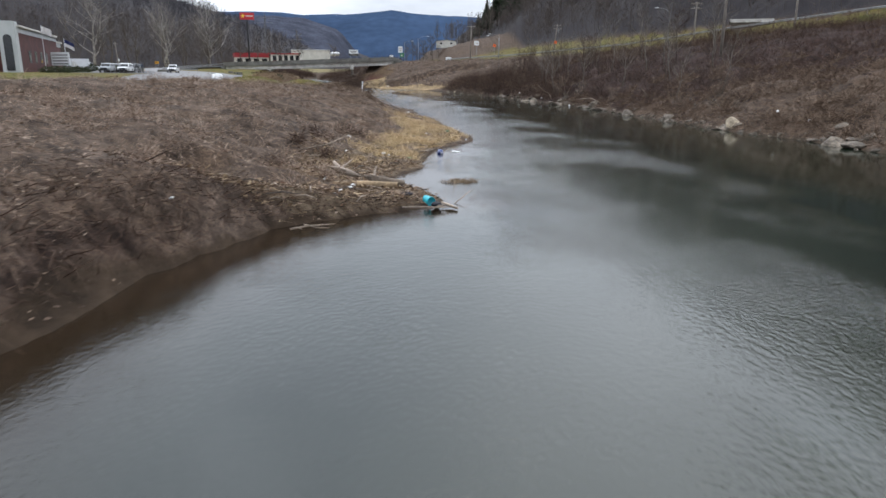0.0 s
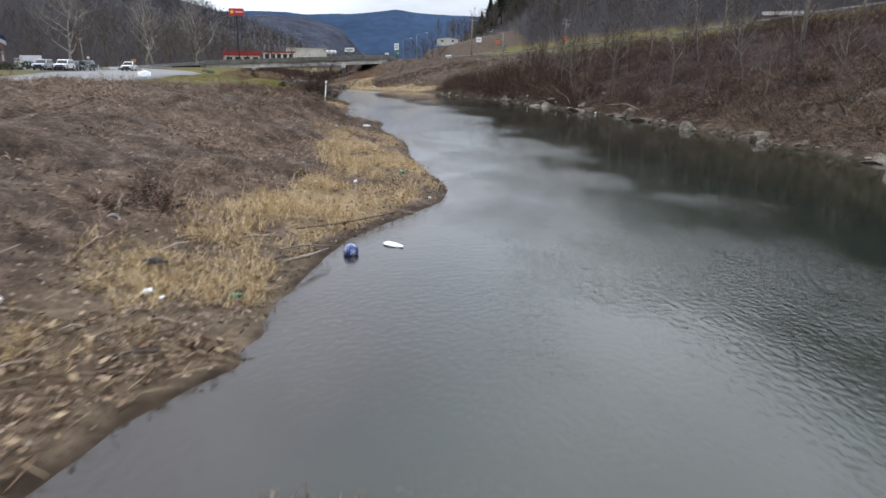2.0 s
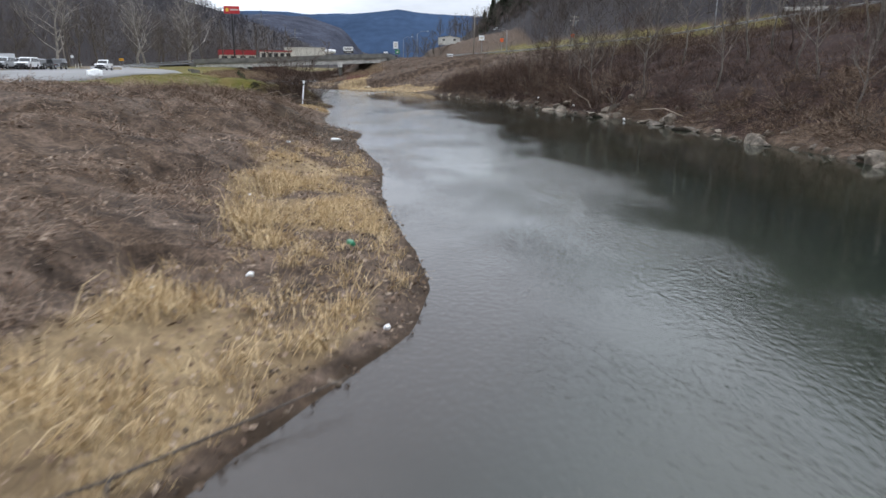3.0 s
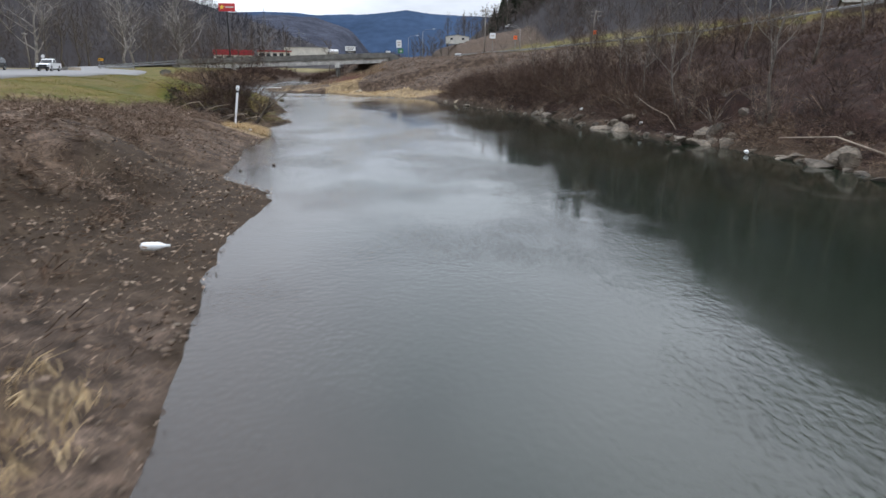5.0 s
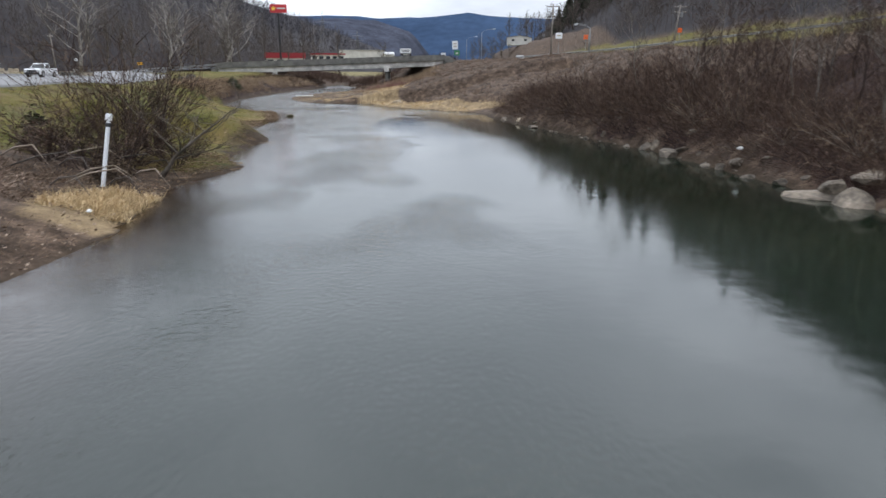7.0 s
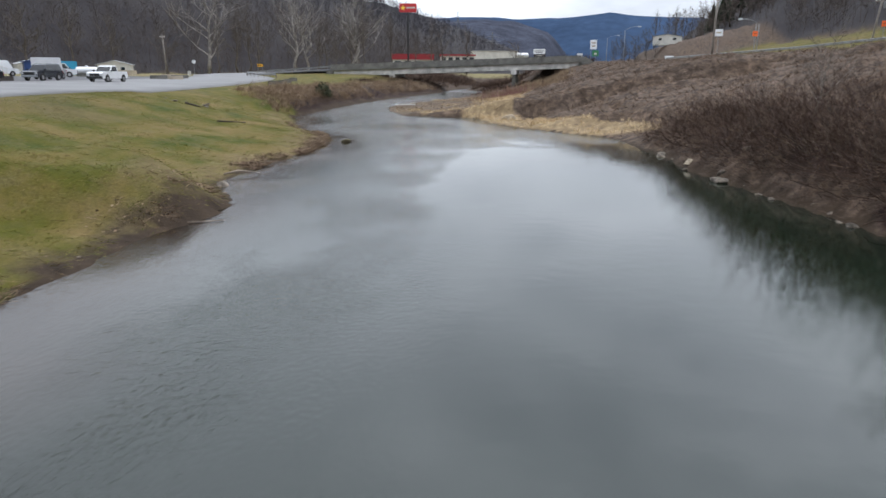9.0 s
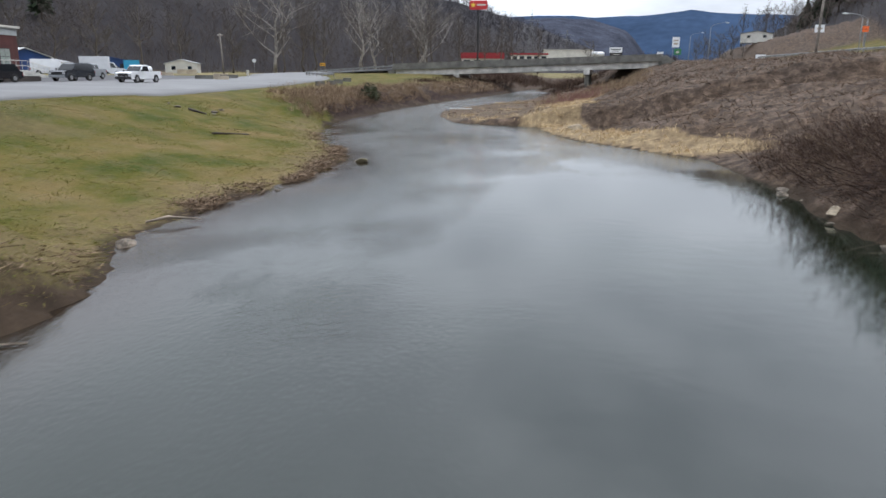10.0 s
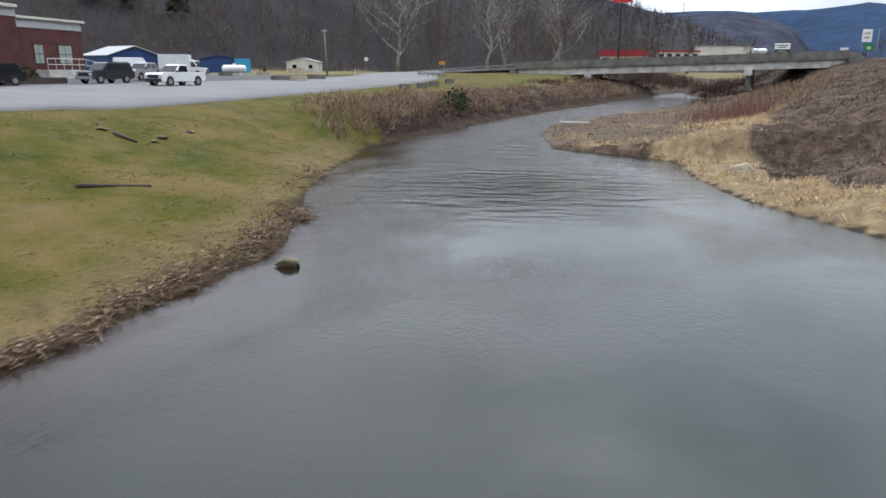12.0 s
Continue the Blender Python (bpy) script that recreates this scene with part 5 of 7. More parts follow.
first = {id(sh_a): True, id(sh_b): True, id(sh_c): True}
rs = np.random.default_rng(55)
kinds = (sh_a, sh_b, sh_c)
k = 0
for yy in np.arange(43, 112, .95):
    for row in range(3):
        if rs.random() < .12:
            continue
        d = rs.uniform(1.1, 2.6) + row * rs.uniform(1.5, 7)
        y0 = yy + rs.uniform(-.5, .5)
        x0 = float(right_shore(y0)) + d
        m = at(x0, y0, rs.uniform(0, 360), rs.uniform(.45, 1.0))
        t = kinds[int(rs.integers(3))] if row == 0 else sh_b
        if first[id(t)]:
            t.matrix_basis, first[id(t)] = m, False
        else:
            copy_thing(t, m)
for x, d, y, s in ((0, 2.2, 79, .8), (0, 5, 80, 1.0), (0, 7, 68, 1.1), (0, 9, 60, 1.1), (0, 5, 88, .9), (0, 8, 90, 1.0), (0, 10, 70, 1.2), (0, 9, 82, 1.1), (0, 6, 52, .9), (0, 12, 66, 1.1), (0, 12, 78, 1.2), (0, 8, 97, .9), (0, 3.4, 84, .75), (0, 2.0, 69.5, 1.1), (0, 3, 64, .95), (0, 2.4, 90, .7), (0, 4.5, 58, .9), (0, 3.2, 96, .9), (0, 3.0, 53, .8), (0, 2.6, 100.5, .7), (0, 6, 62, 1.0), (0, 7, 74, 1.1)):
    copy_thing(sap, at(float(right_shore(y)) + d, y, y * 37 % 360, s))

# tall bare trees on the upper right-hand bank
bank_tree = bare_tree("bank_tree", "tall leafless tree on the brushy bank", 56, 11.5, .14, 4.8, 18, 8, 13, RED_BARK, RED_TWIG, group="trees on the rocky bank", low=.18, up=.7, twig_w=.018)
bank_tree.matrix_basis = at(float(right_shore(70)) + 11, 70, 0, .45)
for i, (d, y, s) in enumerate(((9, 61, .42), (7, 77, .6), (8, 89, .75), (18, 63, .42), (18, 76, .5), (13, 66, .42), (3.5, 96.5, .5), (9, 83, .75), (12, 92, .7), (14, 80, .6), (10, 74, .55), (4.5, 89.5, .7), (5.5, 85, .72), (2.8, 80, .5), (4.5, 73.5, .45), (6, 93, .75), (3, 87, .62), (4, 92, .7), (7, 97, .65), (5, 81, .65), (3.4, 83.5, .55), (9, 95, .7), (10, 87, .7), (7, 100, .5))):
    copy_thing(bank_tree, at(float(right_shore(y)) + d, y, i * 83, s))


# ---- more materials for built things ----
BLACK = material("black_plastic", (0.018, 0.018, 0.019), 0.5, vary=0.15, bump=0)
RUBBER = material("tyre_rubber", (0.02, 0.02, 0.02), 0.85, vary=0.15, bump=0)
ALLOY = material("wheel_alloy", (0.45, 0.45, 0.46), 0.35, metal=0.8, vary=0.1, bump=0)
CHROME = material("chrome_trim", (0.6, 0.6, 0.61), 0.2, metal=1.0, vary=0.05, bump=0)
NAVY = material("dark_blue_grey_paint", (0.02, 0.025, 0.034), 0.25, vary=0.08, bump=0, coat=0.6)
BLACK_PAINT = material("black_car_paint", (0.012, 0.014, 0.02), 0.22, vary=0.08, bump=0, coat=0.6)
SILVER = material("silver_car_paint", (0.36, 0.38, 0.4), 0.3, metal=0.3, vary=0.06, bump=0, coat=0.5)
LAMP_GLASS = material("headlight_glass", (0.55, 0.56, 0.56), 0.12, vary=0.1, bump=0, coat=0.5)
TAIL = material("red_taillight", (0.35, 0.01, 0.01), 0.2, vary=0.1, bump=0)
STEEL = material("galvanised_steel", (0.24, 0.245, 0.25), 0.65, metal=0.4, vary=0.2, scale=2, fine=15, bump=0.05)
WOODPOLE = material("weathered_pole_wood", (0.2, 0.175, 0.15), 0.9, vary=0.25, scale=1.5, fine=12, bump=0.3)
YELLOW = material("yellow_sign_sheet", (0.75, 0.36, 0.01), 0.5, vary=0.06, bump=0)
RED_ROOF = material("red_metal_roof", (0.3, 0.02, 0.028), 0.5, vary=0.12, bump=0)
RED = material("red_painted_metal", (0.5, 0.02, 0.025), 0.45, vary=0.08, bump=0)
GOLD = material("yellow_sign_paint", (0.85, 0.6, 0.06), 0.45, vary=0.05, bump=0)
GREEN_SIGN = material("green_sign_sheet", (0.02, 0.16, 0.05), 0.5, vary=0.06, bump=0)
ORANGE = material("orange_sign_sheet", (0.8, 0.13, 0.02), 0.5, vary=0.06, bump=0)
BLUE_METAL = material("blue_sheet_metal", (0.015, 0.05, 0.17), 0.45, vary=0.12, scale=0.5, fine=8, bump=0.05)
CYAN = material("bright_blue_paint", (0.03, 0.3, 0.5), 0.5, vary=0.08, bump=0)
GREY_TRIM = material("grey_stucco", (0.44, 0.46, 0.46), 0.8, vary=0.1, scale=0.8, fine=25, bump=0.15)
CREAM = material("cream_siding", (0.55, 0.53, 0.48), 0.7, vary=0.1, scale=0.6, fine=12, bump=0.1)
TAN_BLOCK = material("tan_block", (0.4, 0.34, 0.26), 0.85, vary=0.2, scale=1.2, fine=14, bump=0.2)
SHRUB_GREEN = island_material("evergreen_shrub_leaves", [(0.015, 0.022, 0.01), (0.03, 0.04, 0.016), (0.05, 0.055, 0.025)])
SHINGLE = material("grey_roofing", (0.16, 0.155, 0.15), 0.9, vary=0.2, scale=0.8, fine=10, bump=0.2)
MULCH = material("dark_edging_timber", (0.05, 0.04, 0.035), 0.9, vary=0.25, bump=0.2)


def prism(side, half, bm=None, bevel=0.0):
    """A closed side outline of (x, z) carried across; half(z) gives the half width at that height."""
    bm = bm or bmesh.new()
    a = [bm.verts.new((x, half(z), z)) for x, z in side]
    b = [bm.verts.new((x, -half(z), z)) for x, z in side]
    bm.faces.new(a)
    bm.faces.new(list(reversed(b)))
    n = len(side)
    for i in range(n):
        bm.faces.new((a[i], b[i], b[(i + 1) % n], a[(i + 1) % n]))
    bmesh.ops.recalc_face_normals(bm, faces=bm.faces)
    if bevel:
        bmesh.ops.bevel(bm, geom=list(bm.edges), offset=bevel, segments=2, affect="EDGES", clamp_overlap=True)
    return bm


def disc(r, w, n=20, bevel=.03):
    """A wheel-like drum with its axle along y."""
    bm = bmesh.new()
    bmesh.ops.create_cone(bm, cap_ends=True, segments=n, radius1=r, radius2=r, depth=w, matrix=Matrix.Rotation(radians(90), 4, "X"))
    rim = [e for e in bm.edges if abs(e.verts[0].co.y - e.verts[1].co.y) < 1e-5]
    bmesh.ops.bevel(bm, geom=rim, offset=bevel, segments=2, affect="EDGES")
    return bm


def slab(corners, thick, bm=None):
    """A thin panel from four corners, thickened along its normal."""
    bm = bm or bmesh.new()
    c = [Vector(p) for p in corners]
    nrm = (c[1] - c[0]).cross(c[3] - c[0]).normalized() * thick
    a, b = [bm.verts.new(p) for p in c], [bm.verts.new(p + nrm) for p in c]
    bm.faces.new(list(reversed(a)))
    bm.faces.new(b)
    for i in range(4):
        bm.faces.new((a[i], a[(i + 1) % 4], b[(i + 1) % 4], b[i]))
    bmesh.ops.recalc_face_normals(bm, faces=bm.faces)
    return bm


def vehicle(name, label, category, m, paint, length, width, belt, height, cab, hood, wheel=.38, base=.62, low=.34, bed=None, cargo=None, bumper=BLACK, front_windows=True, grille=BLACK, rack=False):
    """A parked road vehicle, nose towards +x. cab: x of the glasshouse at its front foot, front top, rear top and rear foot."""
    root = empty(name)
    tagged(root, label, category)
    hl, hw = length / 2, width / 2
    f0, f1, r1, r0 = cab
    tail = belt if bed is None else bed
    rear = -hl if cargo is None else r0 - .1
    outline = [(rear, low + .12), (rear, tail), (r0, tail), (r0, belt), (f0, belt), (hl - .25, hood), (hl, hood - .16), (hl, low), (hl - .3, low - .02), (rear + .3, low)]
    if abs(tail - belt) < .01:
        outline.pop(2)
    part("body", prism(outline, lambda z: hw - max(0, z - .75) * .04, bevel=.035), paint, root, smooth=False)
    top = height - .0
    glass_half = lambda z: hw - .04 - max(0, z - belt) * .2
    part("cabin", prism([(r0, belt - .02), (r1, top - .04), (r1 + .15, top), (f1 - .2, top), (f1, top - .05), (f0, belt - .02)], glass_half, bevel=.03), paint, root)
    # windscreen and side panes, a little proud of the cabin
    zb, zt = belt + .05, top - .14
    lerp = lambda p, q, z: p + (q - p) * (z - belt) / (top - belt)
    xb, xt = lerp(f0, f1, zb) + .012, lerp(f0, f1, zt) + .012
    w0, w1 = glass_half(zb) - .1, glass_half(zt) - .1
    part("windscreen", slab([(xb, -w0, zb), (xb, w0, zb), (xt, w1, zt), (xt, -w1, zt)], .012), GLASS_DARK, root)
    if cargo is None:
        xb, xt = lerp(r0, r1, zb) - .012, lerp(r0, r1, zt) - .012
        part("rear_window", slab([(xb, w0, zb), (xb, -w0, zb), (xt, -w1, zt), (xt, w1, zt)], .012), GLASS_DARK, root)
    if front_windows:
        span_b, span_t = (lerp(r0, r1, zb) + .15, lerp(f0, f1, zb) - .12), (lerp(r0, r1, zt) + .1, lerp(f0, f1, zt) - .1)
        n = max(1, int(round((span_b[1] - span_b[0]) / 1.0)))
        for i in range(n):
            g = .05 / max(.5, span_b[1] - span_b[0])
            s0, s1 = i / n + g, (i + 1) / n - g
            q = lambda sp, s: sp[0] + (sp[1] - sp[0]) * s
            for sgn in (1, -1):
                yb, yt = sgn * (glass_half(zb) + .002), sgn * (glass_half(zt) + .002)
                c = [(q(span_b, s0), yb, zb), (q(span_b, s1), yb, zb), (q(span_t, s1), yt, zt), (q(span_t, s0), yt, zt)]
                part("side_window", slab(c if sgn < 0 else list(reversed(c)), .01), GLASS_DARK, root)
    if bed is not None:
        part("bed_floor", box(-hl + .1, r0 - .08, -hw + .12, hw - .12, tail + .003, tail + .02), BLACK, root, "dark bed cover")
    if cargo:
        c0, c1, cz = cargo
        part("cargo_box", box(c0, c1, -hw - .08, hw + .08, low + .3, cz, .03), paint, root, "white cargo box")
        part("chassis_rail", box(c0 + .1, c1, -hw + .25, hw - .25, low, low + .297), BLACK, root)
    part("grille", box(hl - .02, hl + .035, -hw * .62, hw * .62, low + .28, hood - .17, .015), grille, root)
    part("bumper", box(hl - .12, hl + .12, -hw + .03, hw - .03, low - .02, low + .26, .05), bumper, root)
    part("rear_bumper", box(rear - .1, rear + .08, -hw + .05, hw - .05, low + .05, low + .26, .04), bumper, root)
    for sgn in (1, -1):
        part("headlight", box(hl - .16, hl + .015, sgn * hw * .66, sgn * (hw - .015), hood - .42, hood - .19, .015) if sgn > 0 else box(hl - .16, hl + .015, -(hw - .015), -hw * .66, hood - .42, hood - .19, .015), LAMP_GLASS, root)
        y0 = hw - .16
        if cargo is None:
            part("taillight", box(rear - .02, rear + .1, min(sgn * y0, sgn * (hw - .01)), max(sgn * y0, sgn * (hw - .01)), tail - .4, tail - .06, .01), TAIL, root)
        part("mirror", box(f0 - .15, f0 + .02, min(sgn * hw, sgn * (hw + .2)), max(sgn * hw, sgn * (hw + .2)), belt + .02, belt + .2, .03), BLACK, root)
        for fx in (base * .5 * length + .05, -base * .5 * length + .05):
            part("wheel_arch", disc(wheel * 1.16, .06, 20, .01), BLACK, root).matrix_basis = pose(fx, sgn * (hw - .028), wheel + .03)
            w = part("tyre", disc(wheel, .24), RUBBER, root)
            w.matrix_basis = pose(fx, sgn * (hw - .1), wheel)
            r = part("rim", disc(wheel * .62, .26, 14, .02), ALLOY, w)
    if rack:
        for sgn in (1, -1):
            part("roof_rail", tube([(r1 + .2, sgn * (hw - .3), top + .05), (f1 - .3, sgn * (hw - .3), top + .05)], [.025, .025], 6), BLACK, root)
    root.matrix_basis = m @ Matrix.Scale(1 / K, 4)
    return root


# ---- road, car park, bridge ----
def strip(name, rows, mat, label, category, cols=5, lift=.05):
    """A paved strip draped on the ground: rows of x, y, width and, if not on the ground, z."""
    fine = []
    for r0, r1 in zip(rows, rows[1:]):
        n = 5 if len(r0) == 3 and len(r1) == 3 else 1
        fine += [tuple(a + (b - a) * k / n for a, b in zip(r0[:3], r1[:3])) if n > 1 else r0 for k in range(n)]
    rows = fine + [rows[-1]]
    bm = bmesh.new()
    prev = None
    for i, row in enumerate(rows):
        x, y, w = row[:3]
        a, b = Vector(rows[max(i - 1, 0)][:2]), Vector(rows[min(i + 1, len(rows) - 1)][:2])
        d = (b - a).normalized()
        nrm = Vector((-d.y, d.x))
        ring = []
        for k in range(cols + 1):
            p = Vector((x, y)) + nrm * w * (.5 - k / cols)
            z = (row[3] if len(row) > 3 else float(ground_height(np.array([p.x]), np.array([p.y]), False)[0])) + lift
            ring.append(bm.verts.new((p.x, p.y, z)))
        ring = [bm.verts.new(ring[0].co - Vector((0, 0, .35)))] + ring + [bm.verts.new(ring[-1].co - Vector((0, 0, .35)))]
        if prev:
            for k in range(cols + 2):
                bm.faces.new((prev[k], prev[k + 1], ring[k + 1], ring[k]))
        prev = ring
    bmesh.ops.recalc_face_normals(bm, faces=bm.faces)
    return tagged(link(name, bm, mat, smooth=True), label, category, kind="structure")


strip("road", [(-22, -90, 8), (-23, 0, 8), (-24, 40, 8), (-26, 60, 9), (-29.5, 80, 11), (-33.5, 97, 12), (-37.5, 109, 13.5), (-41.5, 120, 15), (-46, 131, 15), (-50.5, 143, 14.5), (-56.5, 158, 14), (-64, 173, 13.5), (-73, 187, 13), (-81, 197, 12, 2.95), (-85, 206, 10, 3.2), (-79, 213, 9, 3.6), (-70, 213.2, 8.6, 3.95), (-63, 212, 8.6, 4.2)], ASPHALT, "pale grey asphalt road along the lawn edge", "road", lift=.09)
strip("parking_lot", [(-49.5, 104, 14), (-54, 114, 17), (-58.5, 124, 19), (-63, 134, 22), (-68, 145, 26), (-74, 157, 24), (-82, 172, 16)], LOT, "dark asphalt car park beside the road", "parking lot", lift=.035)
strip("highway", [(122, 0, 13, 17.05), (84, 71, 13, 13.05), (66, 100, 13, 11.05), (56, 120, 13, 9.75), (44, 143, 13, 7.85), (25, 180, 13, 6.45), (8, 215, 13, 5.75), (-3, 260, 13, 5.45), (-20, 400, 13, 5.3), (-60, 900, 13, 6.1)], ASPHALT, "grey highway along the right-hand slope", "road", lift=.02)

BR_A, BR_B = Vector((-63, 207, 5.15)), Vector((-14.5, 213.5, 6.95))


def build_bridge():
    root = empty("bridge")
    tagged(root, "low weathered concrete girder bridge over the river", "bridge")
    ln = (BR_B - BR_A).length
    part("deck", box(-.3, ln + .3, -.15, 9.2, -1.2, -.92, .02), DARK_CONCRETE, root)
    for y in (0, 8.85):
        part("parapet", box(-.3, ln + .3, y, y + .28, -.92, 0, .03), DARK_CONCRETE, root, "dark weather-stained concrete parapet")
    n = 16
    for i in range(n + 1):
        x = ln * i / n
        part("parapet_post", box(x - .12, x + .12, -.05, -.003, -.9, -.02, .01), DARK_CONCRETE, root)
    for y in (.35, 2.9, 5.5, 8.2):
        part("girder", box(0, ln, y, y + .45, -2.15, -1.2, .02), CONCRETE, root, "pale concrete girder")
        part("girder_flange", box(0, ln, y - .12, y + .57, -2.3, -2.15, .02), CONCRETE, root)
    for x in (12.4, 36.4):
        part("pier_cap", box(x - .55, x + .55, -.1, 9.1, -3.1, -2.3, .05), CONCRETE, root, "pale pier cap")
        for y in (1.2, 4.5, 7.8):
            part("pier_column", tube([(x, y, -7.5), (x, y, -3.1)], [.42, .42], 12), DARK_CONCRETE, root)
    for x0, x1 in ((-1.2, .3), (ln - .3, ln + 1.6)):
        part("abutment", box(x0, x1, .0, 9.0, -6.5, -1.25, .03), DARK_CONCRETE, root)
    part("wing_wall", prism([(ln + .2, -5.5), (ln + .2, -.3), (ln + 1.0, -.3), (ln + 4.5, -2.6), (ln + 4.5, -5.5)], lambda z: .15, bevel=.02), DARK_CONCRETE, root, "sloping wing wall").matrix_basis = pose(0, -.5, 0)
    d = BR_B - BR_A
    yaw, rise = math.atan2(d.y, d.x), math.asin(d.z / d.length)
    root.matrix_basis = Matrix.Translation(BR_A) @ Matrix.Rotation(yaw, 4, "Z") @ Matrix.Rotation(-rise, 4, "Y")
    # dark concrete slope paving under the right-hand end
    ob = link("slope_paving", slab([(-27.5, 209.5, .6), (-14.8, 211.5, 4.0), (-15.8, 221, 4.0), (-28.5, 219, .6)], .12), DARK_CONCRETE)
    tagged(ob, "dark concrete slope paving below the bridge end", "paving", kind="structure")


def guard_rail(pts, label, z=None, gap=2.2):
    """A steel crash barrier on posts along a line in the plan."""
    root = empty("guard_rail")
    tagged(root, label, "guardrail")
    p3 = [Vector((x, y, (gz(x, y) if z is None else z[i]))) for i, (x, y) in enumerate(pts)]
    prev = None
    bm = bmesh.new()
    prof = [(.0, .46), (.05, .52), (.0, .6), (.05, .68), (.0, .76)]
    for i, p in enumerate(p3):
        d = (p3[min(i + 1, len(p3) - 1)] - p3[max(i - 1, 0)])
        nn = Vector((-d.y, d.x, 0)).normalized()
        ring = [bm.verts.new(p + nn * a + Vector((0, 0, b))) for a, b in prof] + [bm.verts.new(p + nn * (a - .03) + Vector((0, 0, b))) for a, b in reversed(prof)]
        if prev:
            for k in range(len(ring)):
                bm.faces.new((prev[k], prev[(k + 1) % len(ring)], ring[(k + 1) % len(ring)], ring[k]))
        prev = ring
    part("beam", bm, STEEL, root)
    post = None
    for a, b in zip(p3, p3[1:]):
        n = max(1, int((b - a).length / gap))
        for k in range(n):
            q = a.lerp(b, k / n)
            if post is None:
                post = part("post", box(-.06, .06, -.09, .03, -.3, .74, .01), WOODPOLE, root)
                post.location = q
            else:
                o = new("post", post.data)
                o.parent, o.location = root, q


def hit_line(pts, n):
    """Evenly resampled line through points of the plan."""
    out = []
    for a, b in zip(pts, pts[1:]):
        for k in range(n):
            out.append((a[0] + (b[0] - a[0]) * k / n, a[1] + (b[1] - a[1]) * k / n))
    return out + [pts[-1]]


build_bridge()
guard_rail([(-64, 187), (-70, 191), (-75.5, 196), (-78.5, 201), (-77, 205.5), (-72, 207.2), (-66, 207), (-63, 206.9)], "weathered steel guardrail curving from the road to the bridge", z=[2.55, 2.6, 2.75, 2.95, 3.25, 3.6, 3.95, 4.2])
HW_IN = hit_line([(76, 71), (58, 100), (48.2, 120), (36.4, 143), (17.5, 180), (1, 213)], 3)
guard_rail(HW_IN, "long grey steel guardrail beside the highway", z=[float(np.interp(y, HIGHWAY_Y, HIGHWAY_Z)) + .02 for x, y in HW_IN], gap=4)


# ---- vehicles in the car park ----
LOTZ = lambda x, y: float(ground_height(np.array([x]), np.array([y]), False)[0]) + .05
vehicle("pickup_truck", "white two-door pickup truck parked on grey asphalt", "pickup truck", pose(-49.2, 130.8, LOTZ(-49.2, 130.8), 0, 0, -78), WHITE_PAINT, 5.5, 1.95, 1.18, 1.88, (1.05, .35, -.55, -.7), 1.16, wheel=.4, base=.63, low=.42, bed=1.22)
vehicle("suv", "dark blue-grey SUV with silver lower trim, parked", "suv", pose(-54.9, 128.9, LOTZ(-54.9, 128.9), 0, 0, -76), NAVY, 5.1, 1.95, 1.15, 1.88, (1.15, .5, -2.25, -2.45), 1.12, wheel=.39, base=.6, low=.4, bumper=SILVER, rack=True)
vehicle("pickup_truck", "silver crew-cab pickup with a dark bed, parked", "pickup truck", pose(-62.2, 136.8, LOTZ(-62.2, 136.8), 0, 0, -70), SILVER, 5.6, 1.95, 1.2, 1.9, (1.15, .5, -1.0, -1.15), 1.16, wheel=.4, base=.63, low=.42, bed=1.25)
vehicle("crossover_car", "black crossover car with red taillights, parked", "car", pose(-51.9, 119.7, LOTZ(-51.9, 119.7), 0, 0, -84), BLACK_PAINT, 4.6, 1.88, 1.0, 1.66, (1.1, .3, -1.7, -2.1), .98, wheel=.36, base=.6, low=.32)
vehicle("suv", "white SUV parked facing the road", "suv", pose(-50.2, 113.4, LOTZ(-50.2, 113.4), 0, 0, -80), WHITE_PAINT, 4.9, 1.95, 1.12, 1.82, (1.15, .5, -2.1, -2.3), 1.1, wheel=.38, base=.6, low=.38)
vehicle("suv", "silver-white SUV parked beside a white one", "suv", pose(-53.3, 113.8, LOTZ(-53.3, 113.8), 0, 0, -80), SILVER, 4.9, 1.95, 1.12, 1.82, (1.15, .5, -2.1, -2.3), 1.1, wheel=.38, base=.6, low=.38)
vehicle("cargo_van", "long white cargo van parked beside the building", "van", pose(-84, 149.8, LOTZ(-84, 149.8), 0, 0, 55), WHITE_PAINT, 5.7, 2.0, 1.25, 2.55, (2.05, 1.35, -2.75, -2.82), 1.2, wheel=.37, base=.62, low=.36, front_windows=False)
vehicle("box_truck", "white box truck parked side-on at the lot's edge", "truck", pose(-75, 150.2, LOTZ(-75, 150.2), 0, 0, 42), WHITE_PAINT, 6.4, 2.05, 1.3, 2.2, (2.2, 1.5, 1.0, .95), 1.25, wheel=.4, base=.62, low=.45, cargo=(-3.2, .9, 3.05))


# ---- the brick building ----
def window(parent, x0, x1, z0, z1, y, panes=2):
    w = part("window", box(x0, x1, y - .02, y + .04, z0, z1, .01), BLACK, parent, "dark-framed window with pale blinds")
    n = panes
    for i in range(n):
        for j in range(2):
            a, b = x0 + .06 + (x1 - x0 - .06) * i / n, x0 + (x1 - x0 - .06) * (i + 1) / n
            c, d = z0 + .06 + (z1 - z0 - .06) * j / 2, z0 + (z1 - z0 - .06) * (j + 1) / 2
            part("pane", box(a, b, y + .043, y + .05, c, d), PANE, w)


PANE = material("window_with_blind", (0.3, 0.34, 0.31), 0.15, vary=0.12, bump=0, coat=0.8)


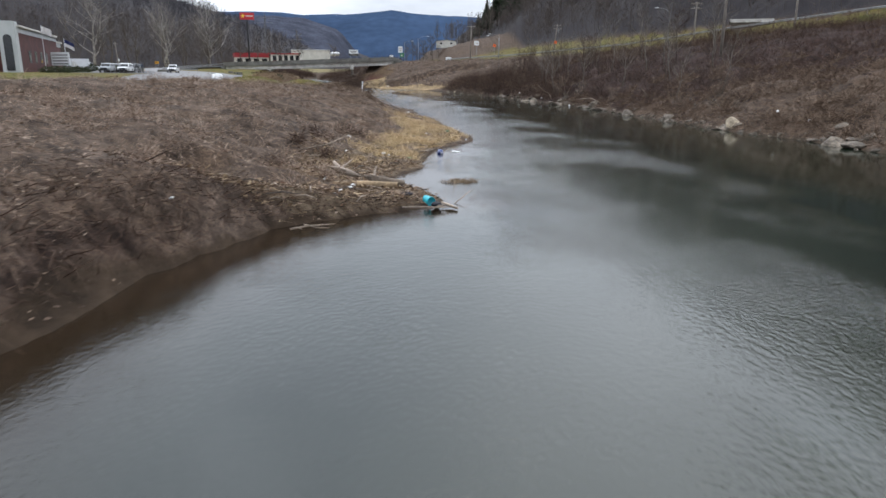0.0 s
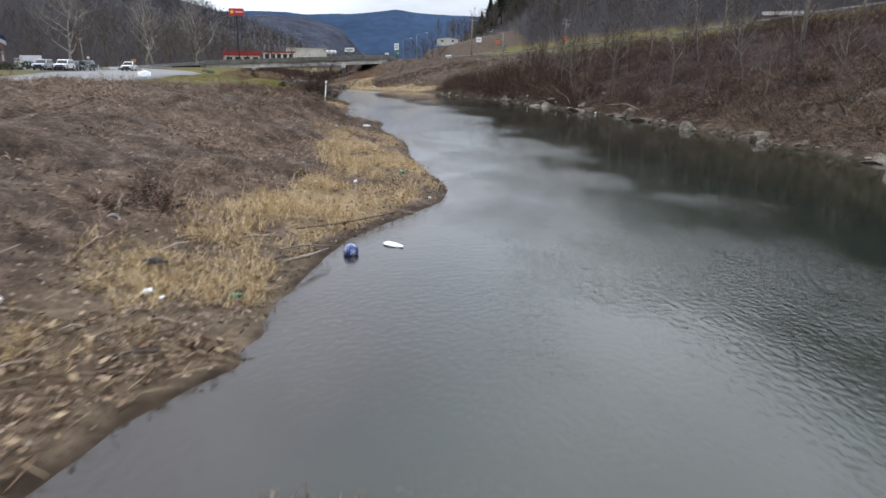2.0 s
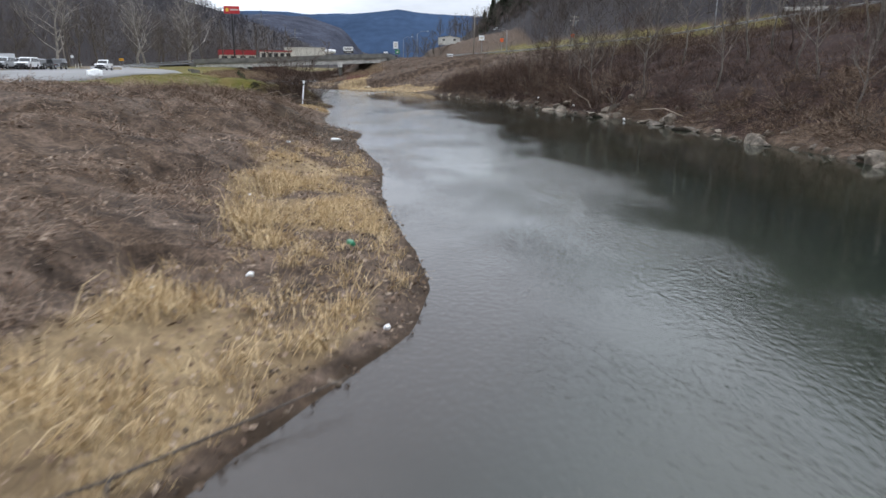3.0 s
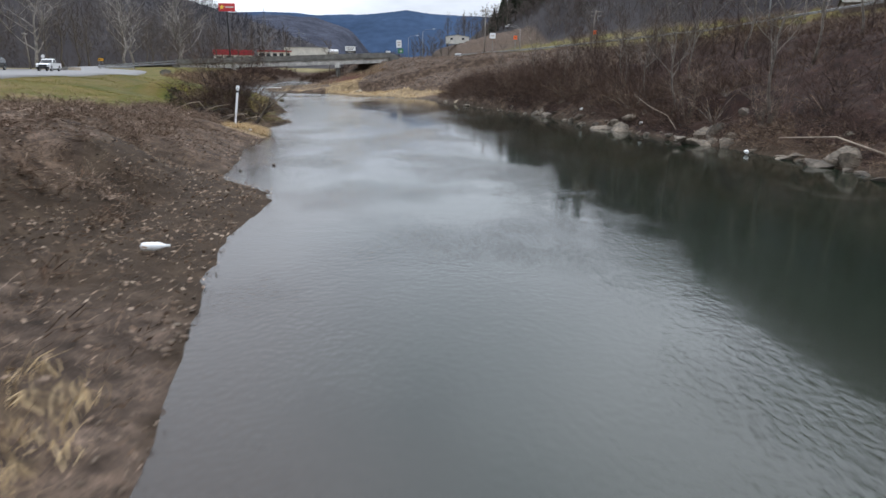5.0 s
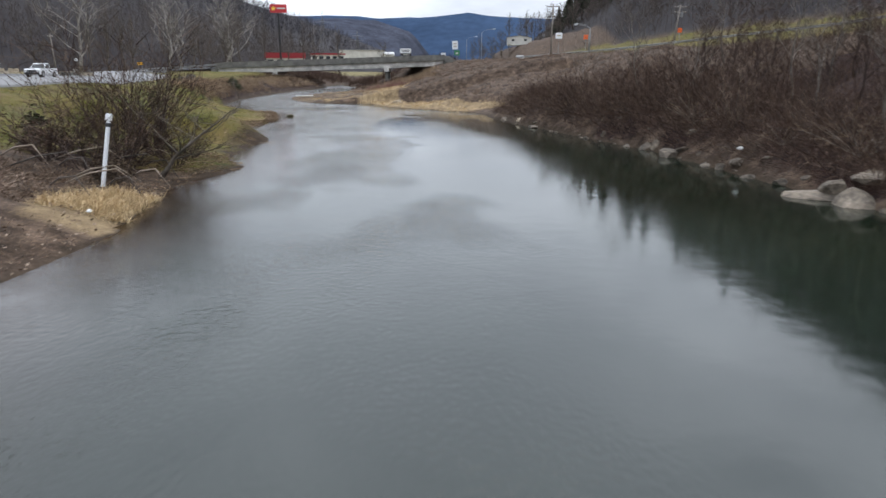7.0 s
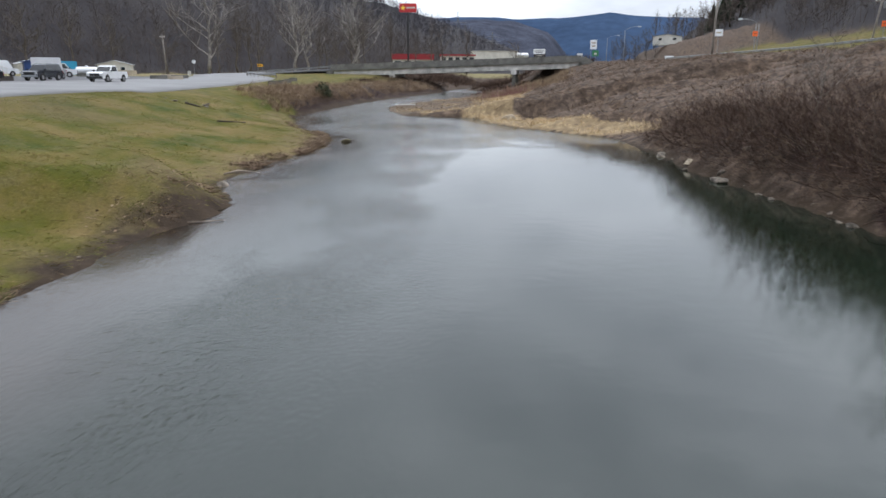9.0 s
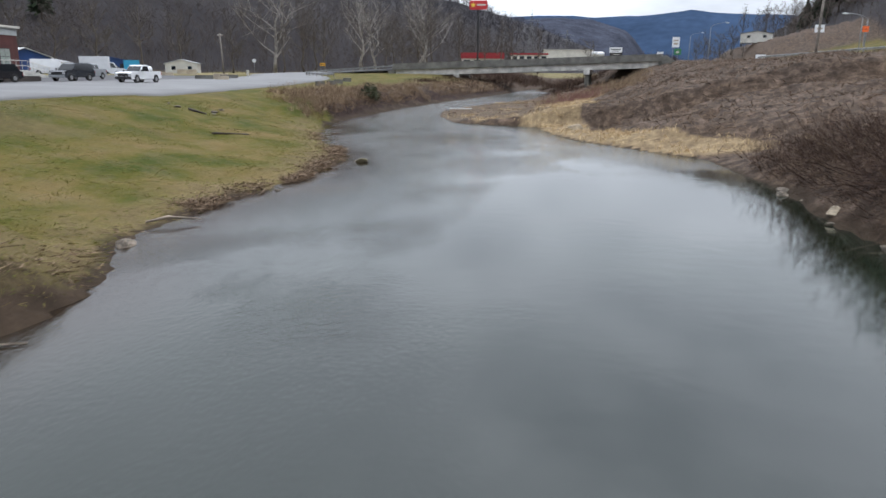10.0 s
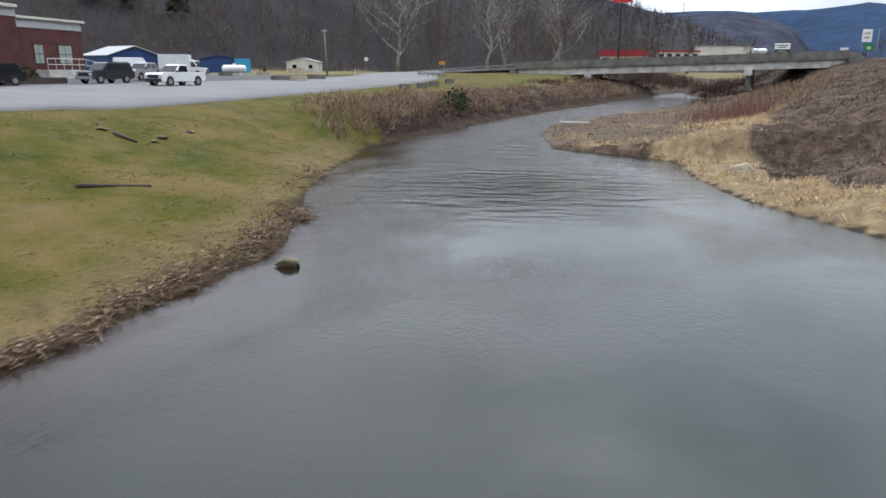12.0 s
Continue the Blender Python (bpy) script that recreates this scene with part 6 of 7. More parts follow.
def build_brick_house():
    root = empty("brick_building")
    tagged(root, "long dark red brick building with grey parapet bands", "building")
    part("wall", box(0, 8, -14, 0, -.6, 4.3, .01), BRICK, root, "dark red brick wall")
    part("wall", box(8.02, 43.6, -16, .35, -.6, 5.1, .01), BRICK, root, "dark red brick wall")
    part("parapet_band", box(-.05, 7.98, -14.05, .06, 4.303, 5.0, .02), GREY_TRIM, root, "pale grey stucco band")
    part("cornice", box(-.3, 7.97, -14.3, .35, 5.003, 5.25, .05), CREAM, root, "white cornice")
    part("parapet_band", box(8.0, 43.65, -16.05, .41, 5.103, 5.8, .02), GREY_TRIM, root, "pale grey stucco band")
    part("cornice", box(7.99, 43.7, -16.3, .7, 5.803, 6.1, .05), CREAM, root, "white cornice")
    for x0, x1 in ((1.5, 3.2), (5.0, 6.1)):
        window(root, x0, x1, 1.25, 2.95, 0)
        part("lintel", box(x0 - .15, x1 + .15, .0, .06, 2.95, 3.2, .01), BRICK, root)
    for k in range(6):
        x = 10.5 + k * 5
        window(root, x, x + 1.8, 1.25, 2.95, .35)
    # stone entrance portal with a tall arched niche
    bm = box(43.2, 45.4, -1.6, .36, -.6, 6.5, .05)
    part("portal", bm, GREY_TRIM, root, "grey stucco entrance portal")
    arch = bmesh.new()
    for sx, x in ((1, 45.4),):
        pts = [(-.5, .2), (.5, .2)] + [(.5 * math.cos(a * math.pi / 10), 4.3 + .5 * math.sin(a * math.pi / 10)) for a in range(11)]
        a = [arch.verts.new((x + .01, -.62 + u, v)) for u, v in pts]
        b = [arch.verts.new((x + .06, -.62 + u, v)) for u, v in pts]
        arch.faces.new(b)
        arch.faces.new(list(reversed(a)))
        for i in range(len(pts)):
            arch.faces.new((a[i], a[(i + 1) % len(pts)], b[(i + 1) % len(pts)], b[i]))
    bmesh.ops.recalc_face_normals(arch, faces=arch.faces)
    part("arched_window", arch, GLASS_DARK, root, "dark arched glass")
    # ramp with a white railing before the near wing
    part("ramp", prism([(-1, -.5), (7.5, -.5), (7.5, .75), (3, .75), (-1, .1)], lambda z: .7, bevel=.02), CONCRETE, root, "concrete ramp").matrix_basis = pose(0, 1.9, 0)
    for y in (2.55,):
        for off in (.45, .95):
            part("handrail", tube([(-1, y, .1 + off), (3, y, .75 + off), (7.5, y, .75 + off)], [.035, .035, .035], 6), CREAM, root, "white handrail")
        for k in range(10):
            x = -1 + 8.5 * k / 9
            z = .1 + .65 * min(1, max(0, (x + 1) / 4))
            part("baluster", tube([(x, y, z - .02), (x, y, z + .95)], [.025, .025], 5), CREAM, root)
    root.matrix_basis = pose(-72.8, 137.4, 2.75, 0, 0, math.degrees(math.atan2(-.934, .36)))


def leafy_shrub(name, label, x, y, rx, ry, h, mat, n=900, group="", turn=0, seed=1, leaf=(.14, .3)):
    rng = np.random.default_rng(seed)
    a, e = rng.uniform(0, 6.2832, n), np.arcsin(rng.uniform(-.2, 1, n))
    r = rng.uniform(.75, 1.08, n) * (1 + .15 * np.sin(a * 5 + seed))
    p = np.stack([np.cos(a) * np.cos(e) * rx * r, np.sin(a) * np.cos(e) * ry * r, np.maximum(.05, np.sin(e) * h * r)], 1)
    ob = mesh_object(name, *leaf_quads(rng, p, rng.uniform(*leaf, n)), mat)
    ob.matrix_basis = pose(x, y, gz(x, y) + .02, 0, 0, turn)
    return tagged(ob, label, "shrub", group)


build_brick_house()
isl = link("planting_bed_edge", box(-5, 5, -1.6, 1.6, -.2, .38, .06), MULCH)
isl.matrix_basis = pose(-55.2, 121.3, LOTZ(-55.2, 121.3), 0, 0, -66)
tagged(isl, "dark raised planting bed edge beside the building", "planter")
for i, (x, y) in enumerate(((-56.8, 119.8), (-56, 121.6), (-57.6, 117.8), (-55.6, 123.4))):
    s = leafy_shrub("clipped_shrub", "clipped dark evergreen shrub in a planting bed", x, y, .95, .95, .85, SHRUB_GREEN, 500, "shrubs by the brick building", seed=i + 3)
    s.location.z += .3
for i, (x, y) in enumerate(((-53.5, 104), (-54.5, 100.5), (-55.5, 108), (-52, 97), (-56.5, 111))):
    leafy_shrub("clipped_shrub", "low dark evergreen hedge shrub before the brick building", x, y, 2.0, 1.2, .75, SHRUB_GREEN, 700, "hedge shrubs", seed=i + 30)


def flagpole(x, y, h, cloth, label, drop):
    root = empty("flagpole")
    tagged(root, label, "flagpole")
    part("pole", tube([(0, 0, 0), (0, 0, h)], [.06, .035], 8), WHITE_PAINT, root)
    for k, c in enumerate(cloth):
        bm = bmesh.new()
        n = 7
        rows = []
        for j in range(2):
            rows.append([bm.verts.new((.06 + 1.3 * i / n, .12 * math.sin(i * 1.3), h - .15 - .55 * (k + j) - drop * (i / n) ** 1.3)) for i in range(n + 1)])
        for i in range(n):
            bm.faces.new((rows[0][i], rows[0][i + 1], rows[1][i + 1], rows[1][i]))
        r = bmesh.ops.solidify(bm, geom=list(bm.faces), thickness=.01)
        part("flag", bm, c, root, "limp cloth flag")
    root.matrix_basis = at(x, y, 20)


FLAG_DARK, FLAG_PALE = material("navy_flag_cloth", (0.03, 0.04, 0.13), 0.9, vary=0.1, bump=0), material("pale_flag_cloth", (0.6, 0.58, 0.57), 0.9, vary=0.1, bump=0)
flagpole(-62.5, 113, 7.0, (FLAG_PALE, FLAG_PALE), "tall white flagpole with a pale flag", .5)
flagpole(-60.5, 115.5, 5.2, (FLAG_DARK, FLAG_PALE), "white flagpole with a navy and white flag", .7)


def board_sign(x, y):
    root = empty("message_board")
    tagged(root, "white message board with grey lines on posts", "sign")
    for s in (-1.2, 1.2):
        part("post", box(s - .08, s + .08, -.08, .08, -.3, 2.6, .01), STEEL, root)
    part("panel", box(-1.6, 1.6, -.12, .12, 1.0, 2.9, .03), WHITE_PAINT, root)
    for k in range(4):
        part("text_bar", box(-1.4, 1.4, -.135, -.122, 1.15 + .43 * k, 1.28 + .43 * k), BLACK, root)
    root.matrix_basis = at(x, y, -15)


board_sign(-57.5, 108.2)


# ---- blue sheds, tank, far buildings ----
def gable(name, label, x, y, z, turn, w, d, eave, ridge, wall_mat, roof_mat, windows=0, category="building", over=.3, chimney=False):
    """A gabled house: w across the gable (x), d deep (y), gable wall facing -y."""
    root = empty(name)
    tagged(root, label, category)
    part("wall", prism([(-w / 2, -.8), (-w / 2, eave), (0, ridge), (w / 2, eave), (w / 2, -.8)], lambda q: d / 2), wall_mat, root)
    for s in (1, -1):
        e = .12
        part("roof", slab([(0, -d / 2 - over, ridge + .02), (s * (w / 2 + over), -d / 2 - over, eave - (ridge - eave) * over / (w / 2) + .02), (s * (w / 2 + over), d / 2 + over, eave - (ridge - eave) * over / (w / 2) + .02), (0, d / 2 + over, ridge + .02)], e * s), roof_mat, root)
    for k in range(windows):
        xx = -w / 2 + w * (k + .5) / windows
        win = part("window", box(xx - .5, xx + .5, -d / 2 - .05, -d / 2 + .02, eave * .35, eave * .75, .01), GLASS_DARK, root)
        part("sill", box(xx - .6, xx + .6, -d / 2 - .12, -d / 2, eave * .35 - .1, eave * .35 - .003), CREAM, win)
    part("door", box(w * .28, w * .28 + 1.0, -d / 2 - .04, -d / 2 + .02, -.7, 1.9, .01), BLACK if windows == 0 else CREAM, root)
    if chimney:
        part("chimney", box(w * .2, w * .2 + .7, -.35, .35, eave, ridge + 1.0, .02), BRICK, root)
    root.matrix_basis = pose(x, y, z, 0, 0, turn)
    return root


def flat_block(name, label, x, y, z, turn, w, d, h, wall_mat, trim_mat, bays=4, band=.7):
    root = empty(name)
    tagged(root, label, "building")
    part("wall", box(-w / 2, w / 2, -d / 2, d / 2, -1.5, h - band, .02), wall_mat, root)
    part("fascia", box(-w / 2 - .35, w / 2 + .35, -d / 2 - .35, d / 2 + .35, h - band + .003, h, .06), trim_mat, root)
    for k in range(bays):
        xx = -w / 2 + w * (k + .5) / bays
        win = part("window", box(xx - w / bays * .32, xx + w / bays * .32, -d / 2 - .05, -d / 2 + .03, .6, h - band - .5, .02), GLASS_DARK, root)
        part("sill", box(xx - w / bays * .36, xx + w / bays * .36, -d / 2 - .12, -d / 2 - .003, .48, .597), trim_mat, win)
    root.matrix_basis = pose(x, y, z, 0, 0, turn)
    return root


WHITE_ROOF = material("white_metal_roof", (0.42, 0.43, 0.44), 0.4, vary=0.06, scale=0.4, fine=6, bump=0.03)
gable("blue_shed", "large blue sheet-metal shed with a white roof", -119, 170, 2.9, 83, 9, 9.5, 2.7, 4.2, BLUE_METAL, WHITE_ROOF)
gable("blue_shed", "small blue metal shed with a bright blue end", -116, 188, 2.9, 50, 7, 6, 2.4, 3.1, BLUE_METAL, BLUE_METAL)
tk = link("sales_cabin", box(-1.4, 1.4, -1.5, 1.5, -.4, 2.6, .04), CYAN)
tk.matrix_basis = pose(-111.5, 189.5, 2.9, 0, 0, 50)
tagged(tk, "small bright blue cabin beside the sheds", "cabin")


def propane(x, y, z, turn, ln, r):
    root = empty("propane_tank")
    tagged(root, "long white cylindrical gas tank on saddles", "tank")
    n = 6
    prof = [(-ln / 2 + r * (1 - math.cos(a * math.pi / 2 / n)) * .8, r * math.sin(a * math.pi / 2 / n) + .01) for a in range(n + 1)]
    pts = prof + [(-p, q) for p, q in reversed(prof)]
    part("vessel", tube([(p, 0, r + .35) for p, q in pts], [q for p, q in pts], 20), WHITE_PAINT, root, smooth=True)
    for s in (-.3, .3):
        part("saddle", box(s * ln - .15, s * ln + .15, -r * .7, r * .7, -.2, .5, .02), CONCRETE, root)
    part("dome", tube([(0, 0, 2 * r + .3), (0, 0, 2 * r + .55)], [.22, .2], 12), WHITE_PAINT, root)
    root.matrix_basis = pose(x, y, z, 0, 0, turn)


propane(-82.5, 163.5, LOTZ(-82.5, 163.5), 50, 3.2, .5)
propane(-61.8, 383.5, 10.1, 12, 13.5, 1.0)
flat_block("restaurant", "cream restaurant with a bright red mansard roof", -84.8, 318, 5.5, 20, 14, 10, 4.7, CREAM, RED_ROOF, 4, 1.9)
flat_block("fuel_station", "white filling station with a thin red fascia", -74.5, 340, 6.6, 17, 13, 8, 4.0, CREAM, RED_ROOF, 5, .55)
gable("warehouse", "large cream metal warehouse with a low roof", -72, 393, 8, 100, 26, 20, 5.2, 5.6, CREAM, WHITE_ROOF)
gable("white_house", "long white two-storey house on the green slope", 1.4, 327, gz(1.4, 327) + .6, 0, 9, 7, 1.9, 2.6, CREAM, SHINGLE, 2)
for hx, hy, ht, hw in ((-158, 208, 30, 9), (-150, 217, 60, 7), (-136, 230, 35, 8)):
    gable("cottage", "small pale cottage among trees at the woods' edge", hx, hy, gz(hx, hy), ht, hw, 6, 2.3, 3.3, CREAM, WHITE_ROOF, 2)
gable("hillside_house", "pale gabled house among trees on the hill", 58.5, 346, gz(58.5, 346), 20, 10, 8, 5, 8.4, TAN_BLOCK, SHINGLE, 3, chimney=True)
gable("barn", "low grey barn with a shallow roof on the slope", 69, 163, gz(69, 163) - 1.0, 70, 5.5, 8.5, 1.7, 2.5, BARK, DARK_CONCRETE)


# ---- signs, poles, lamps ----
def tall_sign():
    root = empty("pylon_sign")
    tagged(root, "red roadside sign with yellow star on a tall pole", "sign")
    part("pole", tube([(0, 0, -1), (0, 0, 19)], [.35, .28], 12), BLACK, root, "dark steel pole")
    panel = part("panel", box(-2.9, 2.9, -.35, .35, 18.9, 21.7, .12), RED, root)
    bm = bmesh.new()
    ring = [(math.sin(k * math.pi / 5) * (.95 if k % 2 == 0 else .42) - 1.7, math.cos(k * math.pi / 5) * (.95 if k % 2 == 0 else .42) + 20.3) for k in range(10)]
    a, b = [bm.verts.new((u, -.36, v)) for u, v in ring], [bm.verts.new((u, -.4, v)) for u, v in ring]
    bm.faces.new(a)
    bm.faces.new(b)
    for k in range(10):
        bm.faces.new((a[k], a[(k + 1) % 10], b[(k + 1) % 10], b[k]))
    bmesh.ops.recalc_face_normals(bm, faces=bm.faces)
    part("star", bm, GOLD, panel, "yellow star shape")
    part("bar", box(-.5, 2.4, -.39, -.352, 20.1, 20.6, .01), CREAM, panel, "pale bar for lettering")
    root.matrix_basis = pose(-82.7, 307.5, 4.6, 0, 0, 14)


def post_sign(name, label, x, y, w, h, z0, mat, bars=(), turn=0, posts=1, bar_mat=BLACK, base=None, post_mat=STEEL):
    root = empty(name)
    tagged(root, label, "sign")
    for k in range(posts):
        px = 0 if posts == 1 else (k - .5) * w * .7
        part("post", tube([(px, .04, -.4), (px, .04, z0 + h)], [.05, .05], 6), post_mat, root)
    p = part("panel", box(-w / 2, w / 2, -.04, 0, z0, z0 + h, .015), mat, root)
    for (u0, u1, v0, v1) in bars:
        part("bar", box(-w / 2 + w * u0, -w / 2 + w * u1, -.052, -.041, z0 + h * v0, z0 + h * v1), bar_mat, p)
    root.matrix_basis = at(x, y, turn) if base is None else pose(x, y, base, 0, 0, turn)
    return root


tall_sign()
post_sign("arrow_sign", "yellow warning sign with a black arrow bar", -88.4, 222, 1.2, .6, 1.75, YELLOW, ((.12, .88, .4, .6), (.12, .3, .25, .75)), 25, 2, base=3.1)
post_sign("billboard", "white roadside board with dark lettering bars", -39.3, 316.5, 3.9, 1.6, 4.8, WHITE_PAINT, ((.1, .9, .55, .7), (.2, .8, .25, .38)), 5, 2, base=5.3)
post_sign("billboard", "black lower panel under a white roadside board", -39.3, 317.2, 3.9, .9, 3.85, BLACK, ((.25, .75, .35, .6),), 5, 2, bar_mat=CREAM, base=5.3)
post_sign("route_sign", "white route sign with grey bars on a post", -13.6, 230, 1.35, 1.9, 3.0, WHITE_PAINT, ((.2, .8, .6, .75), (.25, .75, .25, .45)), 2, 2, bar_mat=TAN_BLOCK, base=5.6)
post_sign("guide_sign", "small green sign on a dark post", -13.1, 229.5, 1.3, 1.15, 1.6, GREEN_SIGN, ((.3, .7, .25, .6),), 2, 1, bar_mat=CREAM, base=5.6)
post_sign("white_board", "small white board beside the highway", -16.8, 234, 1.2, .9, 1.5, WHITE_PAINT, ((.2, .8, .3, .5),), 0, 1, bar_mat=TAN_BLOCK, base=5.5)
post_sign("yard_sign", "low white board in the grass", 1.8, 238, 1.8, .9, .3, WHITE_PAINT, (), 0, 2, base=6.2)
post_sign("road_work_sign", "orange diamond road-work sign on a stand", 14.3, 201, .8, .8, 1.5, ORANGE, ((.2, .8, .45, .55),), 10, 1, base=8.0)
post_sign("road_work_sign", "orange road-work sign beside the highway", 29.5, 190, .75, .75, 1.5, ORANGE, ((.2, .8, .45, .55),), 15, 1, base=8.6)
post_sign("white_board", "white sign board high on the verge", 10.5, 226, 1.5, 1.3, 4.2, WHITE_PAINT, ((.2, .8, .4, .6),), 5, 1, bar_mat=TAN_BLOCK, base=6.6)

rsg = empty("round_sign")
tagged(rsg, "round white traffic sign on a thin post", "sign")
part("post", tube([(0, .04, -.3), (0, .04, 2.9)], [.04, .04], 6), STEEL, rsg)
part("disc", disc(.38, .03, 20, .005), WHITE_PAINT, rsg).matrix_basis = pose(0, 0, 2.6)
rsg.matrix_basis = at(-90.4, 200.3, 35)


def pole(name, label, x, y, h, r, lean=(0, 0), arms=1, base=None, arm_len=1.1, transformer=False):
    root = empty(name)
    tagged(root, label, "utility pole")
    part("shaft", tube([(0, 0, -.5), (lean[0] * .5, lean[1] * .5, h * .5), (lean[0], lean[1], h)], [r, r * .85, r * .7], 9), WOODPOLE, root, smooth=True)
    for k in range(arms):
        z = h - .4 - .9 * k
        part("cross_arm", box(lean[0] - arm_len, lean[0] + arm_len, lean[1] - .06, lean[1] + .06, z - .06, z + .06, .01), WOODPOLE, root)
        for s in (-.85, -.4, .4, .85):
            part("insulator", tube([(lean[0] + s * arm_len, lean[1], z + .06), (lean[0] + s * arm_len, lean[1], z + .22)], [.05, .035], 6), CREAM, root)
    if transformer:
        part("transformer", tube([(lean[0] + .35, lean[1], h - 2.2), (lean[0] + .35, lean[1], h - 1.3)], [.22, .22], 10), STEEL, root)
    root.matrix_basis = at(x, y, 0) if base is None else pose(x, y, base)


def street_lamp(x, y, h, reach, base, turn):
    root = empty("street_lamp")
    tagged(root, "grey cobra-head street lamp beside the highway", "street lamp", "highway lamps")
    part("column", tube([(0, 0, -.4), (0, 0, h * .5), (0, 0, h - .8)], [.11, .09, .07], 8), STEEL, root, smooth=True)
    part("arm", tube([(0, 0, h - .85), (-reach * .3, 0, h - .25), (-reach * .7, 0, h), (-reach, 0, h + .05)], [.05, .045, .04, .035], 6), STEEL, root, smooth=True)
    part("lamp_head", tube([(-reach + .15, 0, h + .05), (-reach - .2, 0, h + .02), (-reach - .65, 0, h)], [.08, .14, .06], 8), GREY_TRIM, root, smooth=True)
    root.matrix_basis = pose(x, y, base, 0, 0, turn)


pole("utility_pole", "leaning grey wooden utility pole with a short arm", -81.5, 180.5, 6.9, .15, (-.35, 0), 1, arm_len=.55)
pole("utility_pole", "weathered wooden utility pole among the brush", 25.2, 65.4, 9, .15, (.1, .1), 1)
pole("utility_pole", "weathered wooden utility pole by the guardrail", 46.6, 96.5, 9, .15, (0, 0), 1)
pole("utility_pole", "weathered wooden utility pole on the slope", 50.5, 146, 9, .16, (0, 0), 2)
pole("utility_pole", "leaning wooden utility pole with cross arms and transformer", 30.5, 200, 8, .16, (.9, 0), 2, transformer=True)
pole("utility_pole", "tall wooden utility pole beside the highway", 6.8, 180, 8.5, .16, (.15, 0), 1, base=5.6)
street_lamp(44.5, 143.5, 7.6, 2.6, 7.6, 10)
street_lamp(18.6, 240, 8.6, 3.0, 6.3, 5)
street_lamp(17, 221, 7, 3.2, 6.4, 12)
street_lamp(-9, 262, 9.5, 3.2, 5.5, 180)
street_lamp(-16, 300, 9.5, 3.0, 5.4, 180)


def lattice(x, y, z, h, w):
    """A far steel power pylon: four legs, bracing and two cross arms."""
    root = empty("power_pylon")
    tagged(root, "grey lattice power pylon far behind the bridge", "pylon", "power pylons")
    for sx in (-1, 1):
        for sy in (-1, 1):
            part("leg", tube([(sx * w, sy * w, 0), (sx * w * .3, sy * w * .3, h * .7), (sx * .2, sy * .2, h)], [.1, .08, .06], 4), DARK_CONCRETE, root)
    for k in range(6):
        f0, f1 = k / 7, (k + 1) / 7
        a, b = w * (1 - .97 * f0), w * (1 - .97 * f1)
        part("brace", tube([(-a, -a, f0 * h), (b, -b, f1 * h)], [.05, .05], 4), DARK_CONCRETE, root)
        part("brace", tube([(a, -a, f0 * h), (-b, -b, f1 * h)], [.05, .05], 4), DARK_CONCRETE, root)
    for f, l in ((.74, 6), (.86, 5)):
        part("cross_arm", tube([(-l, 0, f * h), (0, 0, f * h + .8), (l, 0, f * h)], [.08, .2, .08], 4), STEEL, root)
    root.matrix_basis = pose(x, y, z)


lattice(-137, 560, gz(-137, 560), 30, 2.2)
lattice(-118, 585, gz(-118, 585), 27, 2.0)


# ---- concrete blocks and car-park furniture ----
def block(name, label, x, y, w, d, h, turn, group, mat=CONCRETE):
    ob = link(name, box(-w / 2, w / 2, -d / 2, d / 2, -.15, h, .05), mat)
    ob.matrix_basis = pose(x, y, gz(x, y) + .02, 0, 0, turn)
    return tagged(ob, label, "concrete block", group)


for x, y in ((-42.2, 148.6), (-43.4, 152.8), (-45.3, 157.4), (-49.1, 165.9)):
    block("concrete_block", "weathered grey concrete block at the lawn's edge", x, y, 1.05, .6, .45, 35, "blocks along the road edge", DARK_CONCRETE)
for i, (x, y) in enumerate(((-58.5, 149.5), (-56.3, 149.8), (-61.5, 157.5), (-70, 166), (-80, 160), (-84, 170))):
    block("concrete_barrier", "squat grey concrete barrier in the car park", x, y, (2.0, 1.7, 2.1)[i % 3], .6, .5, 40 + i * 7, "barriers in the car park", (DARK_CONCRETE, TAN_BLOCK)[i % 2])
for i, (x, y) in enumerate(((-104, 195), (-97, 190), (-110, 203))):
    block("stone_bench", "pale block wall piece behind the car park", x, y, 1.8, .8, .9, 40, "pale block pieces", TAN_BLOCK)
for i in range(3):
    ob = link("bollard", tube([(0, 0, -.2), (0, 0, .95), (0, 0, 1.0)], [.08, .08, .05], 8), CREAM)
    ob.matrix_basis = at(-81.6 - i * 1.6, 187.1 + i * 1.8)
    tagged(ob, "white marker bollard at the road's edge", "bollard", "white bollards")


# ---- stones ----
def stone_mesh(seed, flat=.65):
    bm = bmesh.new()
    bmesh.ops.create_icosphere(bm, subdivisions=2, radius=.5)
    rng = np.random.default_rng(seed)
    cuts = [(Vector(rng.normal(size=3)).normalized(), rng.uniform(.19, .36)) for _ in range(12)]
    for v in bm.verts:
        for nrm, d in cuts:
            k = v.co.dot(nrm)
            if k > d:
                v.co -= nrm * (k - d) * .92
        v.co += noise.noise_vector(v.co * 3 + Vector((seed, 0, 0))) * .035
        v.co.z *= flat
    me = bpy.data.meshes.new("stone")
    bm.to_mesh(me)
    bm.free()
    me.materials.append(ROCK)
    return me


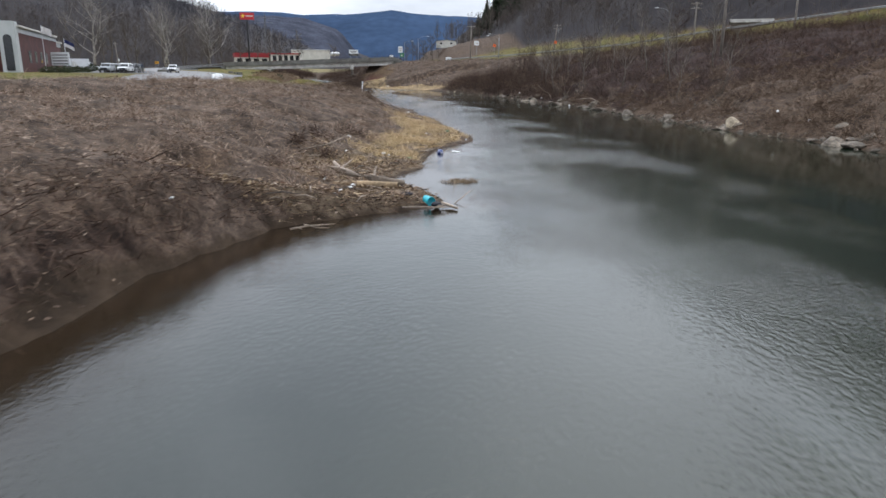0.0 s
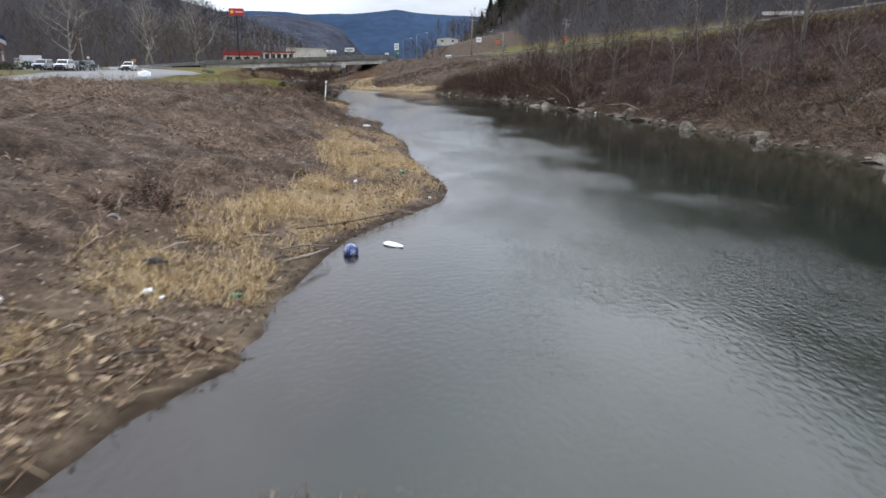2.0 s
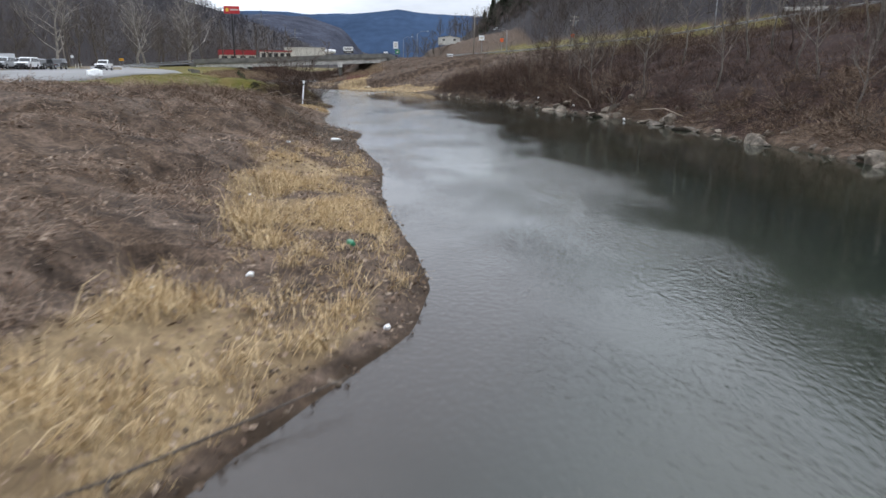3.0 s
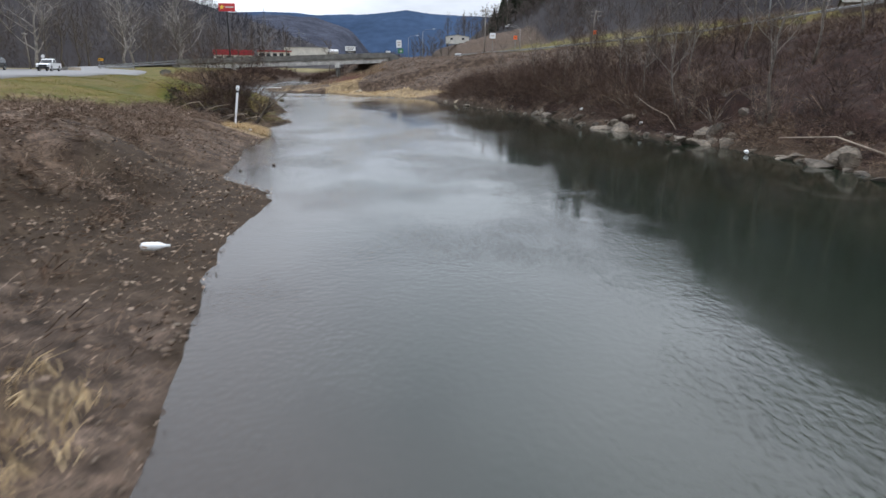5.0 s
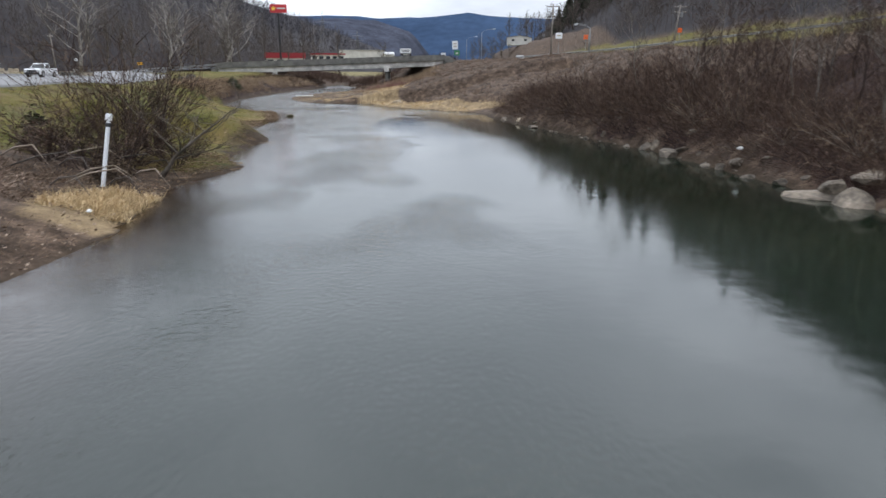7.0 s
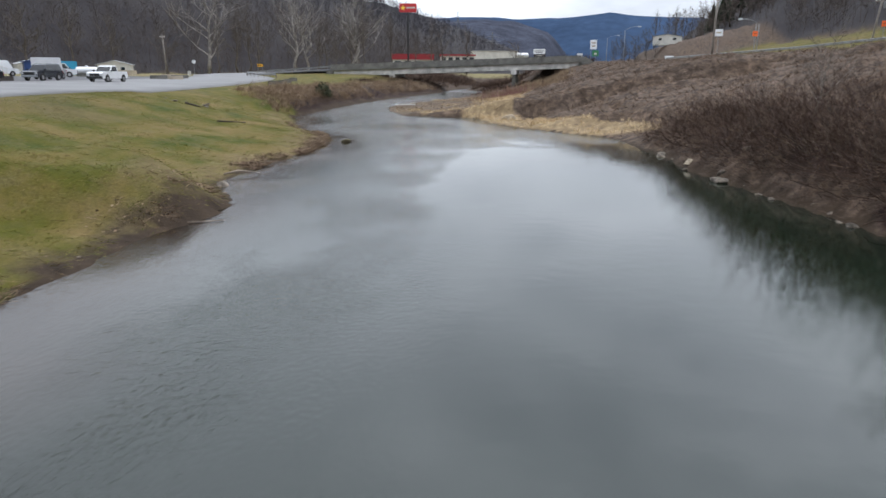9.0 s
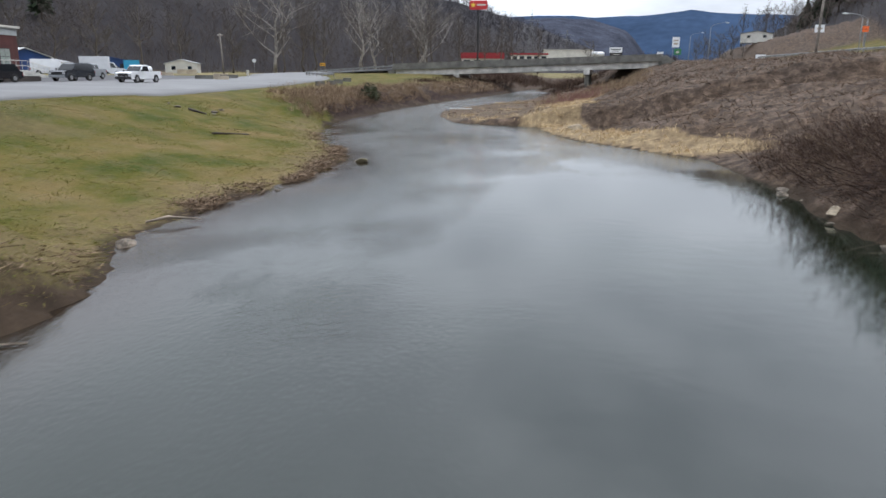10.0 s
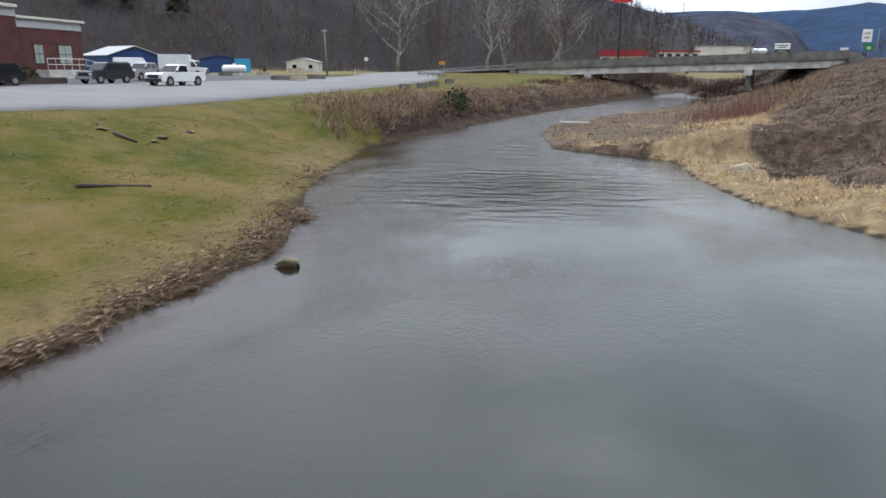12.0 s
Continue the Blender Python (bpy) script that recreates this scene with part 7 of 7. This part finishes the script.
STONES = [stone_mesh(60 + k, (.6, .75, .5, .85)[k % 4]) for k in range(7)]
PALE_ROCK = material("pale_sandstone", (0.32, 0.265, 0.19), 0.85, vary=0.3, scale=1.8, fine=14, bump=0.5, dist=0.03)
MOSSY = material("mossy_stone", (0.1, 0.085, 0.06), 0.85, vary=0.4, scale=2.5, fine=14, bump=0.5, dist=0.02, tint=(0.14, 0.12, 0.065))


def stone(x, y, z, sx, sy, sz, turn, k, label, group="", mat=None, name="boulder"):
    me = STONES[k % len(STONES)]
    if mat:
        me = me.copy()
        me.materials[0] = mat
    ob = new(name, me)
    ob.matrix_basis = pose(x, y, z, 0, 0, turn) @ Matrix.Diagonal((sx, sy, sz, 1))
    return tagged(ob, label, "rock", group)


rr = np.random.default_rng(71)
yy = 24.0
while yy < 108:
    for row in range(3):
        if row and rr.random() < .35:
            continue
        s = rr.uniform(.3, 1.0) * (1.75 if math.sin(yy * 1.9) + math.sin(yy * .83) > .7 else .8) * (.5 if yy > 90 else 1.05 if yy > 56 else .85) * (.8 if row else 1)
        d = rr.uniform(-.3, .4) + row * rr.uniform(.4, 1.1)
        y1 = yy + rr.uniform(-.3, .3)
        x1 = float(right_shore(y1)) + d
        stone(x1, y1, max(.02, gz(x1, y1) * .8) - .02, s * rr.uniform(.8, 1.3), s * rr.uniform(.9, 1.5), s * rr.uniform(.7, 1.1), rr.uniform(0, 360), int(rr.integers(7)), "grey-brown angular stone at the foot of the bank", "bank stones")
    yy += rr.uniform(.45, 1.0)
stone(16.5, 39.9, .36, 1.15, 1.15, 1.3, 30, 1, "large pale tan boulder at the waterline", mat=PALE_ROCK)
stone(10.7, 70.2, .22, .95, .8, .8, 80, 2, "large grey boulder at the waterline", "large bank boulders")
stone(9.6, 77.2, .25, 1.0, .8, .8, 10, 3, "large grey boulder at the waterline", "large bank boulders")
stone(1.9, 103.6, .2, 1.4, .9, .8, 40, 4, "pale flat boulder below the vines", mat=PALE_ROCK)
stone(-9.9, 126.4, .35, 1.5, .9, .8, 20, 5, "pale stone lying in dead grass", mat=PALE_ROCK)
stone(-14.7, 108.5, .08, .8, .5, .45, 55, 0, "mossy square stone standing in the shallows", mat=MOSSY)
for x, y, s, k in ((-12.2, 94.2, .75, 1), (-11.4, 92.6, .4, 2), (-3.6, 62.9, .22, 3), (-4.2, 61.6, .22, 4), (-15.6, 106.9, .22, 5), (-16.1, 107.6, .28, 6), (-13.5, 101.2, .25, 1), (-14.9, 105.5, .2, 2), (-17.2, 110.2, .22, 0), (-22.5, 117.6, .3, 3), (-25.0, 121.7, .4, 5)):
    stone(x, y, .02, s, s * .7, s * .6, x * 50, k, "small dark stone at the lawn's water edge", "shore stones")
for x, y, s, k in ((-28, 112.7, .55, 1), (-26.4, 113.6, .5, 2), (-27, 114.3, .6, 3), (-28.3, 116.4, .7, 4), (-28.9, 113.0, .35, 5), (-25.9, 113.0, .3, 6)):
    stone(x, y, gz(x, y) + .06, s, s * .7, s * .35, x * 70, k, "flat grey-brown stone lying on the lawn", "lawn stones")


def pebbles():
    """Loose gravel and cobbles along the low shores."""
    rng = np.random.default_rng(81)
    bm = bmesh.new()
    bmesh.ops.create_icosphere(bm, subdivisions=1, radius=.5)
    tv = np.array([v.co for v in bm.verts])
    tf = np.array([[v.index for v in f.verts] for f in bm.faces])
    bm.free()
    near = lambda x, y: left_side(x, y) * covers(x, y)["gravel"] * smooth(.0, .3, left_shore(y) - x)
    p = np.concatenate([scatter(rng, -6, 2, 14, 30, 1700, near), scatter(rng, -4, 2, 26, 50, 5000, lambda x, y: left_side(x, y) * (1 - smooth(.4, .9, left_shore(y) - x))), scatter(rng, -7, -1, 48, 61, 1100, near), scatter(rng, -32, -10, 130, 168, 2600, lambda x, y: (x > right_shore(y)) * covers(x, y)["gravel"]), scatter(rng, -25, -7, 76, 122, 900, lambda x, y: left_side(x, y) * covers(x, y)["mud"] * smooth(.05, .3, left_shore(y) - x))])
    n = len(p)
    s = rng.uniform(.02, .075, (n, 1, 1)) * np.array([1, .8, .5]) * np.where(rng.random((n, 1, 1)) < .1, 2, 1)
    a = rng.uniform(0, 6.28, n)
    c, d = np.cos(a), np.sin(a)
    v = tv[None] * s * (1 + .25 * rng.normal(size=(n, len(tv), 1)))
    v = np.stack([v[..., 0] * c[:, None] - v[..., 1] * d[:, None], v[..., 0] * d[:, None] + v[..., 1] * c[:, None], v[..., 2]], -1) + p[:, None]
    f = (np.arange(n)[:, None, None] * len(tv) + tf[None]).reshape(-1, 3)
    ob = mesh_object("shore_gravel", v.reshape(-1, 3), f, PEBBLE)
    tagged(ob, "brown and grey cobbles and gravel along the shore", "gravel", kind="stuff")


PEBBLE = island_material("wet_cobbles", [(0.035, 0.026, 0.02), (0.07, 0.052, 0.038), (0.105, 0.08, 0.06), (0.085, 0.055, 0.037), (0.16, 0.13, 0.1)], 0.75)
pebbles()

# ---- driftwood ----
DRIFT = material("bleached_driftwood", (0.26, 0.21, 0.165), 0.9, vary=0.3, scale=2, fine=18, bump=0.4)
OCHRE_LOG = material("ochre_barkless_log", (0.24, 0.17, 0.1), 0.9, vary=0.35, scale=2, fine=16, bump=0.4)
DARK_WOOD = material("dark_wet_wood", (0.06, 0.048, 0.04), 0.8, vary=0.3, scale=2, fine=16, bump=0.4)


def driftwood(name, label, pts, radii, mat, sides=8, group="", branches=()):
    root_pts = [Vector(p) for p in pts]
    bm = tube([p - root_pts[0] for p in root_pts], radii, sides)
    for bp, br in branches:
        tube([Vector(p) - root_pts[0] for p in bp], br, 6, bm, cap=False)
    ob = link(name, bm, mat, smooth=True)
    ob.location = root_pts[0]
    return tagged(ob, label, "driftwood", group)


driftwood("drift_log", "thick ochre log stripped of bark on the debris bar", [(-2.9, 18.25, .3), (-2.1, 18.3, .3), (-1.2, 18.35, .27)], [.08, .1, .09], OCHRE_LOG, 10)
driftwood("drift_branch", "forked bleached grey branch across the debris bar", [(-3.35, 21.4, .5), (-3.0, 20.3, .42), (-2.6, 19.6, .4), (-1.9, 19.0, .36), (-1.05, 18.6, .3)], [.05, .08, .1, .09, .07], DRIFT, 8,
          branches=(([(-2.75, 19.9, .42), (-2.95, 19.3, .6), (-3.1, 18.9, .7)], [.06, .04, .015]), ([(-1.9, 19.0, .36), (-1.85, 19.3, .65)], [.05, .02]), ([(-3.0, 20.3, .42), (-2.7, 20.9, .65)], [.05, .015])))
driftwood("drift_board", "grey split board lying at the waterline", [(-.8, 16.1, .13), (-.1, 16.2, .1), (.15, 16.35, .08)], [.018, .02, .012], DRIFT, 5)
driftwood("drift_plank", "short grey split plank half in the water", [(.12, 16.55, .09), (.36, 16.35, .05)], [.038, .036], DRIFT, 4)
driftwood("drift_plank", "weathered plank beside a turquoise bucket", [(-.12, 16.3, .1), (.06, 16.42, .11)], [.032, .03], DRIFT, 4)
driftwood("drift_plank", "pale wet plank lying along the water's edge", [(-.95, 16.08, .12), (-.4, 16.16, .1)], [.025, .02], DRIFT, 4)
driftwood("drift_plank", "grey plank among shore debris", [(-2.2, 17.0, .22), (-1.75, 17.2, .2)], [.03, .028], DRIFT, 4)
driftwood("drift_branch", "thin bare branch reaching out of the water", [(.3, 17.2, .0), (.55, 17.5, .14), (.75, 18.0, .22)], [.012, .01, .004], DRIFT, 5)
driftwood("drift_pipe", "pale broken pipe half in the water", [(-.02, 16.8, .1), (.28, 16.5, .05)], [.035, .035], DRIFT, 8)
driftwood("drift_branch", "thin dark branch at the grassy point", [(-1.2, 28.9, .22), (-.5, 29.6, .17), (.3, 30.6, .15), (.9, 31.2, .2)], [.01, .015, .012, .006], DARK_WOOD, 6, branches=(([(-.5, 29.6, .17), (-.3, 29.2, .3)], [.015, .005]),))
driftwood("drift_branch", "bare pale branch leaning on the brambles", [(-4.6, 22.6, .75), (-3.9, 23.6, .8), (-3.3, 24.4, 1.05)], [.02, .018, .008], DRIFT, 6)
driftwood("drift_branch", "pale wet branches washed against the bramble bank", [(-3.1, 13.8, .1), (-2.8, 14.0, .12), (-2.3, 14.45, .07)], [.02, .018, .008], DRIFT, 6, branches=(([(-2.85, 14.0, .16), (-2.6, 13.95, .1), (-2.35, 14.1, .06)], [.014, .012, .006]), ([(-2.95, 13.9, .11), (-2.85, 13.75, .1)], [.012, .006])))
driftwood("drift_stick", "bleached stick among dead grass", [(-.9, 26.6, .25), (-.6, 27.2, .2), (-.4, 27.6, .2)], [.02, .025, .01], DRIFT, 6)
driftwood("drift_plank", "dark squared timber lying on the lawn", [(-22.1, 108.4, gz(-22.1, 108.4) + .06), (-21.5, 110.1, gz(-21.5, 110.1) + .03)], [.06, .045], DARK_WOOD, 4)
driftwood("drift_log", "short dark log on the lawn", [(-27.2, 112.6, gz(-27.2, 112.6) + .1), (-26.3, 112.85, gz(-26.3, 112.85) + .04)], [.07, .05], DARK_WOOD, 5)
driftwood("drift_stick", "pale twisted stick at the lawn's water edge", [(-13.2, 95.7, .12), (-12.9, 96.1, .2), (-12.4, 96.6, .1)], [.03, .035, .015], DRIFT, 6)
driftwood("drift_stick", "thin pale stick floating by the lawn", [(-9.9, 89.0, .03), (-9.1, 89.6, .03)], [.02, .01], DRIFT, 5)
driftwood("drift_plank", "white weathered plank on the gravel bar", [(-26, 145.4, .28), (-23.9, 145.9, .3)], [.07, .06], WHITE_PAINT, 4)
driftwood("drift_branch", "dark branch along the gravel bar's edge", [(-19.5, 131.8, .15), (-17, 131.6, .2), (-14.8, 131.2, .15)], [.05, .06, .03], DARK_WOOD, 6)
driftwood("drift_branch", "broken pale limb hanging over the bank stones", [(11.0, 71.8, .45), (10.9, 72.8, .95), (10.5, 74.2, 1.25), (10.1, 75.6, 1.75)], [.018, .018, .014, .006], DRIFT, 6)
driftwood("drift_branch", "pale fallen limb on the bank stones", [(13.6, 61.5, .6), (13.2, 63.4, .9), (12.4, 65.4, .7)], [.03, .03, .012], DRIFT, 6)
for i in range(64):
    y = 14.6 + (i * .618 % 1) * 6.5 if i < 38 else 20 + (i * .618 % 1) * 8
    d = .5 + (i * .414 % 1) * 2.4
    x, a, ln = float(left_shore(y)) - d, i * 2.4, .3 + (i * .73 % 1) * .6
    z = gz(x, y) + .05
    driftwood("drift_stick", "short weathered stick among shore debris", [(x, y, z), (x + math.cos(a) * ln * .5, y + math.sin(a) * ln * .5, z + .05), (x + math.cos(a) * ln, y + math.sin(a) * ln, z)], [.014, .018, .008], (DRIFT, DARK_WOOD, DRIFT)[i % 3], 5, "sticks on the debris bar")

# ---- litter ----
TEAL = material("turquoise_plastic", (0.02, 0.42, 0.5), 0.4, vary=0.08, bump=0)
BALL_BLUE = material("blue_ball_skin", (0.015, 0.045, 0.2), 0.35, vary=0.05, bump=0)
FOAM = material("white_foam", (0.75, 0.76, 0.76), 0.8, vary=0.08, scale=6, fine=40, bump=0.2)
GREEN_BOTTLE = material("green_plastic", (0.03, 0.2, 0.1), 0.3, vary=0.1, bump=0)
CLOTH = material("dark_wet_cloth", (0.02, 0.022, 0.03), 0.9, vary=0.3, bump=0.3)


def lump(name, label, x, y, z, sx, sy, sz, mat, seed, category="litter", group=""):
    bm = bmesh.new()
    bmesh.ops.create_icosphere(bm, subdivisions=3, radius=.5)
    for v in bm.verts:
        v.co += noise.noise_vector(v.co * 2.2 + Vector((seed * 3.1, 0, 0))) * .26 + noise.noise_vector(v.co * 6 + Vector((seed, 0, 0))) * .08
    ob = link(name, bm, mat, smooth=True)
    ob.matrix_basis = pose(x, y, z, 0, 0, seed * 47) @ Matrix.Diagonal((sx, sy, sz, 1))
    return tagged(ob, label, category, group)


def bucket(x, y, z, r, h, mat, tilt, label):
    bm = bmesh.new()
    n = 18
    rings = []
    for rad, zz in ((r * .78, 0), (r, h), (r * 1.08, h), (r * 1.08, h - .03), (r * .96, h - .03), (r * .74, .02)):
        rings.append([bm.verts.new((math.cos(6.2832 * k / n) * rad, math.sin(6.2832 * k / n) * rad, zz)) for k in range(n)])
    for a, b in zip(rings, rings[1:]):
        for k in range(n):
            bm.faces.new((a[k], a[(k + 1) % n], b[(k + 1) % n], b[k]))
    bm.faces.new(rings[0])
    bm.faces.new(rings[-1])
    bmesh.ops.recalc_face_normals(bm, faces=bm.faces)
    ob = link("bucket", bm, mat, smooth=True)
    ob.matrix_basis = pose(x, y, z, *tilt)
    return tagged(ob, label, "bucket")


def bottle(x, y, z, ln, r, mat, turn, label, group="", name="bottle"):
    prof = [(0, r * .8), (.02, r), (ln * .62, r), (ln * .8, r * .5), (ln * .9, r * .38), (ln, r * .38)]
    ob = link(name, tube([(p, 0, 0) for p, q in prof], [q for p, q in prof], 10), mat, smooth=True)
    ob.matrix_basis = pose(x, y, z, 0, 0, turn)
    return tagged(ob, label, name, group)


bucket(-.42, 16.8, .2, .11, .25, TEAL, (100, 20, 40), "turquoise plastic bucket tipped over on the debris bar")
bucket(-3.7, 27.5, .62, .09, .18, FOAM, (60, 15, 0), "white plastic bucket lying against the brambles")
ball = empty("ball")
tagged(ball, "blue and white ball floating at the water's edge", "ball")
bm = bmesh.new()
bmesh.ops.create_uvsphere(bm, u_segments=24, v_segments=16, radius=.125)
part("skin", bm, BALL_BLUE, ball, smooth=True)
for k, (a, b) in enumerate(((25, 40), (100, 20), (185, 60), (260, 30), (320, 75))):
    bm = bmesh.new()
    q = Vector((math.cos(radians(a)) * math.cos(radians(b)), math.sin(radians(a)) * math.cos(radians(b)), math.sin(radians(b))))
    u = q.orthogonal().normalized()
    w = q.cross(u)
    c = bm.verts.new(q * .1275)
    ring = [bm.verts.new((q + (u * math.cos(i * 1.0472) + w * math.sin(i * 1.0472)) * .5).normalized() * .1272) for i in range(6)]
    for i in range(6):
        bm.faces.new((c, ring[i], ring[(i + 1) % 6]))
    part("patch", bm, FOAM, ball, "white patch", smooth=True)
ball.matrix_basis = pose(-.1, 28.0, .05, -15, 10, 200)
lump("foam_slab", "flat white piece of foam floating on the river", .55, 28.6, .015, .4, .2, .045, FOAM, 3)
for i, (x, y) in enumerate(((-2.6, 17.6), (-2.38, 17.75), (-2.35, 18.05), (-3.2, 18.7))):
    lump("litter_bag", "crumpled white plastic bag on the debris bar", x, y, gz(x, y) + .03, .13, .1, .08, FOAM, i + 5, group="white bags")
lump("wet_cloth", "dark wet cloth lying on the debris bar", -.9, 17.35, .2, .34, .2, .12, CLOTH, 4)
lump("wet_cloth", "dark cloth tangled with sticks at the water", -.15, 16.55, .09, .28, .24, .16, CLOTH, 9)
for i, (x, y, s) in enumerate(((-2.1, 24.8, .18), (-.8, 34.1, .14), (1.1, 32.6, .12), (-2.2, 39.1, .09), (-3.5, 48.3, .16), (-7.0, 72.2, .14), (-1.9, 24.7, .1), (-3.3, 23.9, .12), (-1.6, 33, .08), (-4.9, 12.4, .1))):
    lump("litter_scrap", "small white scrap of litter on the bank", x, y, gz(x, y) + s * .4 + .04, s * .75, s * .6, s * .45, FOAM, i + 11, group="white scraps on the shore")
for i, (x, y) in enumerate(((18.1, 38.2), (18.9, 36.3), (11.9, 66.6), (8.9, 82.6), (10.4, 75.2))):
    lump("litter_scrap", "white scrap of litter caught in the brush", x, y, gz(x, y) + .25, .17, .13, .12, FOAM, i + 31, group="white scraps in the brush")
bottle(-1.3, 25.3, gz(-1.3, 25.3) + .05, .2, .035, GREEN_BOTTLE, 30, "green plastic bottle on the shore", "green bottles")
bottle(.3, 35.8, gz(.3, 35.8) + .1, .26, .045, GREEN_BOTTLE, 120, "green plastic bottle on the shore", "green bottles")
bottle(-2.75, 52.1, gz(-2.75, 52.1) + .09, .4, .06, FOAM, 10, "white container with a dark end on the gravel", name="container")
bottle(-2.6, 25.9, gz(-2.6, 25.9) + .06, .3, .06, CLOTH, 10, "dark bottle at the foot of the brambles", "dark bottles")

# clump of weeds standing in the water
rng = np.random.default_rng(91)
p = np.stack([rng.normal(.5, .28, 110), rng.normal(20.7, .22, 110), np.full(110, -.03)], 1)
ob = mesh_object("weed_clump", *tussocks(rng, p, 9, .22, .01, .05), TAN_TWIG)
tagged(ob, "low clump of drowned weeds standing in the river", "weeds", kind="stuff")

LEAF_DARK = island_material("dead_vine_leaves", [(0.03, 0.021, 0.015), (0.06, 0.04, 0.028), (0.1, 0.068, 0.046), (0.15, 0.11, 0.078)])

# a fallen roadside banner
banner = empty("yard_banner")
tagged(banner, "white and blue printed banner sagging on the grass", "banner")
bm = bmesh.new()
grid = [[bm.verts.new((-.55 + 1.1 * i / 8, .05 * math.sin(i * 1.3) + .22 * j / 4, .08 + .5 * j / 4 + .06 * math.sin(i * .9 + j))) for i in range(9)] for j in range(5)]
for j in range(4):
    for i in range(8):
        bm.faces.new((grid[j][i], grid[j][i + 1], grid[j + 1][i + 1], grid[j + 1][i]))
cloth = part("cloth", bm, FOAM, banner, smooth=True)
cloth.modifiers.new("thick", "SOLIDIFY").thickness = .012
part("printed_bar", box(-.4, .2, -.03, -.02, .2, .32, .004), BALL_BLUE, banner, "blue printed bar").matrix_basis = pose(0, .06, .02, -22, 0, 0)
for x in (-.52, .52):
    part("stake", tube([(x, .1, -.3), (x * 1.05, .3, .75)], [.02, .015], 6), STEEL, banner)
banner.matrix_basis = pose(-25, 79.2, gz(-25, 79.2) + .02, 0, 0, 20)

# ---- the point with the white post and the fallen tree ----
post = empty("marker_post")
tagged(post, "leaning white marker post with a small cap plate", "post")
part("shaft", box(-.045, .045, -.04, .04, -.4, 1.45, .015), WHITE_PAINT, post, "weathered white shaft")
part("cap_plate", box(-.075, .075, -.055, .055, 1.46, 1.64, .02), WHITE_PAINT, post)
part("band", box(-.049, .049, -.044, .044, 1.3, 1.4, .004), BLACK, post, "dark band")
post.matrix_basis = pose(-8.62, 75.4, gz(-8.62, 75.4) + .2, -15, 3, 0)
fallen = bare_tree("fallen_tree", "bare crooked tree leaning out over the water", 95, 2.3, .07, 1.9, 12, 6, 7, BARK, GREY_TWIG, low=.2, up=.05, twig_w=.01, lean=(1.1, .2))
fallen.matrix_basis = at(-8.3, 77.6, 10)
for i, (x, y, h, s) in enumerate(((-9.4, 77.6, 1.2, 1), (-10.2, 79, 1.75, 1), (-9.9, 80.4, 1.6, 1), (-10.8, 81.8, 1.1, 1), (-11.2, 78.2, 1.1, 1), (-9.6, 76.4, .8, 1), (-8.7, 79.2, .7, 1), (-10.6, 76.2, .75, 1), (-9.0, 80.8, .6, 1))):
    b = bare_shrub("tangled_bush", "tangled leafless bush on the grassy point", 96 + i, 2.5 * h, 60 if h > 1.3 else 30, .7 if h > 1.3 else 1.0, RED_BARK, RED_TWIG, "bushes on the point", .016, .014)
    b.matrix_basis = at(x, y, i * 50)
for i, (a, b2) in enumerate((((-9.3, 75.0), (-7.9, 75.9)), ((-9.9, 75.6), (-8.3, 74.6)), ((-8.9, 74.3), (-7.4, 75.2)), ((-10.5, 74.6), (-8.9, 75.7)), ((-8.6, 76.6), (-7.3, 76.2)), ((-9.6, 76.9), (-8.0, 77.8)), ((-10.3, 75.9), (-8.7, 77.1)), ((-9.2, 78.4), (-7.6, 77.3)), ((-11.2, 75.3), (-9.6, 74.9)), ((-9.0, 73.9), (-7.6, 73.2)), ((-10.0, 78.0), (-8.2, 79.2)), ((-8.4, 75.2), (-7.2, 74.6)))):
    driftwood("drift_branch", "grey branch in the tangle beside the post", [(*a, gz(*a) + .1), (a[0] * .7 + b2[0] * .3, a[1] * .65 + b2[1] * .35, gz(*a) + .3), (a[0] * .35 + b2[0] * .65, a[1] * .4 + b2[1] * .6, gz(*a) + .38), (*b2, gz(*b2) + .2)], [.02, .022, .016, .007], (DRIFT, DARK_WOOD)[i % 2], 6, "branches in the tangle")
ivy = leafy_shrub("evergreen_bush", "dark evergreen bush on the grassy point", -12.9, 79.0, .4, .4, 1.0, SHRUB_GREEN, 260, seed=77)
for i, (x, y, rx, ry, h) in enumerate(((-10.9, 79.2, 1.2, 1.0, 1.2), (-9.6, 77.9, .8, .7, .8), (-11.8, 77.6, .9, .8, .8), (-9.0, 76.4, .6, .5, .5))):
    leafy_shrub("vine_bush", "brown bush smothered in dead vines on the point", x, y, rx, ry, h, LEAF_DARK, 2200, "vine bushes on the point", i * 40, seed=120 + i, leaf=(.04, .1))
for i, (x, y, s) in enumerate(((-32.2, 141.2, 1.2), (-33, 143.2, .9))):
    leafy_shrub("evergreen_bush", "dark evergreen bush among the bank stalks", x, y, .7 * s, .6 * s, 1.1 * s, SHRUB_GREEN, 500, seed=80 + i)
for i in range(16):
    y = 126 + i * 4.4
    x = float(left_shore(y)) - 1.5 - (i * .37 % 1) * 2.5
    copy_thing(sh_b if i % 2 else sh_c, at(x, y, i * 77, .45 + .25 * (i * .61 % 1)))


# ---- the plan is drawn in units of K metres: bring everything to true size ----
for ob in list(scene.objects):
    if ob.parent is None and ob is not cam and ob is not sun:
        ob.matrix_basis = Matrix.Scale(K, 4) @ ob.matrix_basis
